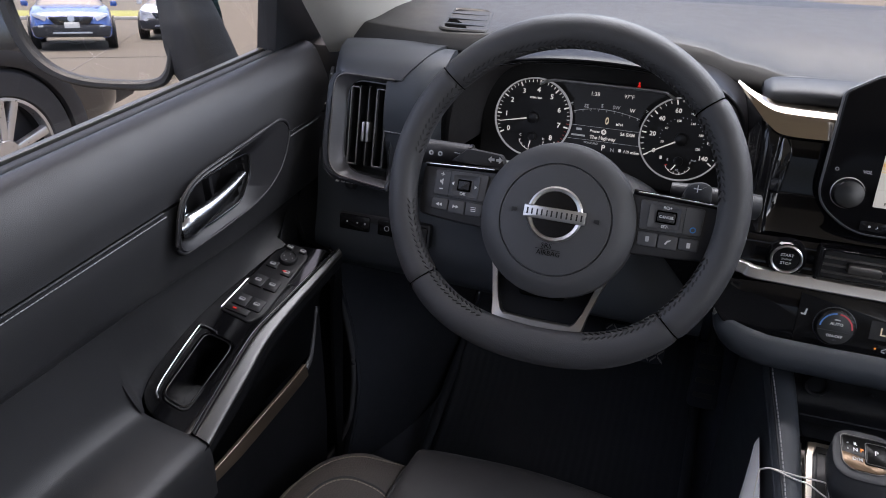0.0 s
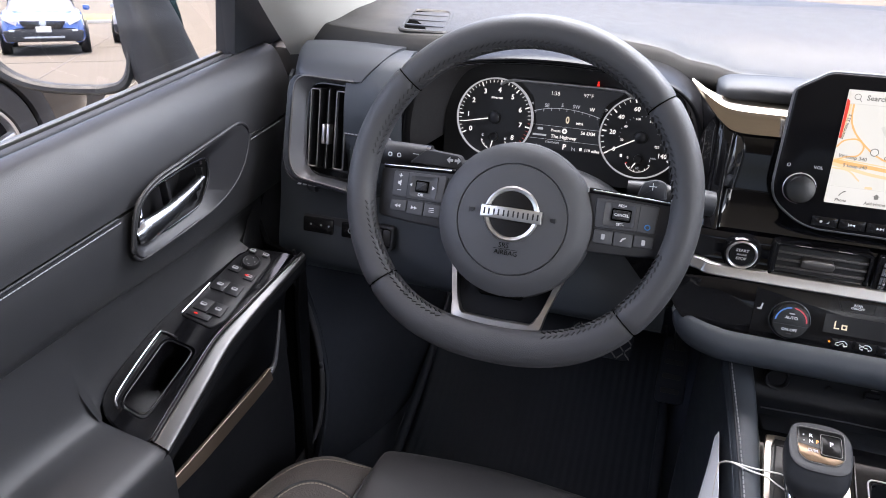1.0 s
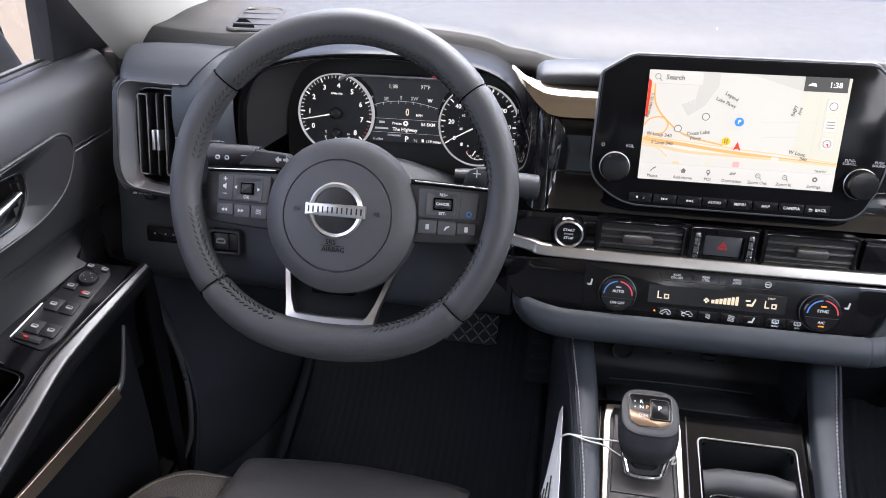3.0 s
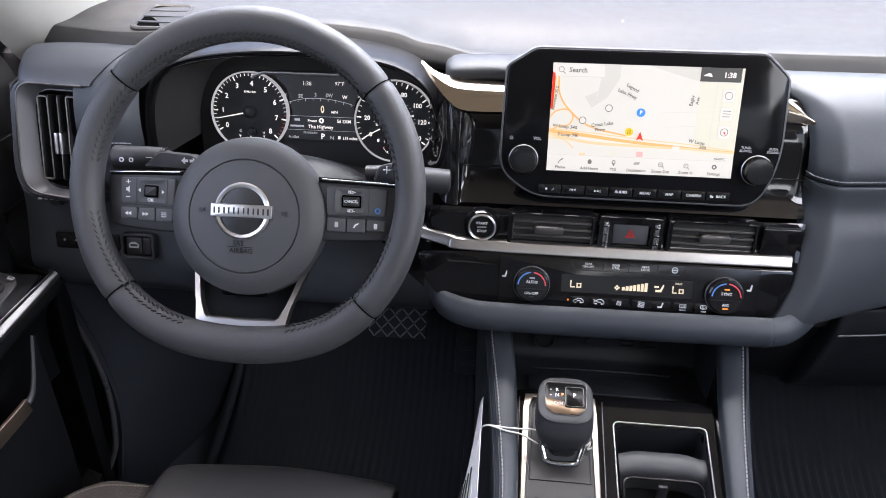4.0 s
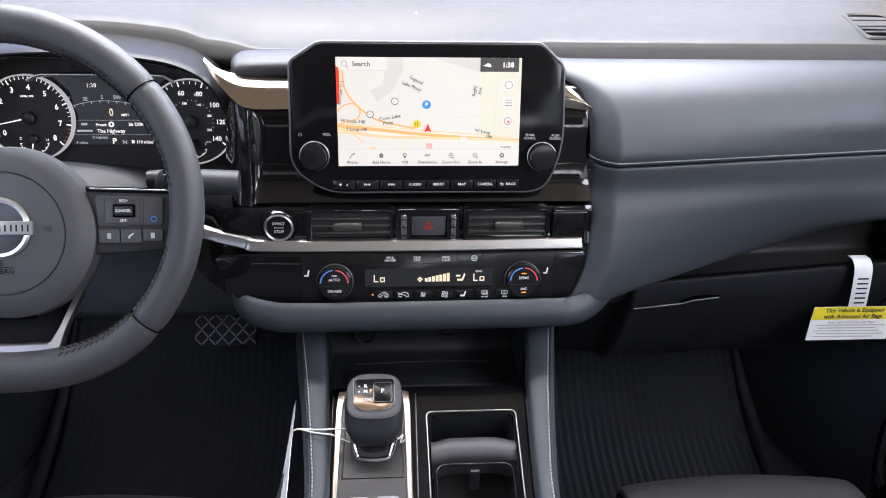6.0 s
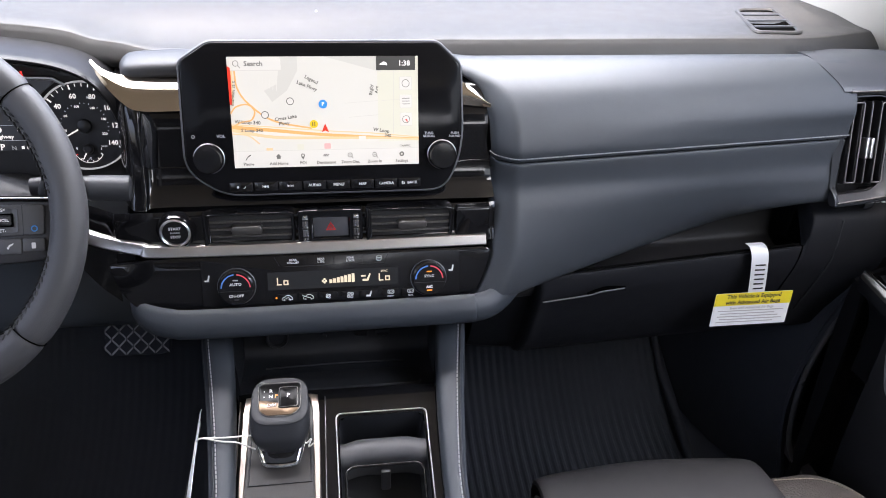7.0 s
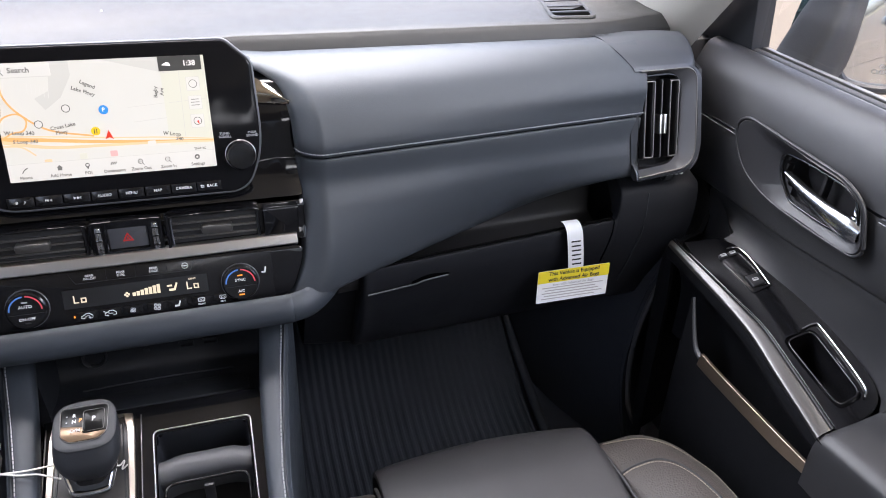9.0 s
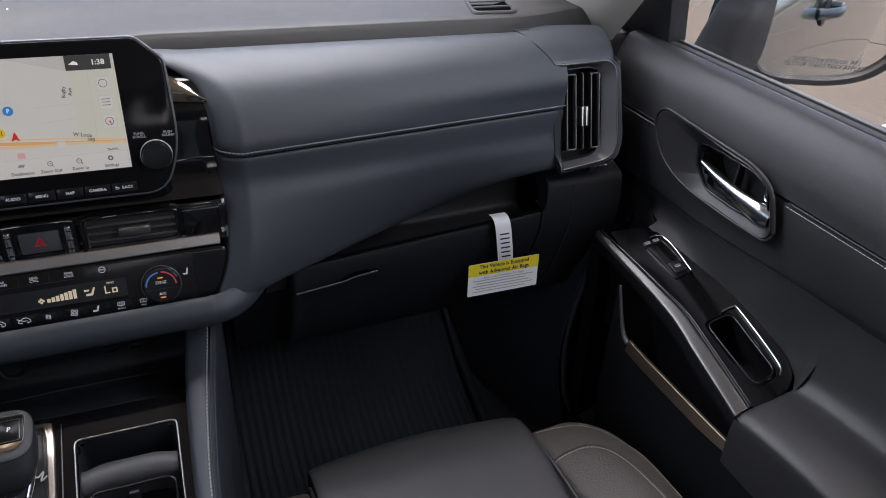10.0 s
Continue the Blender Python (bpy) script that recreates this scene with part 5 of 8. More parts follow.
bz = rounded([(-0.117, 0.0735), (0.122, 0.0735), (0.1475, 0.050), (0.1505, -0.040), (0.131, -0.0875), (-0.112, -0.0875), (-0.1505, -0.060), (-0.1475, 0.054)], [0.006, 0.006, 0.006, 0.03, 0.02, 0.02, 0.02, 0.006], 6)
part("casing", prism(bz, SCR, 0.022, 0.003, 3, w0=0.002), SCREENBLACK, disp, "gloss black casing with cut corners")
rim_ = [SCR @ Vector((p.x, p.y, -0.001)) for p in bz]
part("casing_edge", sweep(rim_, 0.0018, closed=True), DARKSATIN, disp)
L_MAP = glow("map_ground", (0.84, 0.835, 0.765), 0.92)
L_MAPGREY = glow("map_plot", (0.745, 0.74, 0.68), 0.92)
L_MAPGREEN = glow("map_pale_yellow", (0.83, 0.83, 0.69), 0.92)
L_ROAD = glow("map_orange_road", (1.0, 0.56, 0.20), 0.95)
L_ROAD2 = glow("map_pale_orange_road", (1.0, 0.72, 0.42), 0.95)
L_BAR = glow("map_menu_bar", (0.86, 0.85, 0.79), 0.95)
L_INK = glow("map_ink", (0.10, 0.10, 0.09), 0.6)
L_INKSOFT = glow("map_soft_ink", (0.20, 0.20, 0.18), 0.8)
L_DARK = glow("map_dark_tab", (0.08, 0.08, 0.075), 0.7)
L_MAPRED = glow("map_red", (0.9, 0.05, 0.02), 0.9)
L_MAPBLUE = glow("map_blue", (0.03, 0.33, 0.85), 0.9)
L_MAPYEL = glow("map_yellow", (1.0, 0.70, 0.02), 0.9)
L_PINK = glow("map_pink", (0.95, 0.55, 0.52), 0.9)
U0, V0, U1, V1 = -0.0985, -0.0575, 0.1005, 0.0585


def at_(px, py):
    """Display coordinates from shares of its width and height, from the top left."""
    return Vector((U0 + (U1 - U0) * px, V1 + (V0 - V1) * py))


screen = part("screen", prism(rect(U0, V0, U1, V1, 0.001), SCR, 0.001, w0=0.0026), L_MAP, disp, "lit pale map")


def flat(name, pts, material, w):
    return part(name, prism([at_(*p) for p in pts], SCR, 0.0002, w0=w), material, screen)


def road(pts, wid, material, w, n=30):
    ps = curve([(*at_(*p), 0.0) for p in pts], n)
    l, r = [], []
    for i, p in enumerate(ps):
        t = (ps[min(i + 1, n - 1)] - ps[max(i - 1, 0)]).normalized()
        o = Vector((-t.y, t.x, 0)) * (wid(i / (n - 1)) if callable(wid) else wid) / 2
        l.append(SCR @ (p + o + Vector((0, 0, w)))), r.append(SCR @ (p - o + Vector((0, 0, w))))
    return part("road", loft([r, l]), material, screen)


flat("plot", [(0.78, 0.0), (1.0, 0.0), (1.0, 0.78), (0.78, 0.78)], L_MAPGREEN, 0.0029)
flat("plot", [(0.27, 0.0), (0.36, 0.0), (0.36, 0.12), (0.30, 0.30), (0.22, 0.40), (0.18, 0.30), (0.25, 0.24)], L_MAPGREY, 0.0029)
flat("plot", [(0.50, 0.0), (0.80, 0.0), (0.80, 0.14)], L_MAPGREY, 0.0029)
for i in range(6):
    road([(0.16 + 0.018 * i, 0.17 + 0.01 * i), (0.155 + 0.018 * i, 0.25 + 0.01 * i)], 0.0005, L_BAR, 0.0031, 4)
road([(0.62, 0.55), (0.78, 0.53)], 0.0005, L_MAPGREY, 0.0031, 4)
road([(0.60, 0.42), (0.78, 0.40)], 0.0004, L_MAPGREY, 0.0031, 4)
road([(0.80, 0.40), (0.99, 0.38)], 0.0004, L_MAPGREY, 0.0031, 4)
road([(0.87, 0.10), (0.86, 0.78)], 0.0005, L_MAPGREY, 0.0031, 4)
road([(0.0, 0.625), (0.20, 0.655), (0.45, 0.70), (0.75, 0.735), (1.0, 0.76)], lambda f: 0.0042 * (1 - 0.45 * f), L_ROAD, 0.0032)
road([(0.0, 0.650), (0.22, 0.72), (0.5, 0.735), (0.78, 0.745), (1.0, 0.765)], lambda f: 0.0036 * (1 - 0.45 * f), L_ROAD2, 0.00325)
road([(0.0, 0.60), (0.2, 0.625), (0.5, 0.67), (0.75, 0.70), (1.0, 0.745)], 0.0012, L_ROAD2, 0.0033)
road([(0.0, 0.685), (0.08, 0.70), (0.14, 0.78)], 0.0016, L_ROAD2, 0.0033)
road([(0.035, 0.12), (0.045, 0.28), (0.10, 0.42), (0.22, 0.57), (0.42, 0.645)], 0.0018, L_ROAD, 0.0034)
road([(0.0, 0.50), (0.03, 0.44), (0.09, 0.42), (0.125, 0.48), (0.105, 0.56), (0.05, 0.58), (0.01, 0.62)], 0.0016, L_ROAD, 0.0034)
flat("traffic_line", [(0.0, 0.08), (0.018, 0.10), (0.012, 0.42), (0.0, 0.42)], L_MAPRED, 0.0033)
flat("traffic_line", [(0.018, 0.02), (0.028, 0.02), (0.022, 0.40), (0.013, 0.44)], L_ROAD2, 0.0034)
bar_ = flat("menu_bar", [(0.0, 0.845), (1.0, 0.845), (1.0, 1.0), (0.0, 1.0)], L_BAR, 0.0036)
flat("menu_line", [(0.0, 0.842), (1.0, 0.842), (1.0, 0.847), (0.0, 0.847)], L_MAPGREY, 0.0038)
sb = flat("search_box", [(0.015, 0.015), (0.275, 0.015), (0.275, 0.115), (0.015, 0.115)], L_BAR, 0.0036)
flat("box_edge", [(0.015, 0.115), (0.275, 0.115), (0.275, 0.122), (0.015, 0.122)], L_MAPGREY, 0.0037)
p = at_(0.135, 0.062)
letters("Search", SCR, p.x, p.y, 0.0050, L_INKSOFT, sb, w=0.0040)
p = at_(0.045, 0.058)
part("icon", ringplate(oval(p.x, p.y, 0.0031), oval(p.x, p.y, 0.0025), SCR, 0.0002, n=20, bev=0.0001, w0=0.0040), L_INKSOFT, sb)
part("icon", prism([p + Vector((0.002, -0.0024)), p + Vector((0.0026, -0.002)), p + Vector((0.0046, -0.0046)), p + Vector((0.004, -0.005))], SCR, 0.0002, w0=0.0040), L_INKSOFT, sb)
tab_ = flat("clock_tab", [(0.775, 0.0), (0.985, 0.0), (0.985, 0.125), (0.775, 0.125)], L_DARK, 0.0036)
p = at_(0.925, 0.065)
letters("1:38", SCR, p.x, p.y, 0.0052, L_WHITE, tab_, w=0.0040)
p = at_(0.815, 0.065)
part("icon", prism(rounded([(p.x - 0.005, p.y - 0.001), (p.x + 0.004, p.y - 0.002), (p.x + 0.003, p.y + 0.001), (p.x, p.y + 0.002)], 0.0005), SCR, 0.0002, w0=0.0040), L_WHITE, tab_)
for s_, x, y, h, a in (("Legend", 0.43, 0.205, 0.0036, -28), ("Lake Pkwy", 0.405, 0.26, 0.0036, -22), ("Bagby", 0.745, 0.30, 0.0034, 84), ("Ave", 0.775, 0.30, 0.0034, 84), ("Cross Lake", 0.285, 0.545, 0.0036, 9), ("Pkwy", 0.275, 0.595, 0.0036, 4),
                       ("W Loop 340", 0.085, 0.580, 0.0036, -4), ("S Loop 340", 0.105, 0.655, 0.0034, -2), ("Interstate 35 S", 0.022, 0.32, 0.0030, 82), ("W Loop", 0.795, 0.675, 0.0036, -9), ("340", 0.83, 0.725, 0.0034, -9), ("TRAFFIC", 0.925, 0.825, 0.0022, 0)):
    p = at_(x, y)
    letters(s_, SCR, p.x, p.y, h, L_INKSOFT, screen, a, 0.0040)
MENU = (("Phone", 0.075), ("Add Home", 0.235), ("POI", 0.365), ("Destination", 0.49), ("Zoom Out", 0.62), ("Zoom In", 0.755), ("Settings", 0.905))
for s_, x in MENU:
    p = at_(x, 0.965)
    letters(s_, SCR, p.x, p.y, 0.0031, L_INKSOFT, bar_, 0, 0.0041)
    p = at_(x, 0.900)
    if s_.startswith("Zoom"):
        part("icon", ringplate(oval(p.x, p.y, 0.0026), oval(p.x, p.y, 0.0020), SCR, 0.0002, n=20, bev=0.0001, w0=0.0041), L_INK, bar_)
        part("icon", bar(SCR, p.x - 0.0012, p.y - 0.0002, p.x + 0.0012, p.y + 0.0003, 0.0041, 0.0002), L_INK, bar_)
        part("icon", prism([p + Vector((0.0016, -0.0021)), p + Vector((0.0021, -0.0017)), p + Vector((0.0037, -0.0035)), p + Vector((0.0033, -0.0039))], SCR, 0.0002, w0=0.0041), L_INK, bar_)
    elif s_ == "Settings":
        part("icon", ringplate(oval(p.x, p.y, 0.0028, n=8), oval(p.x, p.y, 0.0011), SCR, 0.0002, n=24, bev=0.0001, w0=0.0041), L_INKSOFT, bar_)
    elif s_ == "POI":
        part("icon", ringplate([(p.x, p.y - 0.004), (p.x + 0.0021, p.y), (p.x + 0.0018, p.y + 0.002), (p.x, p.y + 0.003), (p.x - 0.0018, p.y + 0.002), (p.x - 0.0021, p.y)], oval(p.x, p.y + 0.0006, 0.0012), SCR, 0.0002, n=24, bev=0.0001, w0=0.0041), L_INKSOFT, bar_)
    elif s_ == "Destination":
        for i in range(3):
            for j in range(2):
                a, b = p.x - 0.003 + i * 0.002 + (j % 2) * 0.001, p.y - 0.001 + j * 0.0014
                part("icon", bar(SCR, a, b, a + 0.0011, b + 0.0013, 0.0041, 0.0002), L_INK, bar_)
    elif s_ == "Add Home":
        part("icon", prism([(p.x - 0.003, p.y), (p.x + 0.003, p.y), (p.x, p.y + 0.003)], SCR, 0.0002, w0=0.0041), L_INKSOFT, bar_)
        part("icon", bar(SCR, p.x - 0.002, p.y - 0.0025, p.x + 0.002, p.y, 0.0041, 0.0002), L_INKSOFT, bar_)
    else:
        part("icon", prism([p + Vector(q) for q in ((-0.003, -0.003), (-0.002, -0.001), (0.001, 0.002), (0.003, 0.0026), (0.0028, 0.0014), (0.001, 0.0008), (-0.001, -0.001), (-0.002, -0.0032))], SCR, 0.0002, w0=0.0041), L_INK, bar_)
for x, y, r, mm, s_ in ((0.485, 0.425, 0.0046, L_MAPBLUE, "P"), (0.313, 0.395, 0.0040, L_INKSOFT, ""), (0.178, 0.515, 0.0040, L_INKSOFT, ""), (0.432, 0.605, 0.0043, L_MAPYEL, "")):
    p = at_(x, y)
    pin = part("map_pin", prism(oval(p.x, p.y, r, n=20), SCR, 0.0002, w0=0.0043), mm, screen)
    if mm == L_INKSOFT:
        part("map_pin_face", prism(oval(p.x, p.y, r * 0.8, n=20), SCR, 0.0002, w0=0.0045), L_BAR, pin)
    if s_:
        letters(s_, SCR, p.x, p.y, 0.004, L_WHITE, pin, 0, 0.0046)
    if mm == L_MAPYEL:
        for d in (-0.0012, 0.0010):
            part("icon", bar(SCR, p.x + d - 0.0004, p.y - 0.0022, p.x + d + 0.0004, p.y + 0.0022, 0.0046, 0.0002), L_INK, pin)
p = at_(0.495, 0.645)
flat("position_arrow", [(0.492, 0.60), (0.512, 0.685), (0.493, 0.665), (0.472, 0.680)], L_MAPRED, 0.0046)
for x, y, c in ((0.355, 0.815, L_MAPGREEN), (0.50, 0.812, L_PINK), (0.19, 0.845, L_ROAD2)):
    p = at_(x, y)
    part("map_pin", prism(rect(p.x - 0.0035, p.y - 0.003, p.x + 0.0035, p.y + 0.003, 0.001), SCR, 0.0002, w0=0.0034), c, screen)
for y in (0.245, 0.41, 0.575):
    p = at_(0.932, y)
    part("map_key_edge", prism(rect(p.x - 0.0067, p.y - 0.0071, p.x + 0.0067, p.y + 0.0071, 0.0008), SCR, 0.0002, w0=0.0038), L_MAPGREY, screen)
    k = part("map_key", prism(rect(p.x - 0.0062, p.y - 0.0066, p.x + 0.0062, p.y + 0.0066, 0.0008), SCR, 0.0002, w0=0.0040), L_BAR, screen)
    part("icon", ringplate(oval(p.x, p.y, 0.0042), oval(p.x, p.y, 0.0036), SCR, 0.0002, n=20, bev=0.0001, w0=0.0043), L_INKSOFT, k) if y != 0.41 else [part("icon", bar(SCR, p.x - 0.004, p.y + d, p.x + 0.004, p.y + d + 0.0007, 0.0043, 0.0002), L_INKSOFT, k) for d in (-0.003, 0, 0.003)]
p = at_(0.932, 0.575)
part("compass_needle", prism([p + Vector(q) for q in ((-0.001, 0), (0.001, 0.0006), (0.0018, -0.004))], SCR, 0.0002, w0=0.0046), L_MAPRED, screen)
p = at_(0.69, 0.745)
part("road_shield", prism(rect(p.x - 0.0038, p.y - 0.0028, p.x + 0.0038, p.y + 0.0026, 0.0006), SCR, 0.0002, w0=0.0043), L_BAR, screen)
# knobs and keys of the display
for u, v in ((-0.1245, -0.0465), (0.1265, -0.0475)):
    km = SCR @ pose(u, v, 0.002)
    kn = part("knob", lathe([(0.0158, 0.0), (0.0155, 0.003), (0.0148, 0.011), (0.0136, 0.0132), (0.0, 0.0138)], km, 44), BLACKGLOSS, disp, "gloss black rotary knob")
    part("bright_ring", lathe([(0.0162, 0.0005), (0.0164, 0.0015), (0.0158, 0.0020), (0.0152, 0.0012)], km, 44), SATIN, kn)
letters("VOL", SCR, -0.1105, -0.0232, 0.0032, GREYPRINT, disp, 0, 0.0030)
part("icon", ringplate(oval(-0.139, -0.0232, 0.0019), oval(-0.139, -0.0232, 0.0013), SCR, 0.0002, n=16, bev=0.0001, w0=0.0028), GREYPRINT, disp)
letters("TUNE-\nSCROLL", SCR, 0.1125, -0.0255, 0.0026, GREYPRINT, disp, 0, 0.0030)
letters("PUSH\nSOUND", SCR, 0.1410, -0.0260, 0.0026, GREYPRINT, disp, 0, 0.0030)
for i, s_ in enumerate(("", "", "", "AUDIO", "MENU", "MAP", "CAMERA", "BACK")):
    u = -0.0935 + 0.0262 * i
    k = part("key", prism(rect(u - 0.0126, -0.0835, u + 0.0126, -0.0730, 0.0008), SCR, 0.004, 0.0008, w0=0.0042), BLACKGLOSS, disp)
    if s_:
        letters(s_, SCR, u + (0.003 if s_ == "BACK" else 0), -0.0782, 0.0030, WHITEPRINT, k, 0, 0.0046)
    if i in (1, 2):
        sg = -1 if i == 1 else 1
        for d in (-0.0018, 0.0014):
            part("icon", prism([(u + d * 1.0 - sg * 0.0014, -0.0797), (u + d - sg * 0.0014, -0.0767), (u + d + sg * 0.0014, -0.0782)], SCR, 0.0002, w0=0.0046), WHITEPRINT, k)
        part("icon", bar(SCR, u + sg * 0.0034 - 0.0003, -0.0797, u + sg * 0.0034 + 0.0003, -0.0767, 0.0046, 0.0002), WHITEPRINT, k)
    if i == 0:
        part("icon", prism(oval(u - 0.0035, -0.0782, 0.0014, n=10), SCR, 0.0002, w0=0.0046), WHITEPRINT, k)
        part("icon", prism([(u + 0.0022, -0.0797), (u + 0.0040, -0.0795), (u + 0.0046, -0.0780), (u + 0.0038, -0.0766), (u + 0.0040, -0.0780), (u + 0.0034, -0.0790)], SCR, 0.0002, w0=0.0046), WHITEPRINT, k)
    if s_ == "BACK":
        part("icon", prism([(u - 0.0095, -0.0776), (u - 0.0075, -0.0762), (u - 0.0075, -0.0772), (u - 0.0052, -0.0778), (u - 0.0056, -0.0796), (u - 0.0090, -0.0798), (u - 0.0090, -0.0793), (u - 0.0062, -0.0791), (u - 0.0060, -0.0782), (u - 0.0075, -0.0780), (u - 0.0075, -0.0790)], SCR, 0.0002, w0=0.0046), WHITEPRINT, k)

# ---- climate panel ----
HV = fm((CX, 0.7395, 0.622), (1, 0, 0), (0, 0.34, 0.94))
clim = thing("climate_panel", "gloss black climate control panel with two knobs and lit readout", "climate control", (CX, 0.735, 0.592))
part("panel", prism(rounded([(-0.243, 0.027), (-0.231, -0.006), (-0.214, -0.0265), (-0.18, -0.0315), (0.150, -0.0305), (0.168, -0.022), (0.182, 0.012), (0.1845, 0.030), (-0.18, 0.0305)], 0.01), HV, 0.012, 0.002, w0=0.0), PIANO, clim)
part("control_plate", prism(rect(-0.1445, -0.0285, 0.1465, 0.0285, 0.002), HV, 0.004, 0.0008, w0=0.0016), BLACKGLOSS, clim)
part("readout", prism(rect(-0.0725, -0.0100, 0.0745, 0.0105, 0.001), HV, 0.002, w0=0.0022), mat("readout_smoke", (0.018, 0.018, 0.019), 0.2), clim, "dark smoked readout")
part("key_outline", sweep([HV @ Vector((u, v, 0.0018)) for u, v in ((-0.064, 0.0275), (-0.058, 0.0165), (0.058, 0.0165), (0.064, 0.0275))], 0.0003), BUTTON, clim)
for u in (-0.027, 0.002, 0.034):
    part("key_gap", bar(HV, u - 0.0002, 0.0165, u + 0.0002, 0.0275, 0.0019, 0.0003), BUTTON, clim)
for s_, u in (("REAR\nON-OFF", -0.0435), ("REAR\nCTRL", -0.0125), ("REAR\nLOCK", 0.0205)):
    letters(s_, HV, u, 0.0222, 0.0025, WHITEPRINT, clim, 0, 0.0021)
part("icon", ringplate(oval(0.053, 0.0222, 0.0036), oval(0.053, 0.0222, 0.0027), HV, 0.0002, n=20, bev=0.0001, w0=0.0021), WHITEPRINT, clim)
part("icon", bar(HV, 0.0505, 0.0216, 0.0555, 0.0228, 0.0021, 0.0002), WHITEPRINT, clim)


def lo(u, v, h):
    """The two lit seven-segment letters of the readout."""
    t = h * 0.16
    bm = bar(HV, u, v, u + t, v + h, 0.0027, 0.0002)
    bar(HV, u, v, u + h * 0.62, v + t, 0.0028, 0.0002, bm)
    for a, b, c, d in ((0.85, 0, 1.5, 0.16), (0.85, 0.5, 1.5, 0.66), (0.85, 0, 1.01, 0.6), (1.34, 0, 1.5, 0.6)):
        bar(HV, u + a * h, v + b * h, u + c * h, v + d * h, 0.0027, 0.0002, bm)
    return part("readout_letters", bm, L_AMBERW, clim, "lit warm-white Lo")


lo(-0.0625, -0.0045, 0.0085)
lo(0.0520, -0.0045, 0.0085)
letters("SYNC", HV, 0.0585, 0.0068, 0.0021, L_AMBERW, clim, 0, 0.0027)
for i in range(7):
    part("fan_bar", bar(HV, -0.0040 + 0.0042 * i, -0.0045, -0.0007 + 0.0042 * i, -0.0005 + 0.0010 * i, 0.0027, 0.0002), L_AMBERW, clim)
for a in range(4):
    part("fan_blade", prism(oval(-0.0095 + 0.0018 * math.cos(a * 1.57), -0.0018 + 0.0018 * math.sin(a * 1.57), 0.0013, n=8), HV, 0.0002, w0=0.0027), L_AMBERW, clim)
part("seat_icon", prism([(0.0335, -0.004), (0.040, -0.004), (0.043, 0.004), (0.0415, 0.005), (0.0385, -0.0015), (0.0335, -0.0015)], HV, 0.0002, w0=0.0027), L_AMBERW, clim)
part("seat_icon", prism([(0.032, 0.001), (0.037, 0.001), (0.037, 0.003), (0.032, 0.003)], HV, 0.0002, w0=0.0027), L_AMBERW, clim)
for u, top, low in ((-0.1075, "AUTO", "ON-OFF"), (0.1085, "SYNC", "A/C")):
    km = HV @ pose(u + 0.001, -0.0035, 0.0) @ Matrix.Diagonal((0.95, 0.95, 1.0, 1.0))
    kn = part("temperature_knob", lathe([(0.0215, 0.0), (0.0213, 0.004), (0.0206, 0.009), (0.0188, 0.0105), (0.0, 0.0108)], km, 48), BLACKGLOSS, clim, "black knob with blue to red arc")
    part("bright_ring", lathe([(0.0222, 0.0), (0.0224, 0.0025), (0.0217, 0.0030), (0.0212, 0.0018)], km, 48), DARKSATIN, kn)
    for a0, a1, mm in ((95, 178, L_BLUE), (2, 85, L_RED)):
        pts = [(0.0172 * math.cos(radians(a0 + (a1 - a0) * i / 12)), 0.0172 * math.sin(radians(a0 + (a1 - a0) * i / 12))) for i in range(13)] + [(0.0155 * math.cos(radians(a1 - (a1 - a0) * i / 12)), 0.0155 * math.sin(radians(a1 - (a1 - a0) * i / 12))) for i in range(13)]
        bm = bmesh.new()
        for i in range(12):
            bm.faces.new([bm.verts.new(km @ Vector((*q, 0.0112))) for q in (pts[i], pts[i + 1], pts[24 - i], pts[25 - i])])
        bmesh.ops.remove_doubles(bm, verts=bm.verts, dist=1e-6)
        bmesh.ops.reverse_faces(bm, faces=bm.faces)
        part("arc", bm, glow("arc_colour", (0.10, 0.28, 0.75) if mm == L_BLUE else (0.85, 0.10, 0.13), 0.5), kn)
    letters(top, km, 0, 0.0045 if top == "AUTO" else 0.004, 0.0034, WHITEPRINT, kn, 0, 0.0113)
    letters(low, km, 0, -0.0095, 0.0032, WHITEPRINT, kn, 0, 0.0113)
    part("split", bar(km, -0.0185, -0.0040, 0.0185, -0.0036, 0.0111, 0.0002), BUTTON, kn)
    for v in (0.0095, -0.0138):
        part("lamp", bar(km, -0.003, v - 0.0008, 0.003, v + 0.0008, 0.0113, 0.0003), L_ORANGE if top == "SYNC" else (BUTTON if v < 0 else GREYPRINT), kn)
for u in (-0.1385, 0.1360):
    part("seat_icon", prism([(u - 0.002, 0.003), (u + 0.0022, 0.003), (u + 0.0035, 0.010), (u + 0.002, 0.0105), (u + 0.0005, 0.0048), (u - 0.003, 0.0048)], HV, 0.0002, w0=0.0020), WHITEPRINT, clim)
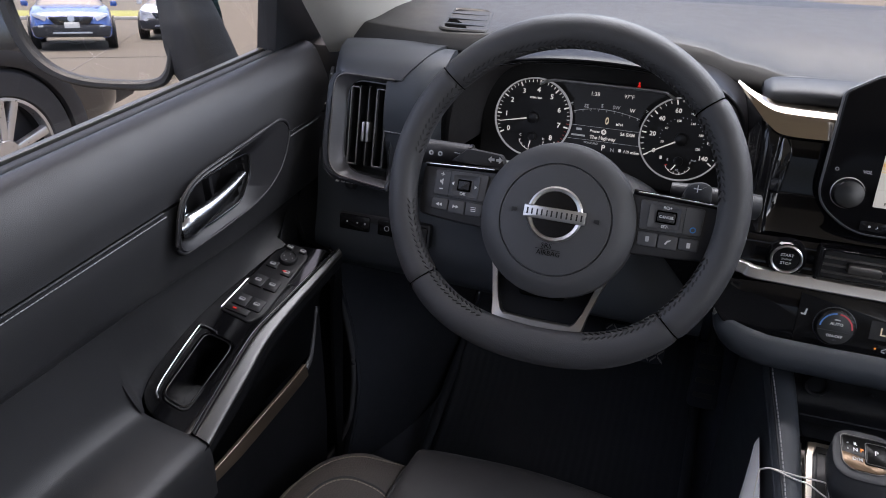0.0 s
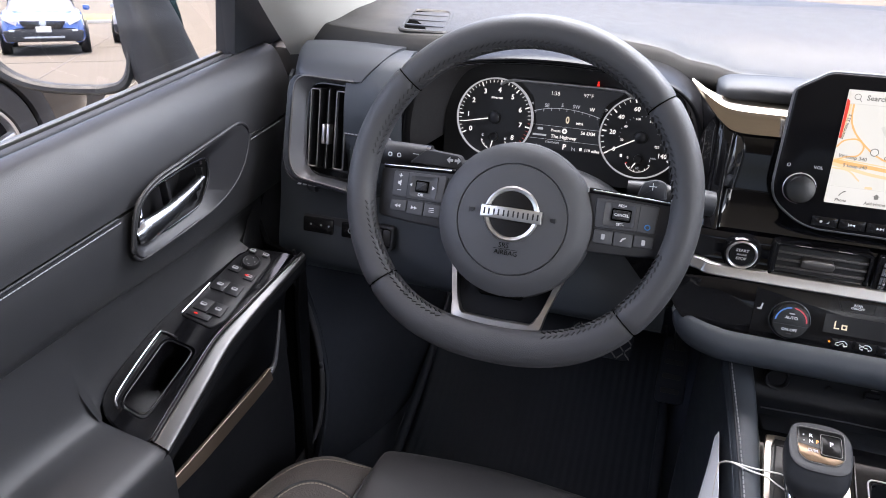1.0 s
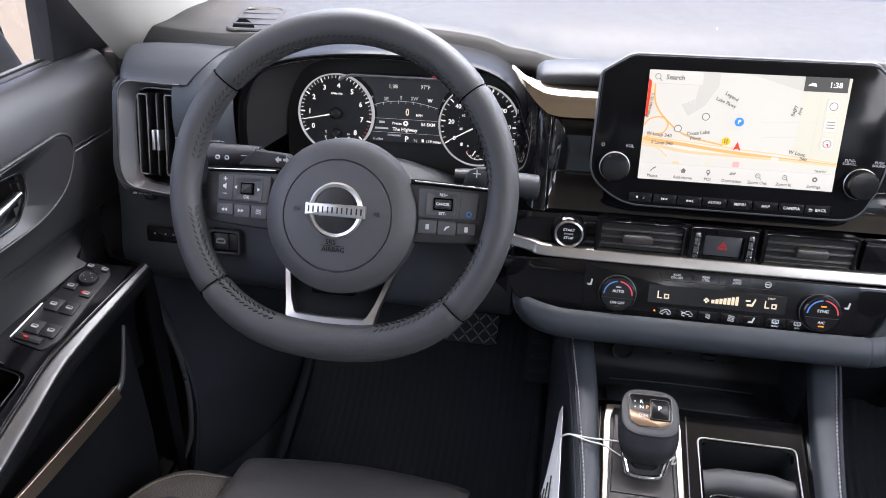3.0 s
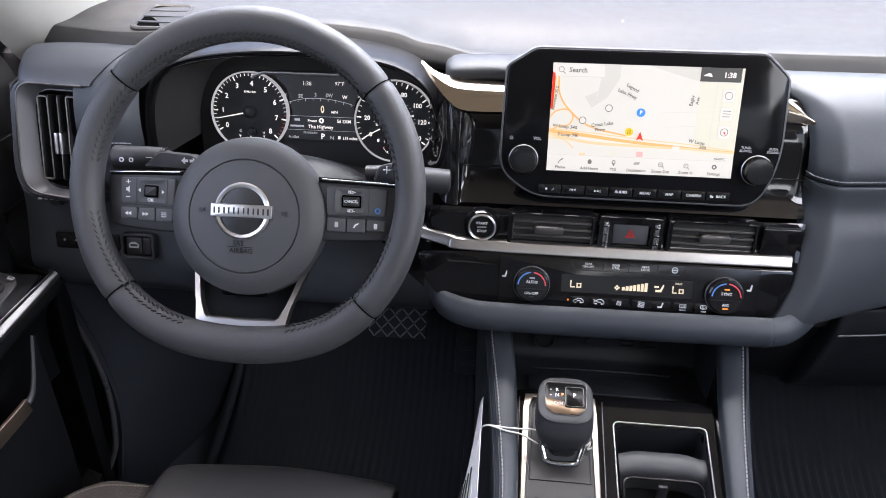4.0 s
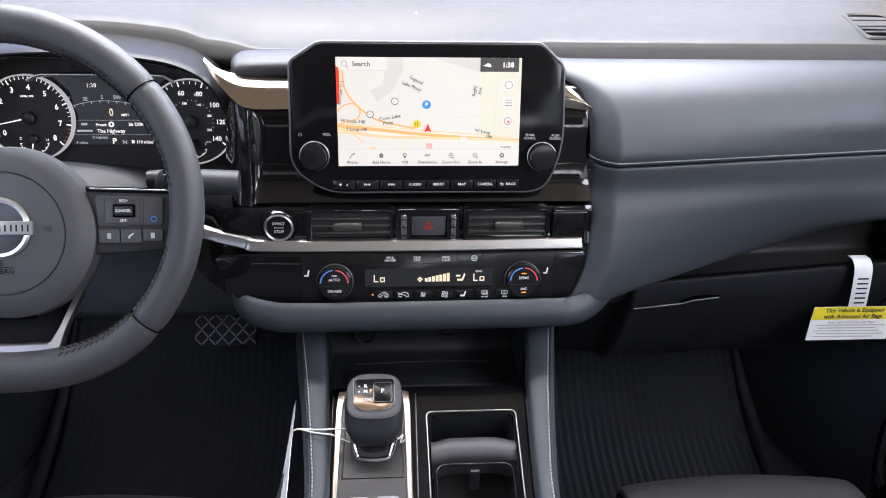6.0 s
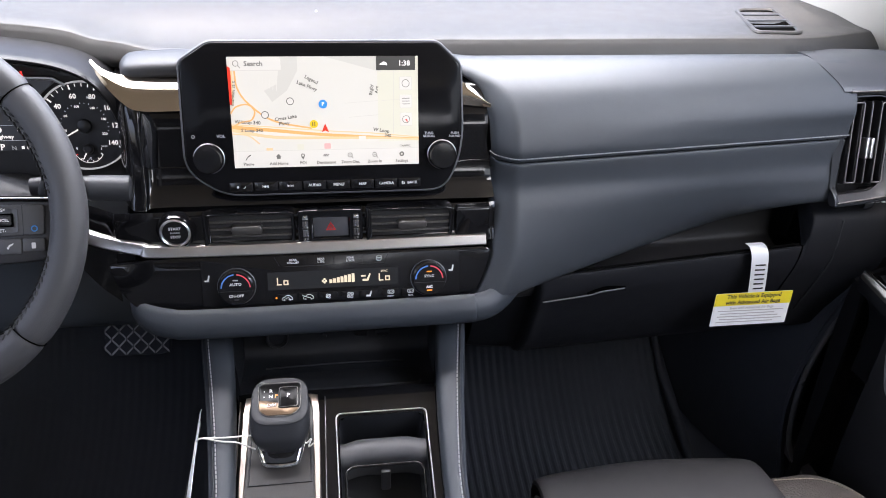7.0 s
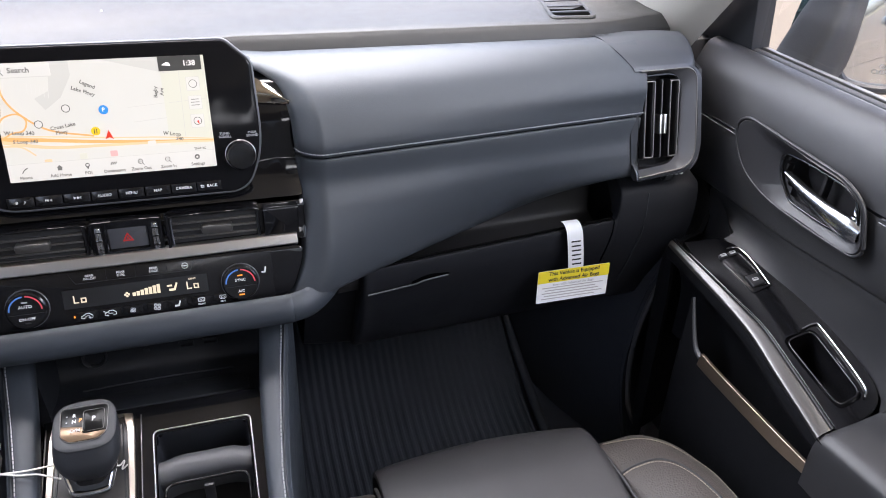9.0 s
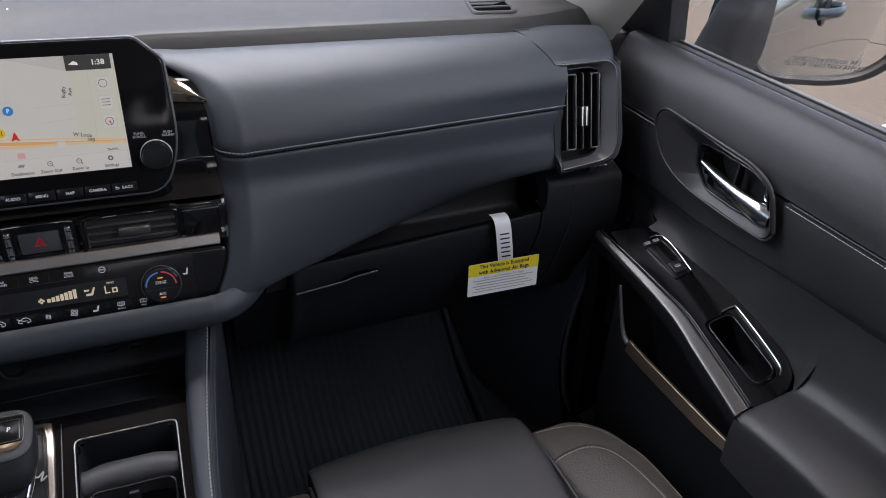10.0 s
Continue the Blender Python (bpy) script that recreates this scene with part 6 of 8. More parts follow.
for u in (-0.052, -0.0285, -0.006, 0.019, 0.040, 0.0655, 0.0885):
    k = part("key", prism(rect(u - 0.0105, -0.0255, u + 0.0105, -0.0145, 0.0008), HV, 0.003, 0.0006, w0=0.0026), BLACKGLOSS, clim)
    if u < -0.02:
        car = [(u - 0.0036, -0.0220), (u - 0.0058, -0.0214), (u - 0.0056, -0.0196), (u - 0.0030, -0.0186), (u - 0.0008, -0.0168), (u + 0.0028, -0.0168), (u + 0.0046, -0.0184), (u + 0.0058, -0.0196), (u + 0.0056, -0.0216), (u + 0.0040, -0.0220)]
        part("icon", sweep([HV @ Vector((*q, 0.0031)) for q in car], 0.00042), WHITEPRINT, k)
        bend = [(u - 0.0020, -0.0206), (u + 0.0012, -0.0190), (u + 0.0030, -0.0202), (u + 0.0016, -0.0216)] if u < -0.04 else [(u - 0.0068, -0.0172), (u - 0.0010, -0.0198), (u + 0.0026, -0.0202)]
        part("icon", sweep([HV @ Vector((*q, 0.0031)) for q in bend], 0.00042), WHITEPRINT, k)
        for c in (-0.0030, 0.0032):
            part("icon", prism(oval(u + c, -0.0220, 0.0009, n=8), HV, 0.0002, w0=0.0031), WHITEPRINT, k)
    elif u < 0.03:
        for a in range(4):
            r = 0.0019 if u < 0.0 else 0.0026
            part("icon", ringplate(oval(u + r * math.cos(a * 1.57 + 0.6), -0.0198 + r * math.sin(a * 1.57 + 0.6), r * 0.68, n=12), oval(u + r * math.cos(a * 1.57 + 0.6), -0.0198 + r * math.sin(a * 1.57 + 0.6), r * 0.36, n=12), HV, 0.0002, n=12, bev=0.00005, w0=0.0031), WHITEPRINT, k)
    elif u < 0.05:
        part("icon", prism([(u - 0.003, -0.0225), (u + 0.002, -0.0225), (u + 0.004, -0.0165), (u + 0.0025, -0.0160), (u + 0.0008, -0.0205), (u - 0.003, -0.0205)], HV, 0.0002, w0=0.0031), WHITEPRINT, k)
    else:
        part("icon", ringplate(rect(u - 0.0038, -0.0205, u + 0.0038, -0.0160, 0.001), rect(u - 0.003, -0.0198, u + 0.003, -0.0167), HV, 0.0002, n=24, bev=0.0001, w0=0.0031), WHITEPRINT, k)
        for c in (-0.0016, 0.0, 0.0016):
            part("icon", sweep([HV @ Vector((u + c + d, q, 0.0032)) for d, q in ((0.0003, -0.0212), (-0.0003, -0.0196), (0.0003, -0.0182), (-0.0003, -0.0170))], 0.0003), WHITEPRINT, k)
        letters("FRONT" if u < 0.08 else "REAR", HV, u, -0.0234, 0.0017, WHITEPRINT, k, 0, 0.0031)
part("lamp", prism(oval(-0.0640, -0.0192, 0.0011, n=10), HV, 0.0003, w0=0.0031), L_ORANGE, clim)

# ---- instruments ----
GM = fm((-0.39, 0.945, 0.735), (1, 0, 0), (0, 0.259, 0.966))
clus = thing("instrument_cluster", "instrument cluster with two lit round gauges and a small display", "instruments", (-0.39, 0.95, 0.67))
part("backing", prism(rounded([(-0.175, -0.075), (0.175, -0.075), (0.178, 0.04), (0.12, 0.082), (-0.12, 0.082), (-0.178, 0.04)], 0.02), GM, 0.006, w0=-0.010), GAUGE, clus)


def gauge(u, v, r, label):
    m = GM @ pose(u, v, 0)
    g = part("gauge", prism(oval(0, 0, r * 0.985, n=56), m, 0.008), GAUGE, clus, label)
    part("ring", lathe([(r * 0.978, 0.0), (r * 0.984, 0.0035), (r * 0.998, 0.005), (r * 1.014, 0.0035), (r * 1.018, -0.006)], m, 64), L_RING, g, "lit white ring")
    return m, g


def ticks(m, g, r, a0, a1, n, l0, l1, every, mats):
    for i in range(n + 1):
        a = radians(a0 + (a1 - a0) * i / n)
        h, w = (l1, 0.0009) if i % every == 0 else (l0, 0.00045)
        d, o = Vector((math.cos(a), math.sin(a))), Vector((-math.sin(a), math.cos(a)))
        q = [d * r + o * w, d * r - o * w, d * (r - h) - o * w, d * (r - h) + o * w]
        part("tick", prism(q, m, 0.0003, w0=0.0006), mats(i), g)


def needle(m, g, a, r, w0=0.004, tail=0.006, cap=0.0085):
    d, o = Vector((math.cos(radians(a)), math.sin(radians(a)))), Vector((-math.sin(radians(a)), math.cos(radians(a))))
    n_ = part("needle", prism([d * r + o * 0.0005, d * r - o * 0.0005, -d * tail * 0 - o * 0.0010, -d * tail * 0 + o * 0.0010], m, 0.0008, w0=w0), L_WHITE, g, "lit white needle")
    part("hub", lathe([(cap, 0.001), (cap * 0.95, w0 + 0.001), (cap * 0.6, w0 + 0.003), (0, w0 + 0.003)], m, 24), BUTTON, g)


m, g = gauge(-0.1015, 0.001, 0.0535, "lit tachometer dial")
ticks(m, g, 0.0515, 210, -42, 40, 0.0036, 0.0062, 5, lambda i: L_REDLINE if i >= 34 and i % 5 else L_WHITE)
for i in range(9):
    a = radians(210 - 31.5 * i)
    letters(str(i), m, 0.0380 * math.cos(a), 0.0380 * math.sin(a), 0.0066, L_WHITE, g)
letters("RPMx1000", m, 0.001, 0.027, 0.0026, L_WHITE, g)
needle(m, g, 192, 0.047)
sm = m @ pose(0.002, -0.0265, 0.0)
for a in range(200, 341, 20):
    d = Vector((math.cos(radians(a)), math.sin(radians(a))))
    o = Vector((-d.y, d.x)) * 0.0005
    part("tick", prism([d * 0.0185 + o, d * 0.0185 - o, d * 0.0165 - o, d * 0.0165 + o], sm, 0.0003, w0=0.0006), L_WHITE, g)
arcp = [sm @ Vector((0.0187 * math.cos(radians(a)), 0.0187 * math.sin(radians(a)), 0.0008)) for a in range(195, 346, 10)]
part("scale", sweep(arcp, 0.00035), L_WHITE, g)
letters("C", sm, -0.0165, 0.0005, 0.0030, L_WHITE, g), letters("H", sm, 0.0165, -0.0015, 0.0030, L_WHITE, g)
needle(sm, g, 258, 0.0155, 0.003, 0.003, 0.0062)

m, g = gauge(0.0995, -0.004, 0.0540, "lit speedometer dial")
ticks(m, g, 0.0520, 210, -35, 28, 0.0040, 0.0062, 4, lambda i: L_WHITE)
for i, s_ in enumerate(("0", "20", "40", "60", "80", "100", "120", "140")):
    a = radians(210 - 35 * i)
    letters(s_, m, 0.0375 * math.cos(a), 0.0375 * math.sin(a), 0.0058, L_WHITE, g)
for i, s_ in enumerate(("20", "60", "100", "140", "180", "220")):
    a = radians(193 - 43.5 * i)
    letters(s_, m, 0.0245 * math.cos(a), 0.0245 * math.sin(a), 0.0030, L_WHITE, g)
    for k_ in range(3):
        b = radians(193 - 43.5 * i - 10.8 * (k_ + 1))
        d, o = Vector((math.cos(b), math.sin(b))), Vector((-math.sin(b), math.cos(b))) * 0.0004
        if i < 5:
            part("tick", prism([d * 0.0285 + o, d * 0.0285 - o, d * 0.027 - o, d * 0.027 + o], m, 0.0003, w0=0.0006), L_DIM, g)
letters("MPH", m, 0.010, 0.0345, 0.0026, L_DIM, g), letters("km/h", m, 0.020, -0.0255, 0.0024, L_DIM, g)
needle(m, g, 209, 0.047)
sm = m @ pose(0.001, -0.0285, 0.0)
arcp = [sm @ Vector((0.0175 * math.cos(radians(a)), 0.0175 * math.sin(radians(a)), 0.0008)) for a in range(205, 336, 10)]
part("scale", sweep(arcp, 0.00035), L_WHITE, g)
for a in range(205, 336, 26):
    d = Vector((math.cos(radians(a)), math.sin(radians(a))))
    o = Vector((-d.y, d.x)) * 0.0005
    part("tick", prism([d * 0.0175 + o, d * 0.0175 - o, d * 0.0150 - o, d * 0.0150 + o], sm, 0.0003, w0=0.0006), L_RED if a < 220 else L_WHITE, g)
letters("0", sm, -0.0140, 0.0005, 0.0030, L_WHITE, g), letters("1", sm, 0.0150, -0.0005, 0.0030, L_WHITE, g), letters("1/2", sm, 0.0, -0.0125, 0.0026, L_DIM, g)
part("fuel_icon", prism(rect(-0.0245, 0.000, -0.0215, 0.0042, 0.0004), sm, 0.0003, w0=0.0006), L_WHITE, g)
needle(sm, g, 240, 0.015, 0.003, 0.003, 0.0062)
# middle display
info = part("info_display", prism(rounded([(-0.056, -0.034), (0.050, -0.034), (0.042, 0.01), (0.050, 0.034), (0.073, 0.052), (-0.068, 0.052), (-0.050, 0.036), (-0.042, 0.0)], 0.004), GM, 0.004, w0=-0.003), glow("info_glass", (0.020, 0.022, 0.026), 1.0), clus, "lit driver information display")
part("bright_line", sweep(curve([GM @ Vector((u, v, 0.004)) for u, v in ((-0.096, 0.047), (-0.0885, 0.0515), (-0.079, 0.0540), (-0.070, 0.0545), (0.0, 0.0545), (0.064, 0.0540), (0.075, 0.0510), (0.084, 0.046))], 40), oval(0, 0, 0.0018, 0.0022, 8)), SATIN, clus, "satin silver brow")
letters("1:38", GM, -0.0203, 0.0417, 0.0052, L_WHITE, info, bold=0.0), letters("97°F", GM, 0.0246, 0.0426, 0.0050, L_WHITE, info, bold=0.0)
for s_, u, v in (("SE", -0.0296, 0.0248), ("S", -0.0088, 0.0271), ("SW", 0.0101, 0.0268), ("W", 0.0315, 0.0251), ("<", -0.0498, 0.026), (">", 0.0506, 0.0264)):
    letters(s_, GM, u, v, 0.0046, L_WHITE if s_ == "W" else L_DIM, info)


def arc_v(u):
    return 0.0225 - (0.0067 if u < -0.0085 else 0.0075) * (abs(u + 0.0085) / 0.039) ** 2 * (1.0 if u < -0.0085 else 0.59)


part("compass_arc", sweep([GM @ Vector((u, arc_v(u), -0.002)) for u in [-0.0474 + 0.00449 * i for i in range(21)]], 0.00032), L_DIM, info)
for i in range(9):
    u = -0.0445 + 0.0105 * i
    part("tick", bar(GM, u - 0.0003, arc_v(u) - 0.0032, u + 0.0003, arc_v(u) + 0.0008, -0.0018, 0.0003), L_DIM, info)
letters("0", GM, 0.0005, 0.0077, 0.0095, L_AMBERW, info, wide=0.75), letters("MPH", GM, 0.0173, 0.0048, 0.0032, L_WHITE, info)
part("line", bar(GM, -0.047, -0.0021, 0.046, -0.0017, -0.0018, 0.0003), L_DIM, info), part("line", bar(GM, -0.050, -0.0208, 0.049, -0.0204, -0.0018, 0.0003), L_DIM, info)
letters("Preset", GM, -0.0138, -0.0076, 0.0036, L_WHITE, info), letters("56 SXM", GM, 0.0300, -0.0072, 0.0042, L_WHITE, info)
part("preset_dot", prism(oval(-0.002, -0.0073, 0.0036, n=16), GM, 0.0003, w0=-0.0018), L_WHITE, info)
letters("4", GM, -0.002, -0.0073, 0.0040, L_INFOINK, info, w=-0.0014)
letters("The Highway", GM, -0.0022, -0.0157, 0.0046, L_WHITE, info)
part("station_mark", bar(GM, -0.0395, -0.0085, -0.0320, -0.0055, -0.0018, 0.0003), L_DIM, info), part("station_mark", bar(GM, -0.0455, -0.0166, -0.0265, -0.0142, -0.0018, 0.0003), L_DIM, info)
letters("STANDARD", GM, -0.0169, -0.0240, 0.0026, L_DIM, info), letters("P", GM, 0.0005, -0.0286, 0.0074, L_WHITE, info)
letters("119 miles", GM, 0.0383, -0.0298, 0.0038, L_WHITE, info), letters("4 miles", GM, -0.0403, -0.0302, 0.0036, L_DIM, info)
part("fuel_icon", prism(rect(0.0212, -0.0315, 0.0245, -0.0275, 0.0004), GM, 0.0003, w0=-0.0018), L_WHITE, info)
part("lane_icon", sweep([GM @ Vector((u, v, -0.0016)) for u, v in ((0.0100, -0.0275), (0.0130, -0.0300), (0.0152, -0.0325))], 0.0004), L_DIM, info)
for u in (0.0108, 0.0146):
    part("lane_icon", bar(GM, u - 0.0004, -0.0322, u + 0.0004, -0.0278, -0.0018, 0.0003), L_DIM, info)
part("belt_icon", prism(rounded([(-0.001, 0), (0.001, 0), (0.0025, -0.005), (-0.0025, -0.005)], 0.001), GM @ pose(0.035, 0.0605, 0), 0.0004, w0=0.0), L_RED, clus, "lit red belt warning")
part("belt_icon", prism(oval(0, 0.0012, 0.0014, n=10), GM @ pose(0.035, 0.0605, 0), 0.0004, w0=0.0), L_RED, clus)

# ---- steering wheel ----
WU = Vector((0, 0.47, 0.883)).normalized()
WO = Vector((-0.3985, 0.6585, 0.73)) + WU * 0.027
WM = fm(WO, (1, 0, 0), WU)
wheel = thing("steering_wheel", "black leather steering wheel with flat bottom and silver lower spoke", "steering wheel", (-0.40, 0.70, 0.68))


def rim_at(a):
    c, s_ = math.cos(a), math.sin(a)
    v = 0.1688 * s_
    u = 0.1688 * c
    if s_ < 0:
        v = 0.1688 * s_ * (1 - 0.062 * abs(s_) ** 5)
        u = 0.1688 * c * (1 + 0.05 * abs(s_) ** 4)
    return Vector((u, v, 0.0))


def rim_section(a, b, scale=1.0):
    """Offset from the rim's line at angle a: wide in front at the top and bottom, deep and slim at the sides."""
    t = (rim_at(a + 0.01) - rim_at(a - 0.01)).normalized()
    side = math.cos(a) ** 2
    deep = 0.0150 + 0.0080 * side * (math.sin(b) < 0)
    wide = 0.0178 * (1.0 + 0.10 * max(0.0, -math.sin(a)) ** 2) - 0.0022 * side
    return Vector((t.y, -t.x, 0)) * (wide * scale * math.cos(b) + 0.0024 * side) + Vector((0, 0, deep * scale * math.sin(b)))


def rim_piece(a0, a1, name, n=60):
    path = [rim_at(radians(a0 + (a1 - a0) * i / n)) for i in range(n + 1)]
    bm, loops = bmesh.new(), []
    for i, p in enumerate(path):
        a = radians(a0 + (a1 - a0) * i / n)
        edge = min(1.0, min(i, n - i) / 1.2)
        loops.append([bm.verts.new(WM @ (p + rim_section(a, b, 0.90 + 0.10 * edge))) for b in [2 * math.pi * j / 20 for j in range(20)]])
    for x, y in zip(loops, loops[1:]):
        for j in range(20):
            q = (j + 1) % 20
            bm.faces.new((x[j], x[q], y[q], y[j]))
    bm.faces.new(loops[0]), bm.faces.new(loops[-1][::-1])
    bmesh.ops.recalc_face_normals(bm, faces=bm.faces[:])
    return part(name, bm, RIMSKIN, wheel)


for a0, a1, nm in ((39, 141, "rim_top"), (141, 221, "rim_side"), (221, 319, "rim_bottom"), (319, 399, "rim_side")):
    rim_piece(a0, a1, nm)
for a_ in (39, 141, 221, 319):
    a = radians(a_)
    part("rim_seam", sweep([WM @ (rim_at(a) + rim_section(a, b, 0.972)) for b in [2 * math.pi * j / 24 for j in range(24)]], 0.0006, closed=True), DEADBLACK, wheel)
zig = bmesh.new()
for a0, a1 in ((41, 139), (143, 172), (192, 250), (290, 346), (368, 397)):
    n_ = int((a1 - a0) * 0.44)
    for i in range(n_ + 1):
        a = radians(a0 + (a1 - a0) * i / n_)
        p, t = rim_at(a), (rim_at(a + 0.01) - rim_at(a - 0.01)).normalized()
        o = Vector((t.y, -t.x, 0))
        q = p + rim_section(a, radians(146), 1.0)
        for sg in (-1, 1):
            stitches([WM @ (q - t * 0.0026 + (o * 0.0022 + Vector((0, 0, 0.0022))) * sg), WM @ (q + t * 0.0026)], 1.0, 0.0050, 0.0010, zig)
tagged(part("stitching", zig, DARKTHREAD, wheel, "dark cross stitching"), kind="stuff")
HM = WM @ pose(0.002, -0.0205, 0)
part("hub", lathe([(0.0, -0.045), (0.068, -0.045), (0.0805, -0.030), (0.0830, -0.018), (0.0810, -0.006), (0.0730, 0.0012), (0.0632, 0.0044), (0.0588, 0.0050), (0.0578, 0.0034), (0.0568, 0.0054), (0.034, 0.0078), (0.0, 0.0085)], WM @ pose(0.002, -0.0260, 0), 72), HUBSKIN, wheel, "round airbag cover")
emb = part("emblem_ring", lathe([(0.0285, 0.006), (0.0290, 0.0098), (0.0270, 0.0112), (0.0240, 0.0104), (0.0232, 0.0070)], HM, 56), SATIN, wheel, "satin silver emblem ring with a plain bar")
part("emblem_ground", lathe([(0.0245, 0.0060), (0.0240, 0.0086), (0.0, 0.0092)], HM, 40), BLACKGLOSS, emb)
part("emblem_bar", prism(rect(-0.0320, -0.0066, 0.0320, 0.0066, 0.0008), HM, 0.006, 0.001, w0=0.0128), SATIN, emb)
for u in (-0.0255, -0.0153, -0.0051, 0.0051, 0.0153, 0.0255):
    for d in (-0.0024, 0.0024):
        part("emblem_mark", prism(rect(u + d - 0.0008, -0.0032, u + d + 0.0008, 0.0032), HM, 0.001, w0=0.0131), BUTTON, emb)
letters("SRS", HM, -0.003, -0.0330, 0.0052, DEADBLACK, wheel, 0, 0.0092, bold=0.0), letters("AIRBAG", HM, 0.0, -0.0405, 0.0050, DEADBLACK, wheel, 0, 0.0088, bold=0.0)
part("underline", bar(HM, -0.014, -0.0368, 0.012, -0.0364, 0.0090, 0.0006), DEADBLACK, wheel)
for sg in (-1, 1):
    part("horn_mark", prism([(sg * 0.0400, -0.002), (sg * 0.0455, -0.0035), (sg * 0.0455, 0.0015), (sg * 0.0400, 0.001)], HM, 0.0010, w0=0.0086), DIMPRINT, wheel)


SPOKE = mat("dark_spoke_plastic", (0.018, 0.018, 0.020), 0.42, grain=0.25, scale=1900, vor=True)


def spoke(sg):
    m_ = WM @ pose(0.009 if sg > 0 else -0.002, -0.014, -0.004) @ pose(0, 0, 0, 0, 4 * sg, 0)
    out = rounded([(sg * 0.058, -0.034), (sg * 0.120, -0.0310), (sg * 0.152, -0.028), (sg * 0.154, 0.026), (sg * 0.118, 0.0275), (sg * 0.052, 0.0285)], 0.006)
    sp = part("spoke", prism(out, m_, 0.022, 0.003, w0=0.0), SPOKE, wheel, "matt black side spoke with switches")
    part("spoke_edge", sweep([m_ @ Vector((sg * u, v, 0.0)) for u, v in ((0.066, 0.0298), (0.110, 0.0285), (0.150, 0.0272))], oval(0, 0, 0.0022, 0.003, 8)), PIANO, sp)
    part("bright_line", sweep([m_ @ Vector((sg * u, v, 0.003)) for u, v in ((0.070, 0.0302), (0.110, 0.0290), (0.150, 0.0276))], 0.0009), CHROME, sp)
    field = rounded([(sg * 0.0765, -0.0060), (sg * 0.136, -0.0050), (sg * 0.137, 0.0225), (sg * 0.0745, 0.0235)], 0.003)
    part("switch", prism(field, m_, 0.006, 0.0012, w0=0.0032), HUBSKIN, sp)
    dish = [(sg * 0.0835, -0.0035), (sg * 0.115, -0.003), (sg * 0.115, 0.020), (sg * 0.0835, 0.021)]
    dn = [(sg * (0.0835 + 0.012), 0.004), (sg * 0.106, 0.004), (sg * 0.106, 0.0135), (sg * 0.0955, 0.0135)]
    part("dish", ringplate(dish, dn, m_, 0.002, n=40, bev=0.0004, w0=0.0046, inset=0.0022), HUBSKIN, sp)
    wide_ = 0.0085 if sg > 0 else 0.0062
    part("roller_slot", prism(rect(sg * 0.101 - wide_ - 0.0012, 0.0025, sg * 0.101 + wide_ + 0.0012, 0.0150, 0.0012), m_, 0.002, w0=0.0050), DEADBLACK, sp)
    part("roller", prism(rect(sg * 0.101 - wide_, 0.0040, sg * 0.101 + wide_, 0.0135, 0.0015), m_, 0.004, 0.0015, w0=0.0068), BUTTON, sp)
    part("switch_gap", bar(m_, sg * 0.1185 - 0.0003, -0.0055, sg * 0.1185 + 0.0003, 0.0225, 0.0036, 0.0003), HARD, sp)
    for i in range(3):
        u = sg * (0.0865 + 0.0200 * i)
        k = part("push_switch", prism(rect(u - 0.0095, -0.0225 + (0.002 if i == 2 else 0), u + 0.0095, -0.0085, 0.002), m_, 0.006, 0.001, w0=0.0034), HUBSKIN, sp)
        if sg < 0 and i:
            for d in (-0.0024, 0.0012):
                part("icon", prism([(u + d - (0.0018 if i == 1 else -0.0018), -0.0172), (u + d - (0.0018 if i == 1 else -0.0018), -0.0132), (u + d + (0.0018 if i == 1 else -0.0018), -0.0152)], m_, 0.0003, w0=0.0040), WHITEPRINT, k)
        elif sg < 0:
            for d in (-0.002, 0, 0.002):
                part("icon", bar(m_, u - 0.003, -0.0155 + d, u + 0.003, -0.0148 + d, 0.0040, 0.0003), WHITEPRINT, k)
        else:
            part("icon", prism([(u - 0.003, -0.0175), (u - 0.001, -0.0140), (u + 0.003, -0.0125), (u + 0.0025, -0.0140), (u, -0.0155), (u - 0.0015, -0.0180)] if i == 1 else rect(u - 0.0018, -0.018, u + 0.0018, -0.0125, 0.0008), m_, 0.0003, w0=0.0040), WHITEPRINT if i else GREYPRINT, k)
    if sg < 0:
        letters("OK", m_, -0.101, -0.0005, 0.0034, WHITEPRINT, sp, 0, 0.0052)
        part("icon", prism([(-0.0885, 0.0065), (-0.0885, 0.0105), (-0.0855, 0.0085)], m_, 0.0003, w0=0.0056), WHITEPRINT, sp)
        part("icon", prism([(-0.1125, 0.0075), (-0.1125, 0.0115), (-0.1155, 0.0095)], m_, 0.0003, w0=0.0056), WHITEPRINT, sp)
        for v in (0.0180, 0.0020):
            part("icon", bar(m_, -0.1300, v - 0.0004, -0.1255, v + 0.0004, 0.0040, 0.0003), WHITEPRINT, sp)
        part("icon", bar(m_, -0.1282, 0.0158, -0.1273, 0.0202, 0.0041, 0.0003), WHITEPRINT, sp)
        part("icon", prism([(-0.1300, 0.0085), (-0.1285, 0.0085), (-0.1262, 0.0065), (-0.1262, 0.0135), (-0.1285, 0.0115), (-0.1300, 0.0115)], m_, 0.0003, w0=0.0040), WHITEPRINT, sp)
    else:
        letters("RES+", m_, 0.101, 0.0182, 0.0028, WHITEPRINT, sp, 0, 0.0054), letters("SET-", m_, 0.101, -0.0008, 0.0028, WHITEPRINT, sp, 0, 0.0054)
        letters("CANCEL", m_, 0.101, 0.0087, 0.0026, WHITEPRINT, sp, 0, 0.0073)
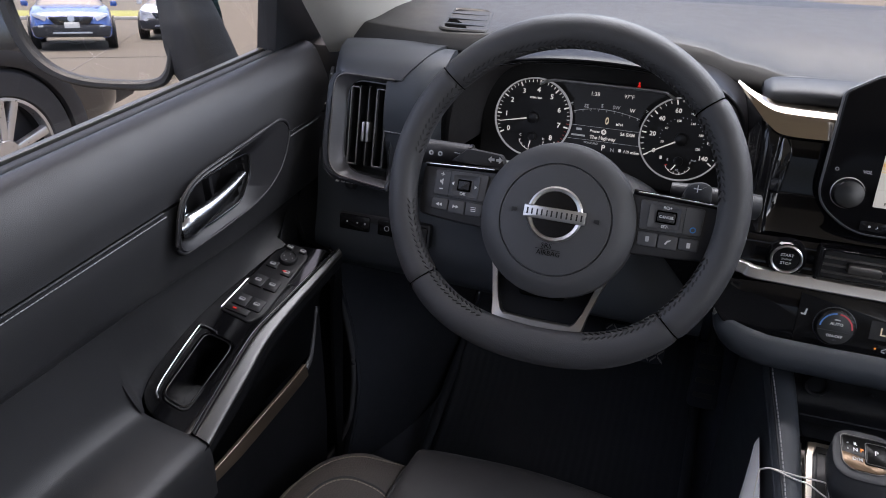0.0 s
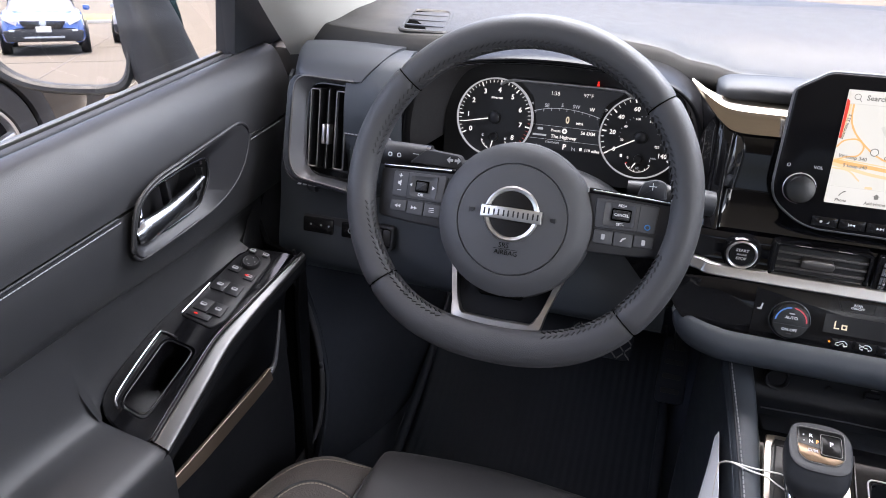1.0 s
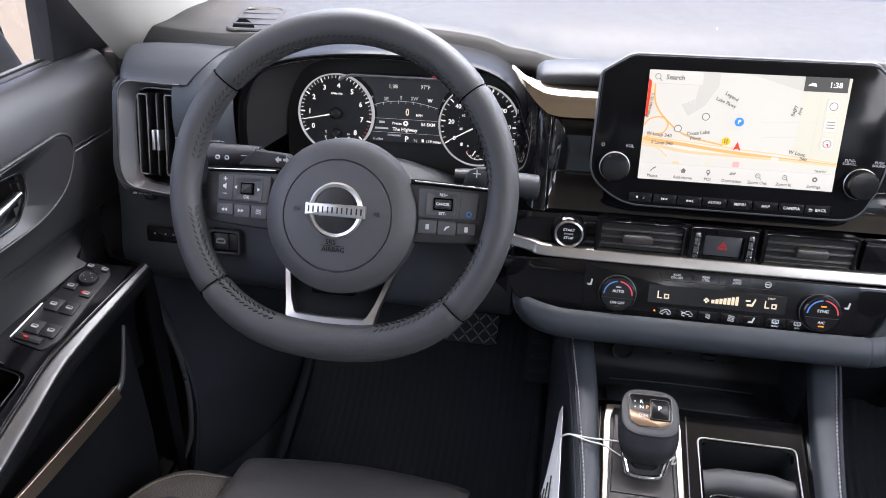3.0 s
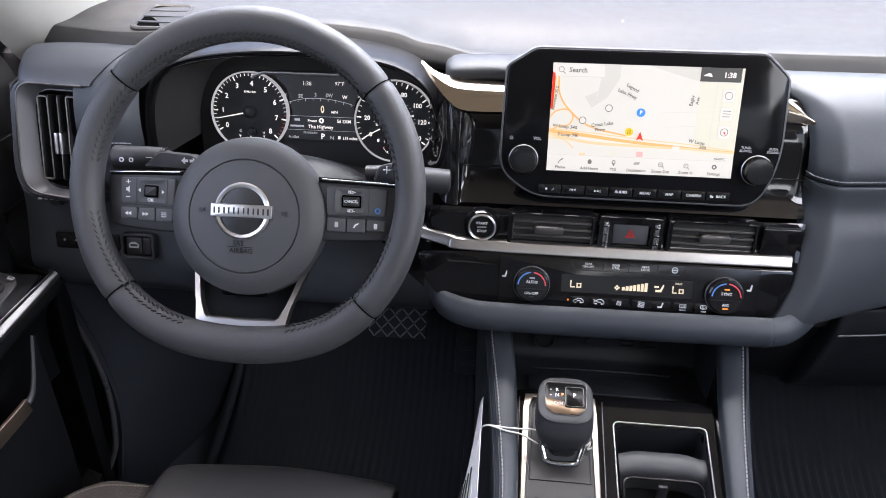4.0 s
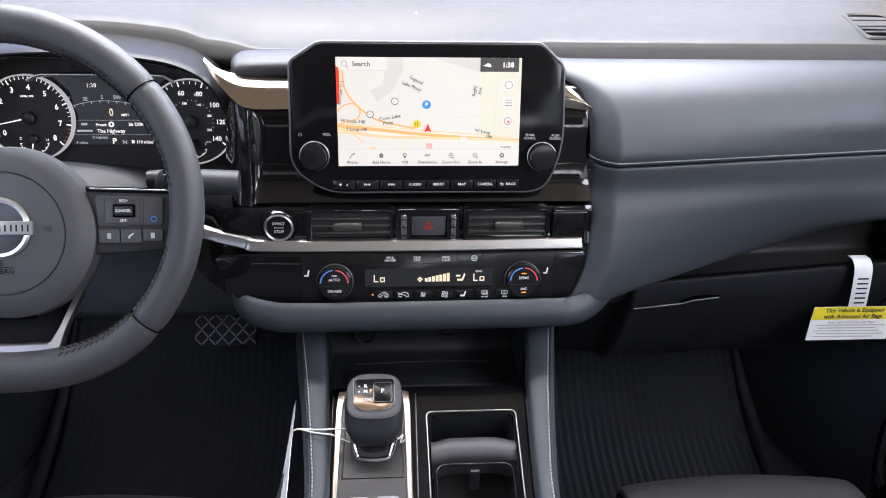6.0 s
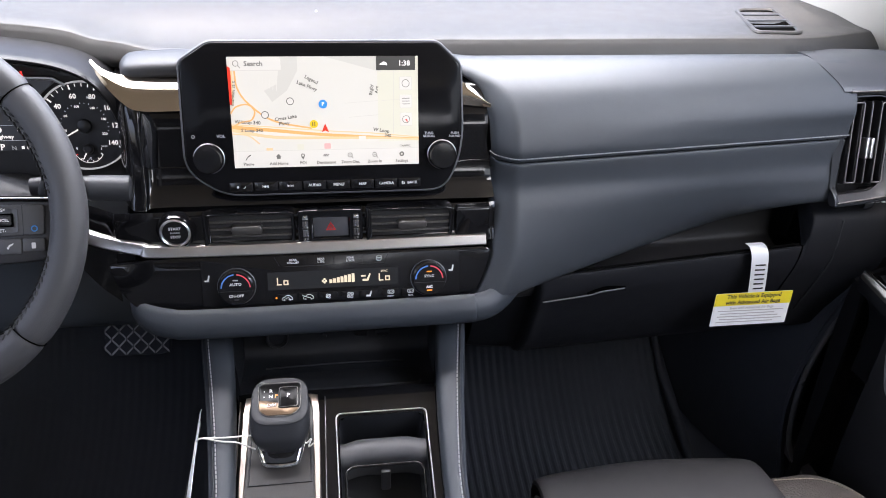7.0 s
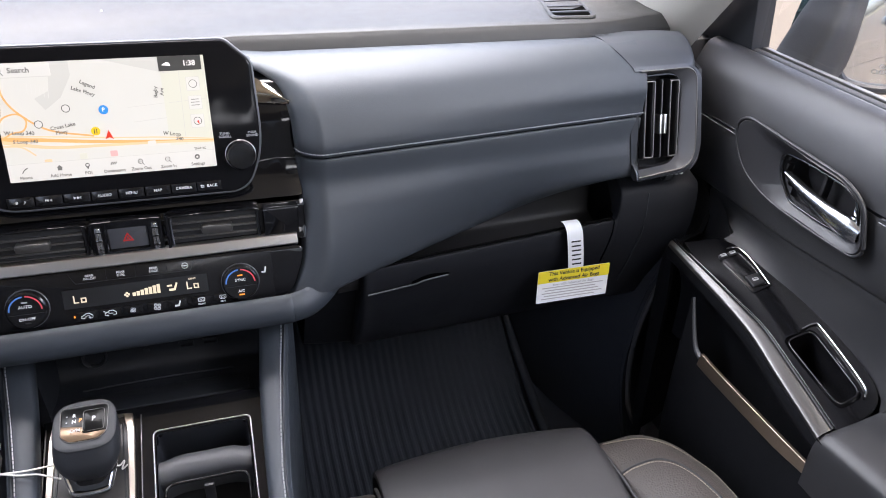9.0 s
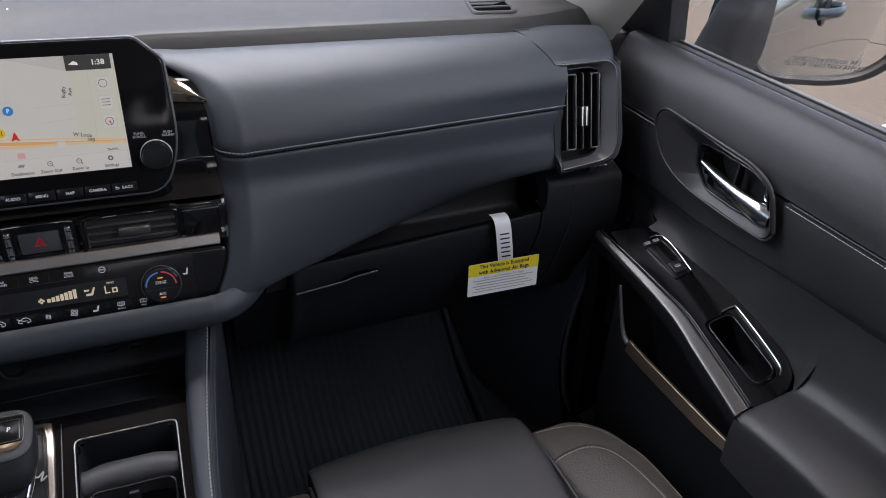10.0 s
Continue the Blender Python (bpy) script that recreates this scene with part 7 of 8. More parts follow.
        part("icon", ringplate(oval(0.128, 0.0005, 0.0030), oval(0.128, 0.0005, 0.0019), m_, 0.0003, n=20, bev=0.0001, w0=0.0041), mat("blue_print", (0.03, 0.22, 0.55), 0.5), sp)


spoke(-1), spoke(1)
# lower spoke: silver U with a dark web
ub = [(-0.0660, -0.062, -0.036), (-0.0580, -0.085, -0.026), (-0.0500, -0.112, -0.012), (-0.0435, -0.132, -0.004), (-0.038, -0.1375, -0.003), (0.0, -0.1385, -0.003), (0.038, -0.1375, -0.003), (0.0435, -0.132, -0.004), (0.0500, -0.112, -0.012), (0.0580, -0.085, -0.026), (0.0660, -0.062, -0.036)]
path = []
for a, b in zip(ub, ub[1:]):
    path += [Vector(a).lerp(Vector(b), i / 5) for i in range(5)]
path.append(Vector(ub[-1]))
bm, loops = bmesh.new(), []
for i, p in enumerate(path):
    t = (path[min(i + 1, len(path) - 1)] - path[max(i - 1, 0)]).normalized()
    o = Vector((t.y, -t.x, 0)).normalized()
    low = max(0.0, min(1.0, (-p.y - 0.118) / 0.018))
    w_ = 0.0033 + 0.0032 * low
    loops.append([bm.verts.new(WM @ (p + o * q + Vector((0, 0, h)))) for q, h in ((-w_, -0.008), (-w_, 0.0), (-w_ * 0.8, 0.0016), (w_ * 0.8, 0.0022), (w_, 0.0005), (w_, -0.008))])
for x, y in zip(loops, loops[1:]):
    for j in range(6):
        bm.faces.new((x[j], x[(j + 1) % 6], y[(j + 1) % 6], y[j]))
bm.faces.new(loops[0]), bm.faces.new(loops[-1][::-1])
bmesh.ops.recalc_face_normals(bm, faces=bm.faces[:])
part("lower_spoke_trim", bm, SPOKESILVER, wheel, "satin silver U-shaped spoke trim")
web = []
for f in range(9):
    k = f / 8
    v = -0.058 - 0.078 * k
    hw = 0.064 - 0.024 * k
    w_ = -0.042 + 0.034 * k
    web.append([WM @ Vector((u * hw, v, w_ - 0.006 * (1 - u * u) - 0.003)) for u in (-1, -0.6, -0.2, 0.2, 0.6, 1)])
part("lower_spoke", loft(web, 0.006), DIMPLASTIC, wheel, "dark web of the lower spoke")
# Slot is drawn as a black block in place of shaded depth.
part("web_slot", prism(rect(-0.024, -0.112, 0.024, -0.092, 0.004), WM @ pose(0, 0, -0.031) @ pose(0, -0.045, 0, -18, 0, 0) @ pose(0, 0.045, 0), 0.004, 0.001, w0=0.003), DEADBLACK, wheel)

# ---- column, stalks ----
col = thing("steering_column", "black steering column shroud behind the wheel", "steering column", (-0.40, 0.80, 0.62))
rows = []
for y, z, rx_, rz_ in ((0.700, 0.688, 0.052, 0.040), (0.735, 0.690, 0.064, 0.042), (0.77, 0.686, 0.090, 0.050), (0.80, 0.684, 0.112, 0.057), (0.86, 0.652, 0.118, 0.056), (0.93, 0.615, 0.12, 0.062)):
    rows.append([(-0.40 + rx_ * math.cos(a), y, z + rz_ * math.sin(a)) for a in [2 * math.pi * i / 24 for i in range(24)]])
part("shroud", loft(rows, 0, n=36, m=20, closed=True), HARD, col)


def stalk(sg, x0, x1, name):
    st = thing(name, "black indicator and light stalk with white symbols" if sg < 0 else "black wiper stalk with grey end cap", "stalk", (-0.40 + sg * 0.06, 0.745, 0.73))
    ax = [(-0.40 + sg * 0.05, 0.755, 0.735), (-0.40 + sg * 0.10, 0.752, 0.742), (x0, 0.748, 0.748), (x1, 0.744 if sg < 0 else 0.765, 0.752 if sg < 0 else 0.7305)]
    return st, ax


st, ax = stalk(-1, -0.52, -0.578, "light_stalk")
part("arm", sweep(curve(ax[:3], 16), lambda f: oval(0, 0, 0.009 + 0.003 * f, 0.009 + 0.004 * f, 16)), BUTTON, st)
part("twist_end", sweep([(-0.516, 0.7475, 0.7485), (-0.535, 0.7465, 0.749), (-0.560, 0.745, 0.7495), (-0.575, 0.744, 0.750), (-0.579, 0.744, 0.750)], lambda f: oval(0, 0, 0.0135 - (0.004 if f > 0.99 else 0), 0.0150 - (0.004 if f > 0.99 else 0), 20)), BUTTON, st)
SKM = fm((-0.53, 0.7325, 0.7545), (1, 0.03, 0), (0, 0.35, 1))
for u in (-0.031, -0.020):
    part("icon", ringplate(oval(u, 0, 0.0026), oval(u, 0, 0.0017), SKM, 0.0004, n=16, bev=0.0001, w0=0.002), WHITEPRINT, st)
part("icon", bar(SKM, -0.003, 0.003, 0.004, 0.0036, 0.0018, 0.0004), WHITEPRINT, st)
for sg_ in (-1, 1):
    c = 0.046 + sg_ * 0.0045
    part("icon", prism([(c + sg_ * 0.004, 0.001), (c, 0.005), (c, 0.0025), (c - sg_ * 0.0035, 0.0025), (c - sg_ * 0.0035, -0.0005), (c, -0.0005), (c, -0.003)], SKM, 0.0004, w0=0.0015), WHITEPRINT, st)
part("cover", prism(rounded([(-0.008, -0.008), (0.060, -0.010), (0.052, 0.007), (0.012, 0.010)], 0.004), SKM, 0.016, 0.002, w0=0.0008), BUTTON, st)
part("ring", sweep([(-0.520, 0.7472, 0.7486), (-0.5165, 0.7474, 0.7485)], oval(0, 0, 0.0142, 0.0157, 20)), BLACKGLOSS, st)
st, ax = stalk(1, -0.245, -0.197, "wiper_stalk")
part("arm", sweep(curve([(-0.290, 0.757, 0.739), (-0.275, 0.7575, 0.739), (-0.255, 0.7585, 0.737), (-0.235, 0.760, 0.735)], 14), lambda f: oval(0, 0, 0.009 + 0.003 * f, 0.010 + 0.003 * f, 16)), BUTTON, st)
part("end_cap", sweep([(-0.236, 0.760, 0.7348), (-0.215, 0.7635, 0.7325), (-0.202, 0.765, 0.731), (-0.1985, 0.7655, 0.7306), (-0.1965, 0.7658, 0.7304)], lambda f: oval(0, 0, 0.0135 - (0.0045 if f > 0.99 else 0), 0.0138 - (0.0045 if f > 0.99 else 0), 20)), SOFT, st, "grey round end cap")
SK2 = fm((-0.2630, 0.735, 0.7520), (1, 0.02, 0), (0, 0.4, 1))
part("cover", prism(rounded([(-0.0160, -0.012), (0.0165, -0.012), (0.0145, 0.008), (0.004, 0.011), (-0.010, 0.007)], 0.006), SK2, 0.02, 0.003, w0=-0.002), HARD, st)
part("icon", bar(SK2, -0.004, 0.0026, 0.004, 0.0034, -0.0015, 0.0004), WHITEPRINT, st)
part("icon", bar(SK2, -0.0004, -0.001, 0.0004, 0.007, -0.0014, 0.0004), WHITEPRINT, st)

# ---- centre console ----
con = thing("centre_console", "centre console with leather side pads, gloss black top and silver rails", "console", (CX, 0.45, 0.02))


CP = fm((CX, 0.66, 0.478), (1, 0, 0), (0, 1, 0.32))


def cp(x, y):
    return Vector((x - CX, (y - 0.66) * 1.05))


def leg(sg):
    """Padded edge that runs from under the climate panel down along the console."""
    rows = []
    for y, z, o, i in ((0.86, 0.572, 0.170, 0.138), (0.80, 0.553, 0.165, 0.131), (0.744, 0.534, 0.158, 0.123), (0.68, 0.510, 0.148, 0.116), (0.607, 0.484, 0.139, 0.112), (0.55, 0.466, 0.135, 0.111), (0.40, 0.440, 0.134, 0.112), (0.10, 0.430, 0.134, 0.112)):
        rows.append([(CX + sg * x, y, z + dz) for x, dz in ((i - 0.001, -0.016), (i, -0.008), (i + 0.004, -0.002), ((i + o) / 2, 0.0015), (o - 0.006, 0.0), (o - 0.001, -0.006), (o + 0.001, -0.02), (o + 0.004, -0.12), (o + 0.004, -0.44))])
    part("side_pad", loft(rows, 0.0, n=34, m=34), DIMPAD, con, "grey leather side pad")
    wall_ = [[(CX + sg * (i + 0.001), y, z - 0.010), (CX + sg * (i - 0.0015), y, z - 0.03), (CX + sg * (i - 0.003), y, z - 0.075)] for y, z, i in ((0.74, 0.533, 0.123), (0.68, 0.510, 0.116), (0.607, 0.484, 0.112), (0.55, 0.466, 0.111), (0.40, 0.440, 0.112), (0.10, 0.430, 0.112))]
    part("inner_trim", loft(wall_, 0.003, n=8, m=20), PIANO, con, "gloss black inner trim")
    line = curve([(CX + sg * (o - 0.0085), y, z + 0.0026) for y, z, o in ((0.80, 0.5525, 0.165), (0.744, 0.5335, 0.158), (0.68, 0.5095, 0.148), (0.607, 0.4835, 0.139), (0.55, 0.4655, 0.135), (0.40, 0.4395, 0.134))], 60)
    part("seam", sweep([p + Vector((sg * 0.003, 0, -0.0012)) for p in line], 0.0011), HARD, con)
    tagged(part("stitching", stitches(line, 0.0050, 0.0036, 0.0008), THREAD, con, "pale grey thread"), kind="stuff")


leg(-1), leg(1)
# storage bay at the front
bay = []
for y, z in ((0.70, 0.476), (0.735, 0.458), (0.78, 0.441), (0.815, 0.438), (0.833, 0.446), (0.841, 0.48), (0.848, 0.60)):
    bay.append([(CX + x, y, z) for x in (-0.128, -0.06, 0.0, 0.06, 0.128)])
part("bay", loft(bay, 0.004, n=8, m=30), HARD, con, "dark storage bay")
for sg in (-1, 1):
    part("bay_wall", loft([[(CX + sg * 0.124, y, z) for y, z in ((0.70, 0.43), (0.80, 0.42), (0.86, 0.42))], [(CX + sg * 0.130, y, z) for y, z in ((0.70, 0.505), (0.80, 0.545), (0.86, 0.58))]], 0.004, n=6, m=4), HARD, con)
part("bay_lip", sweep(curve([(CX - 0.095, 0.803, 0.4405), (CX, 0.805, 0.4415), (CX + 0.088, 0.803, 0.4415)], 20), 0.0014), SOFT, con)
part("bay_mat", prism(rect(-0.100, -0.025, 0.105, 0.025, 0.01), fm((CX, 0.76, 0.449), (1, 0, 0), (0, 1, -0.30)), 0.003, 0.001, w0=0.004), HARD, con)
PM = fm((CX, 0.836, 0.472), (1, 0, 0), (0, 0.15, 1))
part("power_socket", lathe([(0.0, 0.0), (0.011, 0.0), (0.012, 0.004), (0.014, 0.005), (0.0155, 0.003), (0.0155, -0.002)], PM @ pose(-0.080, -0.004, 0.002), 28), SOFT, con, "capped round power socket")
part("button", lathe([(0.004, 0), (0.0035, 0.003), (0, 0.0035)], PM @ pose(-0.018, -0.006, 0.001), 14), SOFT, con)
for u in (0.032, 0.062):
    p_ = part("usb_port", ringplate(rect(u - 0.0095, -0.010, u + 0.0095, 0.000, 0.001), rect(u - 0.0075, -0.0075, u + 0.0075, -0.003), PM, 0.004, n=32, bev=0.0004, w0=0.004), SOFT, con)
    part("icon", bar(PM, u - 0.004, 0.004, u + 0.004, 0.0048, 0.0035, 0.0003), GREYPRINT, p_)

# console top: gloss black plate, shifter deck, cup holder
deck_out = [cp(x, y) for x, y in ((-0.107, 0.702), (0.125, 0.700), (0.121, 0.30), (-0.105, 0.30))]
cup_in = rounded([cp(x, y) for x, y in ((0.0075, 0.664), (0.1065, 0.664), (0.1035, 0.455), (0.0105, 0.455))], 0.006)
part("top_plate", ringplate(deck_out, cup_in, CP, 0.010, n=120, bev=0.0015, w0=0.0), PIANO, con, "gloss black top plate")
deck = rounded([cp(x, y) for x, y in ((-0.0995, 0.694), (-0.0145, 0.694), (-0.0105, 0.40), (-0.1015, 0.40))], 0.006)
deck_i = rounded([cp(x, y) for x, y in ((-0.0925, 0.6895), (-0.0215, 0.6895), (-0.0178, 0.406), (-0.0945, 0.406))], 0.004)
part("silver_rail", ringplate(deck, deck_i, CP, 0.006, n=120, bev=0.0018, w0=0.0055), RAIL, con, "satin silver rails round the shifter deck")
part("shifter_deck", prism(deck_i, CP, 0.004, w0=0.0035), mat("grained_shifter_deck", (0.030, 0.029, 0.028), 0.36, grain=0.14, scale=1900), con, "fine-grained black deck")
seam_ = [CP @ Vector((*cp(x, y), 0.0038)) for x, y in ((-0.088, 0.682), (-0.026, 0.682), (-0.023, 0.592), (-0.090, 0.592))]
part("deck_groove", sweep(seam_, 0.0008, closed=True), HARD, con)
for u in (-0.104, -0.0075):
    part("edge_line", sweep([CP @ Vector((*cp(u, y), 0.0018)) for y in (0.69, 0.55, 0.40)], 0.0008), STRIP, con)
part("drive_mode_switch", prism(rounded([cp(x, y) for x, y in ((-0.086, 0.572), (-0.060, 0.572), (-0.060, 0.550), (-0.087, 0.550))], 0.004), CP, 0.004, 0.0015, w0=0.0068), BLACKGLOSS, con)
part("park_brake_switch", prism(rounded([cp(x, y) for x, y in ((-0.052, 0.572), (-0.028, 0.572), (-0.027, 0.552), (-0.052, 0.552))], 0.004), CP, 0.004, 0.0015, w0=0.0062), DARKSATIN, con)
holder = thing("cup_holder", "black twin cup holder with a bright edge and a grey divider", "cup holder", (0.057, 0.58, 0.39))
well = prism(cup_in, CP, 0.085, w0=0.001, taper=0.94)
bmesh.ops.delete(well, geom=[max(well.faces, key=lambda f: f.calc_center_median().z)], context="FACES")
bmesh.ops.reverse_faces(well, faces=well.faces)
part("well", well, HARD, holder)
lipp = rounded([cp(x, y) for x, y in ((0.0045, 0.6675), (0.1095, 0.6675), (0.1065, 0.450), (0.0075, 0.450))], 0.007)
part("bright_edge", sweep([CP @ Vector((p.x, p.y, 0.001)) for p in lipp], 0.0010, closed=True), SPOKESILVER, holder, "thin chrome edge")
dv = []
for y, z in ((0.640, -0.030), (0.638, -0.014), (0.632, -0.006), (0.622, -0.004), (0.614, -0.008), (0.611, -0.018), (0.611, -0.05)):
    dv.append([CP @ Vector((*cp(x, y + 0.004 * (1 if 0.02 < x < 0.095 else 0)), z)) for x in (0.008, 0.014, 0.03, 0.057, 0.084, 0.099, 0.106)])
part("divider", loft(dv, 0.003, n=14, m=16), HUBSKIN, holder, "matt grey divider")
part("rear_rim", sweep([CP @ Vector((p.x, p.y, -0.010)) for p in rounded([cp(x, y) for x, y in ((0.0135, 0.6095), (0.101, 0.6095), (0.099, 0.47), (0.0155, 0.47))], 0.012, 5)], 0.0016, closed=True), BLACKGLOSS, holder)
part("holder_finger", box(CP @ Vector((*cp(0.058, 0.600), -0.028)), (0.011, 0.006, 0.030), 0.002), BUTTON, holder)
part("rear_box", box((CX, 0.16, 0.24), (0.266, 0.40, 0.46), 0.03, 4), PAD, con, "padded armrest box")

# ---- gear selector ----
sel = thing("gear_selector", "black gear selector with gloss top, lit letters and chrome boot trim", "gear selector", (-0.055, 0.62, 0.466))


def ksec(c, hw, hd, tilt, n=32, e=3.2):
    out = []
    for i in range(n):
        a = 2 * math.pi * i / n
        x = hw * math.copysign(abs(math.cos(a)) ** (2 / e), math.cos(a))
        y = hd * math.copysign(abs(math.sin(a)) ** (2 / e), math.sin(a))
        out.append(Vector(c) + Vector((x, y * math.cos(radians(tilt)), y * math.sin(radians(tilt)))))
    return out


KT = 14
rows = [ksec((-0.0555, 0.634, 0.478), 0.0195, 0.0160, 4), ksec((-0.0555, 0.635, 0.484), 0.0235, 0.0205, 6), ksec((-0.055, 0.637, 0.494), 0.0288, 0.0262, 8), ksec((-0.055, 0.640, 0.506), 0.0322, 0.0296, 11), ksec((-0.0547, 0.644, 0.517), 0.0318, 0.0302, KT), ksec((-0.0545, 0.6465, 0.5245), 0.0300, 0.0288, KT), ksec((-0.0545, 0.6475, 0.5275), 0.0280, 0.0270, KT), ksec((-0.0545, 0.6475, 0.528), 0.001, 0.001, KT)]
part("knob", loft(rows, 0, n=0, m=30, closed=True), SOFT, sel, "soft black knob")
TM = fm((-0.0545, 0.6475, 0.5282), (1, 0, 0), (0, math.cos(radians(KT)), math.sin(radians(KT))))
plate_ = part("top_plate", prism(rounded([(-0.0225, 0.0205), (0.0225, 0.0205), (0.0215, -0.0125), (0.013, -0.0200), (-0.013, -0.0200), (-0.0215, -0.0125)], 0.006), TM, 0.003, 0.001, w0=0.0006), KNOBGLOSS, sel, "gloss black top plate")
# The headliner's warm reflection, laid on the plate as a brown piece.
part("plate_reflection", prism(rounded([(-0.0222, 0.0000), (-0.0010, -0.0040), (-0.0010, -0.0115), (0.0215, -0.0115), (0.0213, -0.0125), (0.013, -0.0196), (-0.013, -0.0196), (-0.0213, -0.0125)], 0.002), TM, 0.002, 0.0004, w0=0.0010), KNOBREFLECT, plate_, "headliner's brown reflection painted on the lower plate")
part("park_button", prism(rect(0.000, -0.010, 0.019, 0.014, 0.003), TM, 0.003, 0.001, w0=0.0022), KNOBGLOSS, sel, "square park button")
letters("P", TM, 0.0095, 0.003, 0.0052, WHITEPRINT, plate_, 0, 0.0030)
letters("R", TM, -0.0095, 0.0105, 0.0040, WHITEPRINT, plate_, 0, 0.0014), letters("N", TM, -0.0095, 0.0035, 0.0040, WHITEPRINT, plate_, 0, 0.0014)
letters("P", TM, -0.0035, 0.0040, 0.0042, L_ORANGE, plate_, 0, 0.0014), letters("D/M", TM, -0.0080, -0.0075, 0.0038, GREYPRINT, plate_, 0, 0.0017)
for v in (0.0105, 0.0035):
    part("dot", prism(oval(-0.0165, v, 0.0009, n=8), TM, 0.0003, w0=0.0014), GREYPRINT, plate_)
part("plate_edge", sweep([TM @ Vector((p.x, p.y, 0.0008)) for p in rounded([(-0.0232, 0.0212), (0.0232, 0.0212), (0.0222, -0.0130), (0.0134, -0.0207), (-0.0134, -0.0207), (-0.0222, -0.0130)], 0.006)], 0.0004, closed=True), STRIP, sel)
part("button_edge", sweep([TM @ Vector((p.x, p.y, 0.0022)) for p in rect(-0.0005, -0.0105, 0.0195, 0.0145, 0.003)], 0.0004, closed=True), STRIP, sel)
# chrome U at the foot, with a dark skirt
sk = [ksec((-0.0555, 0.633, 0.481), 0.0205, 0.016, 8), ksec((-0.0555, 0.628, 0.472), 0.0195, 0.016, 12), ksec((-0.0555, 0.624, 0.464), 0.018, 0.017, 15)]
part("skirt", loft(sk, 0, m=8, closed=True), BLACKGLOSS, sel)
uu = [(-0.0825, 0.634, 0.494), (-0.0800, 0.626, 0.487), (-0.0755, 0.615, 0.4745), (-0.0715, 0.610, 0.4695), (-0.0555, 0.6085, 0.4685), (-0.0395, 0.610, 0.4695), (-0.0355, 0.615, 0.4745), (-0.0310, 0.626, 0.487), (-0.0285, 0.634, 0.494)]
part("chrome_boot", sweep(curve(uu, 40), oval(0, 0, 0.0022, 0.0028, 8), up=(0, 0.5, 1)), CHROME, sel, "chrome U-shaped boot trim")
part("boot_face", loft([[(-0.0795, 0.630, 0.489), (-0.0555, 0.627, 0.488), (-0.0315, 0.630, 0.489)], [(-0.0730, 0.613, 0.471), (-0.0555, 0.611, 0.469), (-0.0380, 0.613, 0.471)]], 0.004, n=8, m=6), HARD, sel)

# paper tag on a string, hung from the selector
tag = thing("paper_tag", "white paper tag hung on a string from the gear selector", "paper tag", (-0.165, 0.63, 0.34))
top_ = curve([(-0.1475, 0.684, 0.488), (-0.1465, 0.62, 0.479), (-0.1455, 0.56, 0.466), (-0.1455, 0.50, 0.455)], 8)
low_ = curve([(-0.1500, 0.680, 0.470), (-0.1620, 0.62, 0.42), (-0.1800, 0.56, 0.36), (-0.1950, 0.50, 0.31)], 8)
part("paper", loft([top_, [(a + b) / 2 + Vector((-0.002, 0, 0)) for a, b in zip(top_, low_)], low_], 0.0006, m=6), PAPER, tag)
for k in range(5):
    f = 0.25 + 0.15 * k
    a, b = top_[3].lerp(low_[3], f), top_[6].lerp(low_[6], f)
    part("print", sweep([a + Vector((-0.003, 0, 0)), b + Vector((-0.003, 0, 0))], 0.0008), BLACKINK, tag)
for zz in (0.0, 0.010):
    s1 = [(-0.1470, 0.636, 0.486), (-0.1380, 0.630, 0.4965), (-0.118, 0.628 - zz * 0.5, 0.4970), (-0.102, 0.628 - zz * 0.6, 0.4970 - zz * 0.2), (-0.090, 0.629 - zz * 0.8, 0.4965 - zz * 0.8), (-0.0820, 0.630 - zz * 1.0, 0.4945 - zz)]
    part("string", sweep(curve(s1, 30), 0.0009), STRING, tag)
part("string", sweep(curve([(-0.1470, 0.636, 0.486), (-0.1485, 0.625, 0.475), (-0.1500, 0.60, 0.462), (-0.1530, 0.57, 0.448), (-0.158, 0.53, 0.43)], 14), 0.0009), STRING, tag)
part("string_knot", sweep(curve([(-0.033, 0.628, 0.482), (-0.028, 0.629, 0.4785), (-0.023, 0.632, 0.4815), (-0.026, 0.626, 0.4755), (-0.020, 0.627, 0.4795)], 18), 0.0009), STRING, tag)

# ---- airbag notice on the glovebox ----
note = thing("airbag_notice", "yellow and white airbag notice tag hanging from the glovebox", "notice tag", (0.575, 0.79, 0.48))
NM = fm((0.5700, 0.7775, 0.514), (0.9985, 0.0, -0.01), (0.0, 0.10, 1))
st_ = [[(0.5500 + dx, y, z) for dx in (0, 0.012, 0.024)] for y, z, dx0 in ((0.800, 0.607, 0), (0.789, 0.608, 0), (0.781, 0.600, 0), (0.779, 0.58, 0), (0.779, 0.555, 0), (0.7800, 0.537, 0))]
st_ = [[(x + 0.014 * (0.607 - z) / 0.08, y, z) for x, y, z in r] for r in st_]
part("strap", loft(st_, 0.0005, n=5, m=16), PAPER, note, "white strap with small print")
for i in range(6):
    z = 0.585 - 0.0075 * i
    part("print", box((0.5625 + 0.014 * (0.607 - z) / 0.08, 0.7782, z), (0.014, 0.0006, 0.0020), 0), BLACKINK, note)
card = part("card", prism(rounded([(-0.054, 0.0255), (0.058, 0.0265), (0.058, -0.0245), (-0.054, -0.0255)], 0.002), NM, 0.0006, w0=0.0), PAPER, note, "white card with yellow head")
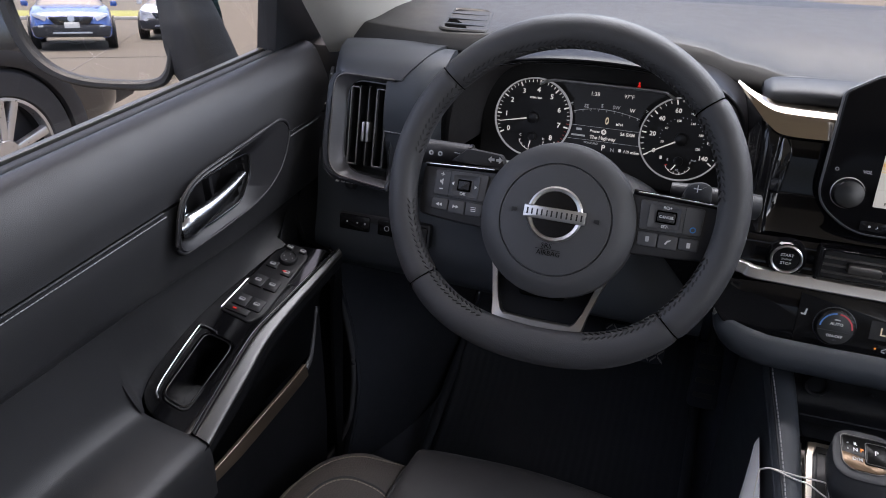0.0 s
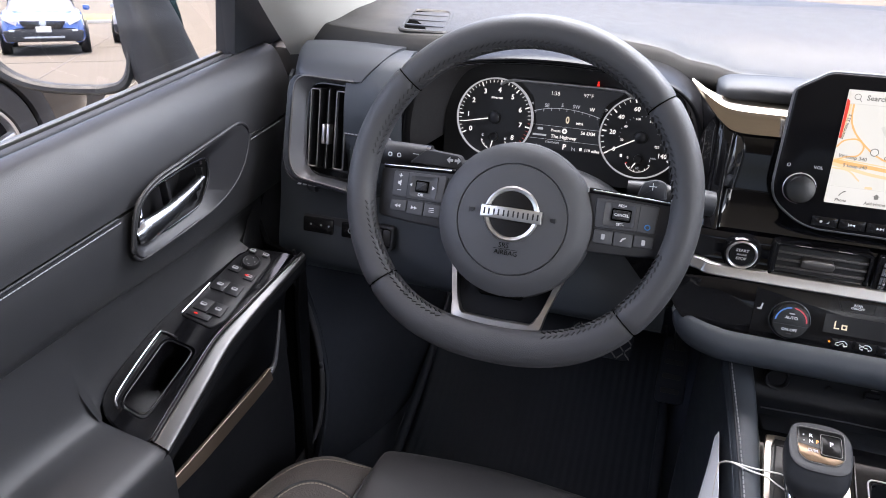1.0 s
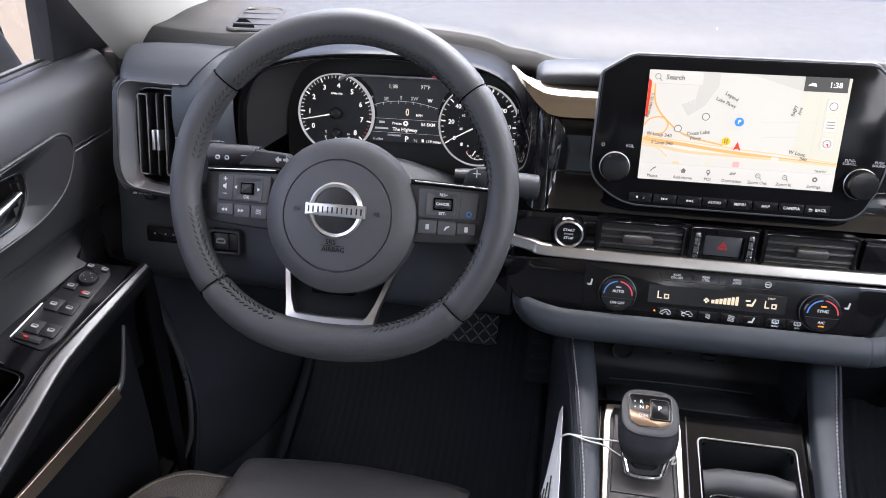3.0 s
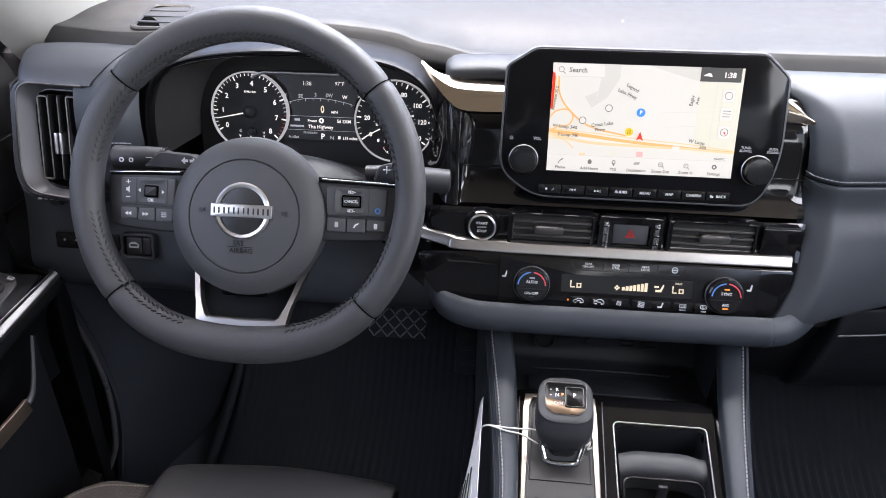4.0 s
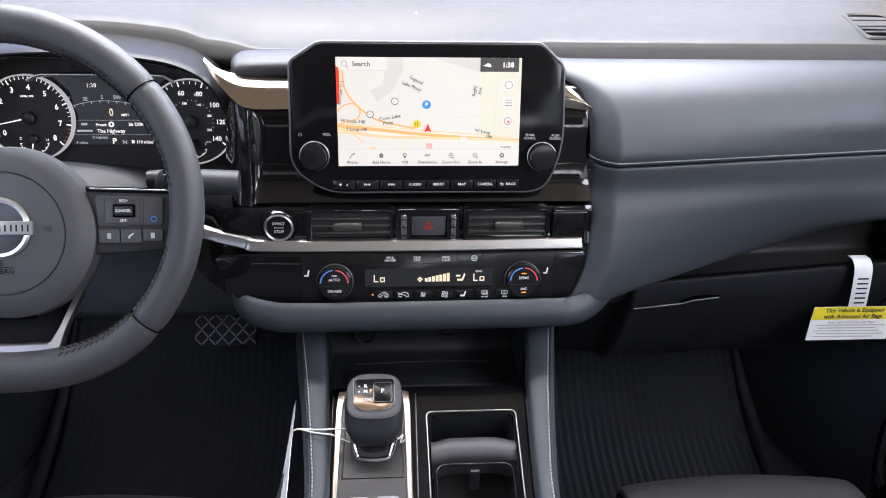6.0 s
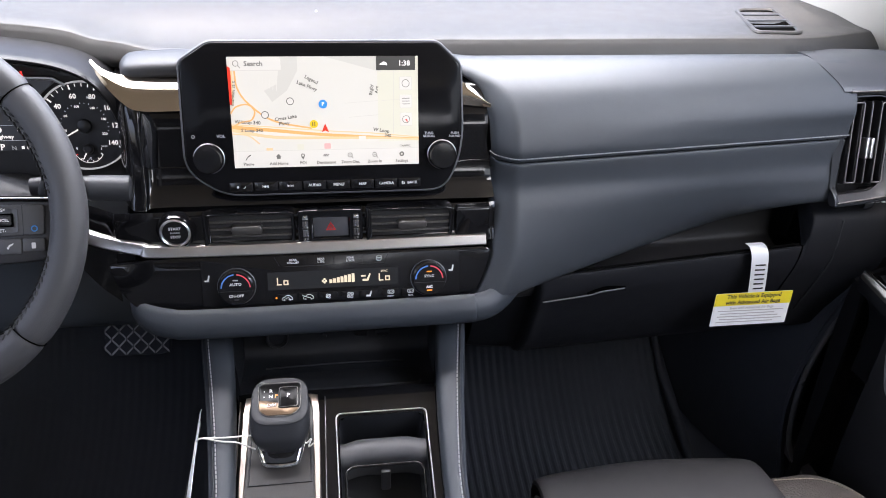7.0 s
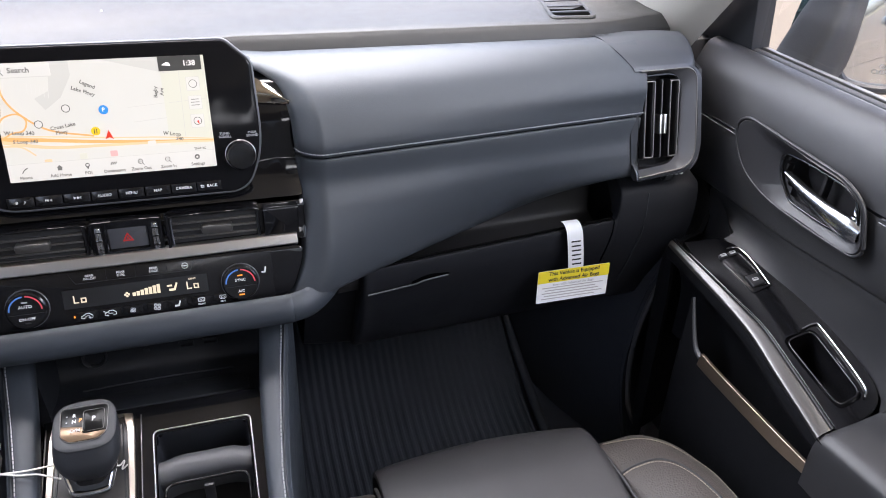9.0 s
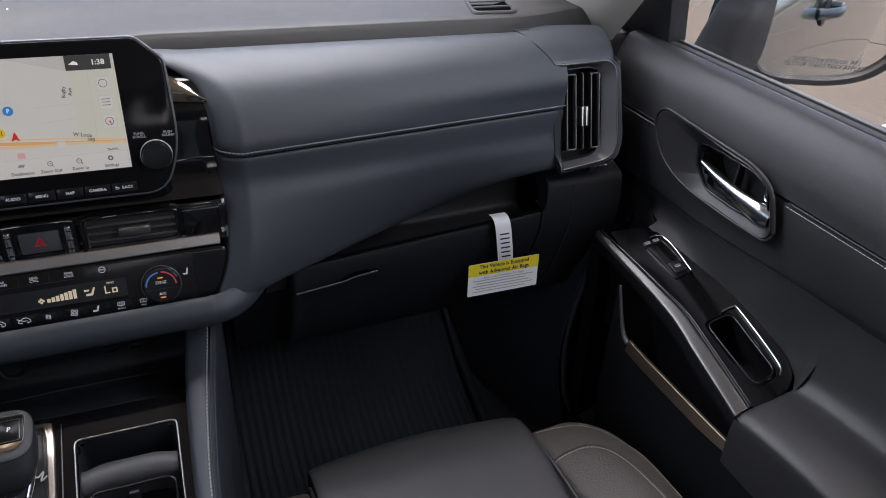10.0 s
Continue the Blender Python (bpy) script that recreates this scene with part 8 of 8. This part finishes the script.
part("yellow_head", prism([(-0.054, 0.0255), (0.058, 0.0265), (0.058, 0.0075), (-0.054, 0.0065)], NM, 0.0003, w0=0.0006), YELLOW, card)
letters("This Vehicle is Equipped", NM, 0.002, 0.0210, 0.0058, BLACKINK, card, 0.5, 0.0010, 0.98), letters("with Advanced Air Bags", NM, 0.002, 0.0118, 0.0058, BLACKINK, card, 0.5, 0.0010, 1.0)
letters("Even with Advanced Air Bags", NM, 0.002, 0.0030, 0.0038, GREYPRINT, card, 0.5, 0.0010)
for i in range(5):
    part("print", bar(NM, -0.046 + 0.004 * (i % 2), -0.0025 - 0.0044 * i, 0.050 - 0.006 * ((i * 2) % 3), -0.0010 - 0.0044 * i, 0.0004, 0.0003), GREYPRINT, card)

# ---- seats ----
from mathutils.bvhtree import BVHTree


def build_seat(s):
    """Cushion in three panels, backrest and head restraint; built on the driver's side."""
    seat = thing("front_seat", "black leather front seat with brown-black bolsters and grey stitching", "car seat", (-0.40, 0.35, 0.0), "front seats")
    ins, tops = [], {}
    for x in (-0.549, -0.545, -0.50, -0.40, -0.30, -0.256, -0.2515):
        e = 1 - (abs(x + 0.40) / 0.15) ** 2
        d = 0.010 if abs(x + 0.40) > 0.1465 else 0.0
        f = 0.014 * max(0.0, e)
        ins.append([(x, 0.590 + f, 0.20), (x, 0.640 + f, 0.27), (x, 0.660 + f, 0.332 - d), (x, 0.650 + f, 0.359 - d), (x, 0.612, 0.371 - d), (x, 0.55, 0.371 - d), (x, 0.40, 0.353 - d), (x, 0.25, 0.335 - d), (x, 0.10, 0.335 - d)])
    part("seat_cushion", loft(ins, 0.0, n=44, m=26), SEATSKIN, seat, "smooth black leather middle")
    for side, x0, x1, sg in (("outer", -0.5505, -0.690, -1), ("inner", -0.2495, -0.150, 1)):
        b = []
        span = x1 - x0
        for k in (0.0, 0.06, 0.25, 0.5, 0.75, 0.93, 1.0, 1.05):
            x = x0 + span * k
            h = 0.016 * math.sin(math.pi * min(1.0, k * 0.95 + 0.05)) if k < 1 else -0.02
            back = 0.045 * max(0.0, k - 0.45) ** 1.5 * 3
            dz = -0.012 if k == 0 else (-0.055 * max(0.0, (k - 0.9) / 0.15))
            b.append([(x, 0.56 - back, 0.20), (x, 0.612 - back, 0.27), (x, 0.630 - back, 0.325 + dz), (x, 0.624 - back, 0.347 + dz + h * 0.4), (x, 0.585 - back, 0.360 + dz + h * 0.8), (x, 0.50, 0.368 + dz + h * 1.6), (x, 0.35, 0.368 + dz + h * 2.6), (x, 0.12, 0.36 + dz + h * 2.6)])
        skin = loft(b, 0.0, n=44, m=30)
        tops[side] = BVHTree.FromBMesh(skin)
        part("bolster", skin, PERF if sg < 0 else SEATSIDE, seat, "brown-black bolster")
        ed = curve([(x0 + sg * 0.001, 0.634, 0.330), (x0 + sg * 0.001, 0.628, 0.352), (x0 + sg * 0.001, 0.585, 0.3665), (x0 + sg * 0.001, 0.50, 0.371), (x0 + sg * 0.001, 0.35, 0.366)], 60)
        part("piping", sweep(ed, 0.0024), SEATSKIN, seat)
        tagged(part("stitching", stitches([p + Vector((-sg * 0.005, 0, -0.0005)) for p in ed], 0.0052, 0.0036, 0.0007), DARKTHREAD, seat), kind="stuff")
    # sewn panel on the outer bolster
    def drape(pts, up):
        """Points laid onto the outer bolster."""
        out = []
        for x, y, _ in curve([(*p, 0.0) for p in pts], 70):
            hit_ = tops["outer"].ray_cast(Vector((x, y, 0.7)), Vector((0, 0, -1)))[0]
            if hit_ is not None:
                out.append(hit_ + Vector((0, 0, up)))
        return out
    ln_ = ((-0.553, 0.557), (-0.578, 0.559), (-0.605, 0.556), (-0.624, 0.539), (-0.634, 0.51), (-0.638, 0.47), (-0.640, 0.38), (-0.640, 0.25))
    part("panel_seam", sweep(drape(ln_, 0.0003), 0.0015), HARD, seat)
    tagged(part("stitching", stitches(drape([(x + 0.0035, y - 0.0040) for x, y in ln_], 0.0007), 0.0052, 0.0038, 0.0008), SEATTHREAD, seat, "tan-grey thread"), kind="stuff")
    ol = ((-0.565, 0.618), (-0.604, 0.609), (-0.630, 0.596), (-0.650, 0.575), (-0.662, 0.545), (-0.667, 0.50), (-0.668, 0.40))
    tagged(part("stitching", stitches(drape(ol, 0.0006), 0.0050, 0.0036, 0.0007), SEATTHREAD, seat), kind="stuff")
    bk = []
    for z, y, w in ((0.34, 0.10, 0.24), (0.50, 0.045, 0.255), (0.70, -0.045, 0.25), (0.88, -0.125, 0.225), (0.95, -0.165, 0.19)):
        bk.append([(-0.40 + w * u, y + 0.035 * u * u - 0.0, z) for u in (-1, -0.6, -0.2, 0.2, 0.6, 1)])
    part("backrest", loft(bk, 0.07, n=16, m=20), SEATSKIN, seat)
    part("head_restraint", box((-0.40, -0.235, 1.09), (0.26, 0.09, 0.17), 0.04, 4, rot=pose(0, 0, 0, 14, 0, 0)), SEATSKIN, seat)
    for x in (-0.45, -0.35):
        part("restraint_post", sweep([(x, -0.185, 0.92), (x, -0.225, 1.04)], 0.006), CHROME, seat)
    part("base", box((-0.40, 0.33, 0.12), (0.46, 0.44, 0.20), 0.03, 3), HARD, seat)
    for x in (-0.60, -0.20):
        part("rail", box((x, 0.33, 0.022), (0.05, 0.56, 0.035), 0.006), HARD, seat)


mirrored(build_seat)

# ---- floor mats and pedals ----
def build_mat(s):
    mt = thing("floor_mat", "ribbed black rubber floor mat in the footwell", "floor mat", (-0.42, 0.9, 0.025), "floor mats")
    rows = []
    ribs = 30
    prof = []
    for i in range(ribs * 4 + 1):
        prof.append((-0.64 + 0.45 * i / (ribs * 4), (0.0012 if s < 0 else 0.0035) * (1 if i % 4 in (1, 2) else 0)))
    for y, z in ((0.55, 0.030), (0.75, 0.036), (0.90, 0.050), (1.00, 0.074), (1.10, 0.135), (1.20, 0.250)):
        rows.append([(x, y, z + h) for x, h in prof])
    part("mat", loft(rows, 0.006, m=14), RUBBER, mt)
    rim = [(-0.65, 0.55, 0.035), (-0.65, 0.9, 0.056), (-0.65, 1.08, 0.13), (-0.63, 1.2, 0.26), (-0.20, 1.2, 0.26), (-0.18, 1.08, 0.13), (-0.18, 0.9, 0.056), (-0.18, 0.55, 0.035)]
    part("mat_rim", sweep(rim, 0.010), RUBBER, mt)


mirrored(build_mat)
brk = thing("brake_pedal", "brake pedal with studded metal and rubber pad", "pedal", (-0.305, 1.0, 0.34))
BM = fm((-0.307, 1.000, 0.352), (1, 0, 0), (0, 0.62, 0.78))
part("pad", prism(rounded([(-0.052, 0.026), (0.052, 0.026), (0.048, -0.026), (-0.045, -0.026)], 0.012), BM, 0.014, 0.003), RUBBER, brk)
for i in range(9):
    for j in range(4):
        u, v, d = -0.044 + 0.011 * i, -0.0185 + 0.0125 * j, 1 if (i + j) % 2 else -1
        part("stud", prism([(u - 0.0045, v - 0.0045 * d - 0.0016), (u - 0.0045, v - 0.0045 * d + 0.0016), (u + 0.0045, v + 0.0045 * d + 0.0016), (u + 0.0045, v + 0.0045 * d - 0.0016)], BM, 0.003, w0=0.0022), STEELPAD, brk)
part("lever", sweep(curve([(-0.307, 1.012, 0.345), (-0.31, 1.07, 0.45), (-0.32, 1.14, 0.60)], 14), rect(-0.006, -0.012, 0.006, 0.012, 0.003)), HARD, brk)
acc = thing("accelerator_pedal", "slim black accelerator pedal with ribbed face", "pedal", (-0.20, 1.0, 0.16))
AM = fm((-0.186, 1.01, 0.312), (1, 0, 0), (0.02, 0.55, 0.83))
part("pad", prism(rounded([(-0.022, 0.055), (0.020, 0.055), (0.024, -0.055), (-0.024, -0.055)], 0.012), AM, 0.014, 0.003), RUBBER, acc)
part("lever", sweep(curve([(-0.186, 1.03, 0.34), (-0.19, 1.10, 0.44), (-0.20, 1.16, 0.58)], 10), rect(-0.006, -0.010, 0.006, 0.010, 0.003)), HARD, acc)
for i in range(4):
    part("rib", prism(rect(-0.016, 0.034 - 0.024 * i, 0.014, 0.042 - 0.024 * i, 0.003), AM, 0.003, 0.001, w0=0.0022), SOFT, acc)
# ---- door mirrors ----
def build_mirror(s):
    n = (Vector((0.319, -0.941, 0.090)) if s < 0 else Vector((0.476, -0.879, 0.003))).normalized()
    r = Vector((-n.y, n.x, 0.0)).normalized()
    u = r.cross(-n)
    u = u if u.z > 0 else -u
    MM = Matrix(((r.x, u.x, n.x, -1.12), (r.y, u.y, n.y, 0.86), (r.z, u.z, n.z, 0.86), (0, 0, 0, 1)))
    mir = thing("door_mirror", "dark glossy door mirror with a black bezel, seen through the window", "mirror", (-1.0, 0.92, 0.74), "door mirrors")
    gl = rounded([(0.079, 0.085), (-0.135, 0.075), (-0.150, 0.02), (-0.136, -0.060), (-0.100, -0.098), (-0.05, -0.112), (0.035, -0.115), (0.070, -0.105), (0.082, -0.06)], [0.03, 0.03, 0.03, 0.04, 0.03, 0.03, 0.02, 0.025, 0.03], 6)
    part("mirror_glass", prism(gl, MM, 0.004, w0=0.0), MIRROR, mir, "silvered mirror glass")
    part("glass_bezel", ringplate([Vector((p.x * 1.12 - 0.000, p.y * 1.11)) for p in gl], [p * 0.995 for p in gl], MM, 0.030, n=90, bev=0.004, w0=0.010), HARD, mir, "black bezel")
    sh = []
    for k, w in ((1.12, 0.004), (1.13, -0.02), (1.06, -0.06), (0.86, -0.095), (0.45, -0.115), (0.02, -0.118)):
        sh.append([MM @ Vector((p.x * k - 0.0, p.y * k, w)) for p in gl])
    part("housing", loft(sh, 0, m=16, closed=True), OWNPAINT, mir, "dark painted shell")
    ft = []
    for x, y0, y1, z0, z1 in ((-0.90, 0.90, 0.955, 0.690, 0.735), (-0.955, 0.885, 0.955, 0.695, 0.750), (-0.985, 0.874, 0.95, 0.705, 0.83), (-1.012, 0.872, 0.945, 0.73, 0.90), (-1.05, 0.885, 0.94, 0.76, 0.95)):
        ft.append([(x, y0, z0), (x, y1, z0 + 0.012), (x, y1 + 0.008, (z0 + z1) / 2), (x, y1 - 0.012, z1), (x, y0 + 0.005, z1), (x, y0 - 0.006, (z0 + z1) / 2)])
    part("foot", loft(ft, 0, n=26, m=14, closed=True), HARD, mir, "black mirror foot")
    part("foot_band", sweep(curve([(-1.004, 0.874, 0.812), (-1.008, 0.90, 0.818), (-1.006, 0.93, 0.806), (-1.000, 0.948, 0.800)], 14), 0.003), SOFT, mir)
    cap_ = loft([[(-0.994, 0.872, 0.815), (-0.992, 0.91, 0.825), (-0.990, 0.952, 0.815)], [(-1.004, 0.870, 0.86), (-1.002, 0.91, 0.88), (-0.998, 0.953, 0.86)], [(-1.03, 0.876, 0.95), (-1.03, 0.91, 0.97), (-1.03, 0.955, 0.95)]], 0.01, n=8, m=8)
    part("arm_cap", cap_, OWNPAINT, mir, "dark painted upper shell")


mirrored(build_mirror)
RM = Matrix(((0.879, 0.001, -0.476, 1.12), (-0.476, 0.003, -0.879, 0.86), (0, 1.0, 0.003, 0.86), (0, 0, 0, 1)))
rmir = [o for o in scene.objects if o.name.startswith("door_mirror") and BASES.get(o.name, Vector((0, 0, 0))).x > 0][0]
letters("OBJECTS IN MIRROR ARE\nCLOSER THAN THEY APPEAR", RM, 0.036, -0.090, 0.0068, MIRRORPRINT, rmir, 0, 0.0012, 1.0, bold=0.0)

# ---- the car park outside ----
GZ = -0.47


def concrete(name, color):
    m_ = mat(name, color, 0.9, grain=0.8, scale=60, var=0.16, spec=0.2)
    return m_


CONC = concrete("sunlit_concrete", (0.098, 0.086, 0.071))
gr = bmesh.new()
bmesh.ops.create_grid(gr, x_segments=1, y_segments=1, size=900)
bmesh.ops.translate(gr, vec=(0, 0, GZ), verts=gr.verts)
tagged(part("ground", gr, CONC), "pale sunlit concrete of the car park", "ground", kind="structure")
TAR = mat("joint_tar", (0.10, 0.09, 0.08), 0.9)
PAINTW = mat("road_paint", (0.75, 0.74, 0.70), 0.8)
for i in range(5):
    j = box((-3.4 - 4.5 * i if i < 3 else 4.0 + 4.5 * (i - 3), 0, GZ + 0.003), (0.03, 120, 0.006), 0.001)
    tagged(part("joint", j, TAR), "dark joint between concrete slabs", "joint", kind="structure")
for i in range(6):
    j = box((0, 4.6 - 5.0 * i, GZ + 0.004), (120, 0.025, 0.006), 0.001)
    tagged(part("joint", j, TAR), "dark joint between concrete slabs", "joint", kind="structure")
for x in (-1.55, 1.75, 4.4, -4.2):
    tagged(part("bay_line", box((x, 0.4, GZ + 0.005), (0.10, 5.0, 0.008), 0.001), PAINTW), "white painted parking bay line", "road marking", kind="structure")
curb = box((0, -40, GZ + 0.08), (120, 0.3, 0.16), 0.02)
tagged(part("curb", curb, concrete("curb_concrete", (0.50, 0.47, 0.42))), "pale concrete kerb at the far side", "kerb", kind="structure")
GRASS = mat("dry_grass", (0.20, 0.20, 0.05), 0.9, grain=1.0, scale=20, var=0.35)
tagged(part("verge", box((0, -46.2, GZ + 0.09), (140, 12, 0.18), 0.05), GRASS), "dry yellow-green grass verge beyond the kerb", "grass", kind="structure")

TYRE = mat("tyre_rubber", (0.018, 0.018, 0.019), 0.7, grain=0.6, scale=200)
ALLOY = mat("alloy_wheel", (0.62, 0.62, 0.63), 0.3, metal=0.9)
CARGLASS = mat("parked_car_glass", (0.012, 0.014, 0.016), 0.06, coat=0.5)
LAMP = mat("headlamp_lens", (0.75, 0.77, 0.80), 0.12, metal=0.3)
PLASTIC = mat("bumper_plastic", (0.02, 0.02, 0.022), 0.55, grain=0.5, scale=300)


def parked_car(name, label, paint, m, grp=""):
    """A parked SUV, nose along +y of its frame, standing on the ground."""
    car = thing(name, label, "car", m.translation, grp)
    def put(nm, bm, mt, parent=None, lab=""):
        bm.transform(m)
        return part(nm, bm, mt, parent or car, lab)
    st = ((-2.28, 0.42, 0.80, 0.78), (-2.20, 0.32, 1.02, 0.86), (-1.6, 0.24, 1.06, 0.92), (-0.4, 0.22, 1.06, 0.94), (0.8, 0.22, 1.04, 0.94), (1.5, 0.22, 1.00, 0.92), (2.05, 0.24, 0.90, 0.88), (2.26, 0.30, 0.74, 0.80), (2.32, 0.36, 0.62, 0.74))
    rows = []
    for y, z0, z1, w in st:
        rows.append([Vector((w * cx, y, z0 + (z1 - z0) * cz)) for cx, cz in ((-0.80, 0.0), (-0.97, 0.12), (-1.0, 0.40), (-0.985, 0.72), (-0.92, 0.93), (-0.70, 1.0), (0, 1.03), (0.70, 1.0), (0.92, 0.93), (0.985, 0.72), (1.0, 0.40), (0.97, 0.12), (0.80, 0.0))])
    bm = loft(rows, 0, n=60, m=120)
    arches = [f for f in bm.faces for p in (f.calc_center_median(),) if abs(p.x) > 0.55 and min(math.hypot(p.y - 1.42, p.z - 0.36), math.hypot(p.y + 1.42, p.z - 0.36)) < 0.40]
    ends = bmesh.ops.holes_fill(bm, edges=[e for e in bm.edges if e.is_boundary])
    bmesh.ops.delete(bm, geom=arches, context="FACES")
    body = put("body", bm, paint, lab="painted body")
    ca = []
    for y, z, w in ((-2.10, 1.02, 0.78), (-1.90, 1.40, 0.68), (-1.3, 1.62, 0.64), (-0.3, 1.67, 0.64), (0.25, 1.58, 0.63), (0.75, 1.28, 0.68), (1.15, 1.02, 0.76)):
        ca.append([Vector((w * cx, y, 0.98 + (z - 0.98) * cz)) for cx, cz in ((-1.10, 0.0), (-1.04, 0.55), (-0.96, 0.93), (-0.70, 1.0), (0, 1.02), (0.70, 1.0), (0.96, 0.93), (1.04, 0.55), (1.10, 0.0))])
    put("cabin", loft(ca, 0, n=26, m=30), CARGLASS, lab="dark glazed cabin")
    rf = [[Vector((w * cx, y, z + 0.012 + 0.02 * (1 - cx * cx))) for cx in (-1, -0.5, 0, 0.5, 1)] for y, z, w in ((-2.0, 1.42, 0.60), (-1.3, 1.62, 0.63), (-0.3, 1.67, 0.63), (0.2, 1.60, 0.61))]
    put("roof", loft(rf, 0.02, n=10, m=12), paint)
    for sx in (-1, 1):
        for y in (-1.42, 1.42):
            wm = fm((sx * 0.955, y, 0.36), (0, sx, 0), (0, 0, 1))
            wheel_ = put("wheel", lathe([(0.22, -0.2), (0.34, -0.2), (0.362, -0.17), (0.362, -0.03), (0.345, -0.004), (0.25, 0.002), (0.235, -0.02)], wm, 48), TYRE)
            arch = lathe([(0.37, -0.03), (0.43, -0.02), (0.435, 0.012), (0.40, 0.016), (0.37, 0.0)], wm, 48)
            put("arch", arch, PLASTIC)
            put("hub", lathe([(0.0, -0.01), (0.06, -0.008), (0.07, -0.03)], wm, 24), ALLOY, wheel_)
            put("rim", lathe([(0.236, -0.06), (0.242, -0.006), (0.228, -0.004), (0.222, -0.05)], wm, 48), ALLOY, wheel_)
            put("disc", lathe([(0.0, -0.10), (0.225, -0.10), (0.225, -0.13)], wm, 32), PLASTIC, wheel_)
            for k_ in range(10):
                a = 2 * math.pi * (k_ // 2) / 5 + (0.16 if k_ % 2 else -0.16)
                d, o = Vector((math.cos(a), math.sin(a))), Vector((-math.sin(a), math.cos(a)))
                put("spoke", prism([d * 0.05 + o * 0.016, d * 0.05 - o * 0.016, d * 0.232 - o * 0.020, d * 0.232 + o * 0.020], wm, 0.03, 0.006, w0=-0.012), ALLOY, wheel_)
    fm_ = fm((0, 2.30, 0.62), (-1, 0, 0), (0, -0.10, 1))
    put("bumper", prism(rounded([(-0.80, -0.30), (0.80, -0.30), (0.86, -0.06), (0.45, -0.02), (-0.45, -0.02), (-0.86, -0.06)], 0.05), fm_, 0.25, 0.03, w0=0.05), PLASTIC, lab="black lower bumper")
    put("skid_strip", prism(rect(-0.42, -0.235, 0.42, -0.195, 0.01), fm_, 0.02, 0.004, w0=0.07), ALLOY)
    put("grille", prism(rounded([(-0.38, -0.02), (0.38, -0.02), (0.50, 0.16), (-0.50, 0.16)], 0.05), fm_, 0.08, 0.01, w0=0.055), CARGLASS, lab="dark closed grille panel")
    put("badge", lathe([(0.075, 0.0), (0.072, 0.012), (0.0, 0.016)], fm_ @ pose(0, 0.11, 0.055), 28), ALLOY)
    put("number_plate", prism(rect(-0.16, -0.10, 0.16, 0.03, 0.01), fm_, 0.01, 0.002, w0=0.075), PAINTW, lab="blank white plate")
    for sx in (-1, 1):
        put("headlight", prism(rounded([(sx * 0.50, 0.17), (sx * 0.80, 0.24), (sx * 0.82, 0.19), (sx * 0.56, 0.05)], 0.015), fm_, 0.10, 0.006, w0=0.010), LAMP)
        put("fog_lamp", prism(rect(sx * 0.66 - 0.06, -0.08, sx * 0.66 + 0.06, -0.04, 0.012), fm_, 0.05, 0.004, w0=0.062), LAMP)
        put("door_mirror", box((sx * 1.02, 0.72, 1.06), (0.16, 0.10, 0.13), 0.03), paint)
    for sx in (-1, 1):
        for y in (-0.35, 0.55, -1.15):
            put("window_post", sweep([(sx * 0.73, y, 1.05), (sx * 0.635, y - 0.12, 1.60)], rect(-0.03, -0.02, 0.03, 0.02, 0.008)), PLASTIC)
    return car


def carpaint(name, c, rough=0.14):
    return mat(name, c, rough, coat=1.0, wear=0.03)


BLACKCAR = carpaint("black_car_paint", (0.012, 0.012, 0.014))
parked_car("parked_car", "black parked car with alloy wheels beside the driver's window", BLACKCAR, pose(-3.94, 0.62, GZ, 0, 0, 0))
parked_car("parked_car", "blue parked car facing, with slim headlights and dark grille", carpaint("blue_car_paint", (0.03, 0.09, 0.32)), pose(-4.4, -19.9, GZ, 0, 0, -8))
parked_car("parked_car", "dark red parked car in the row behind", carpaint("red_car_paint", (0.22, 0.03, 0.03)), pose(-8.0, -23.5, GZ, 0, 0, -10))
parked_car("parked_car", "silver parked car in the row behind", carpaint("silver_car_paint", (0.45, 0.46, 0.48)), pose(-1.9, -24.0, GZ, 0, 0, 4))
parked_car("parked_car", "dark grey parked car in the row behind", carpaint("grey_car_paint", (0.06, 0.06, 0.07)), pose(1.4, -25.0, GZ, 0, 0, 2))
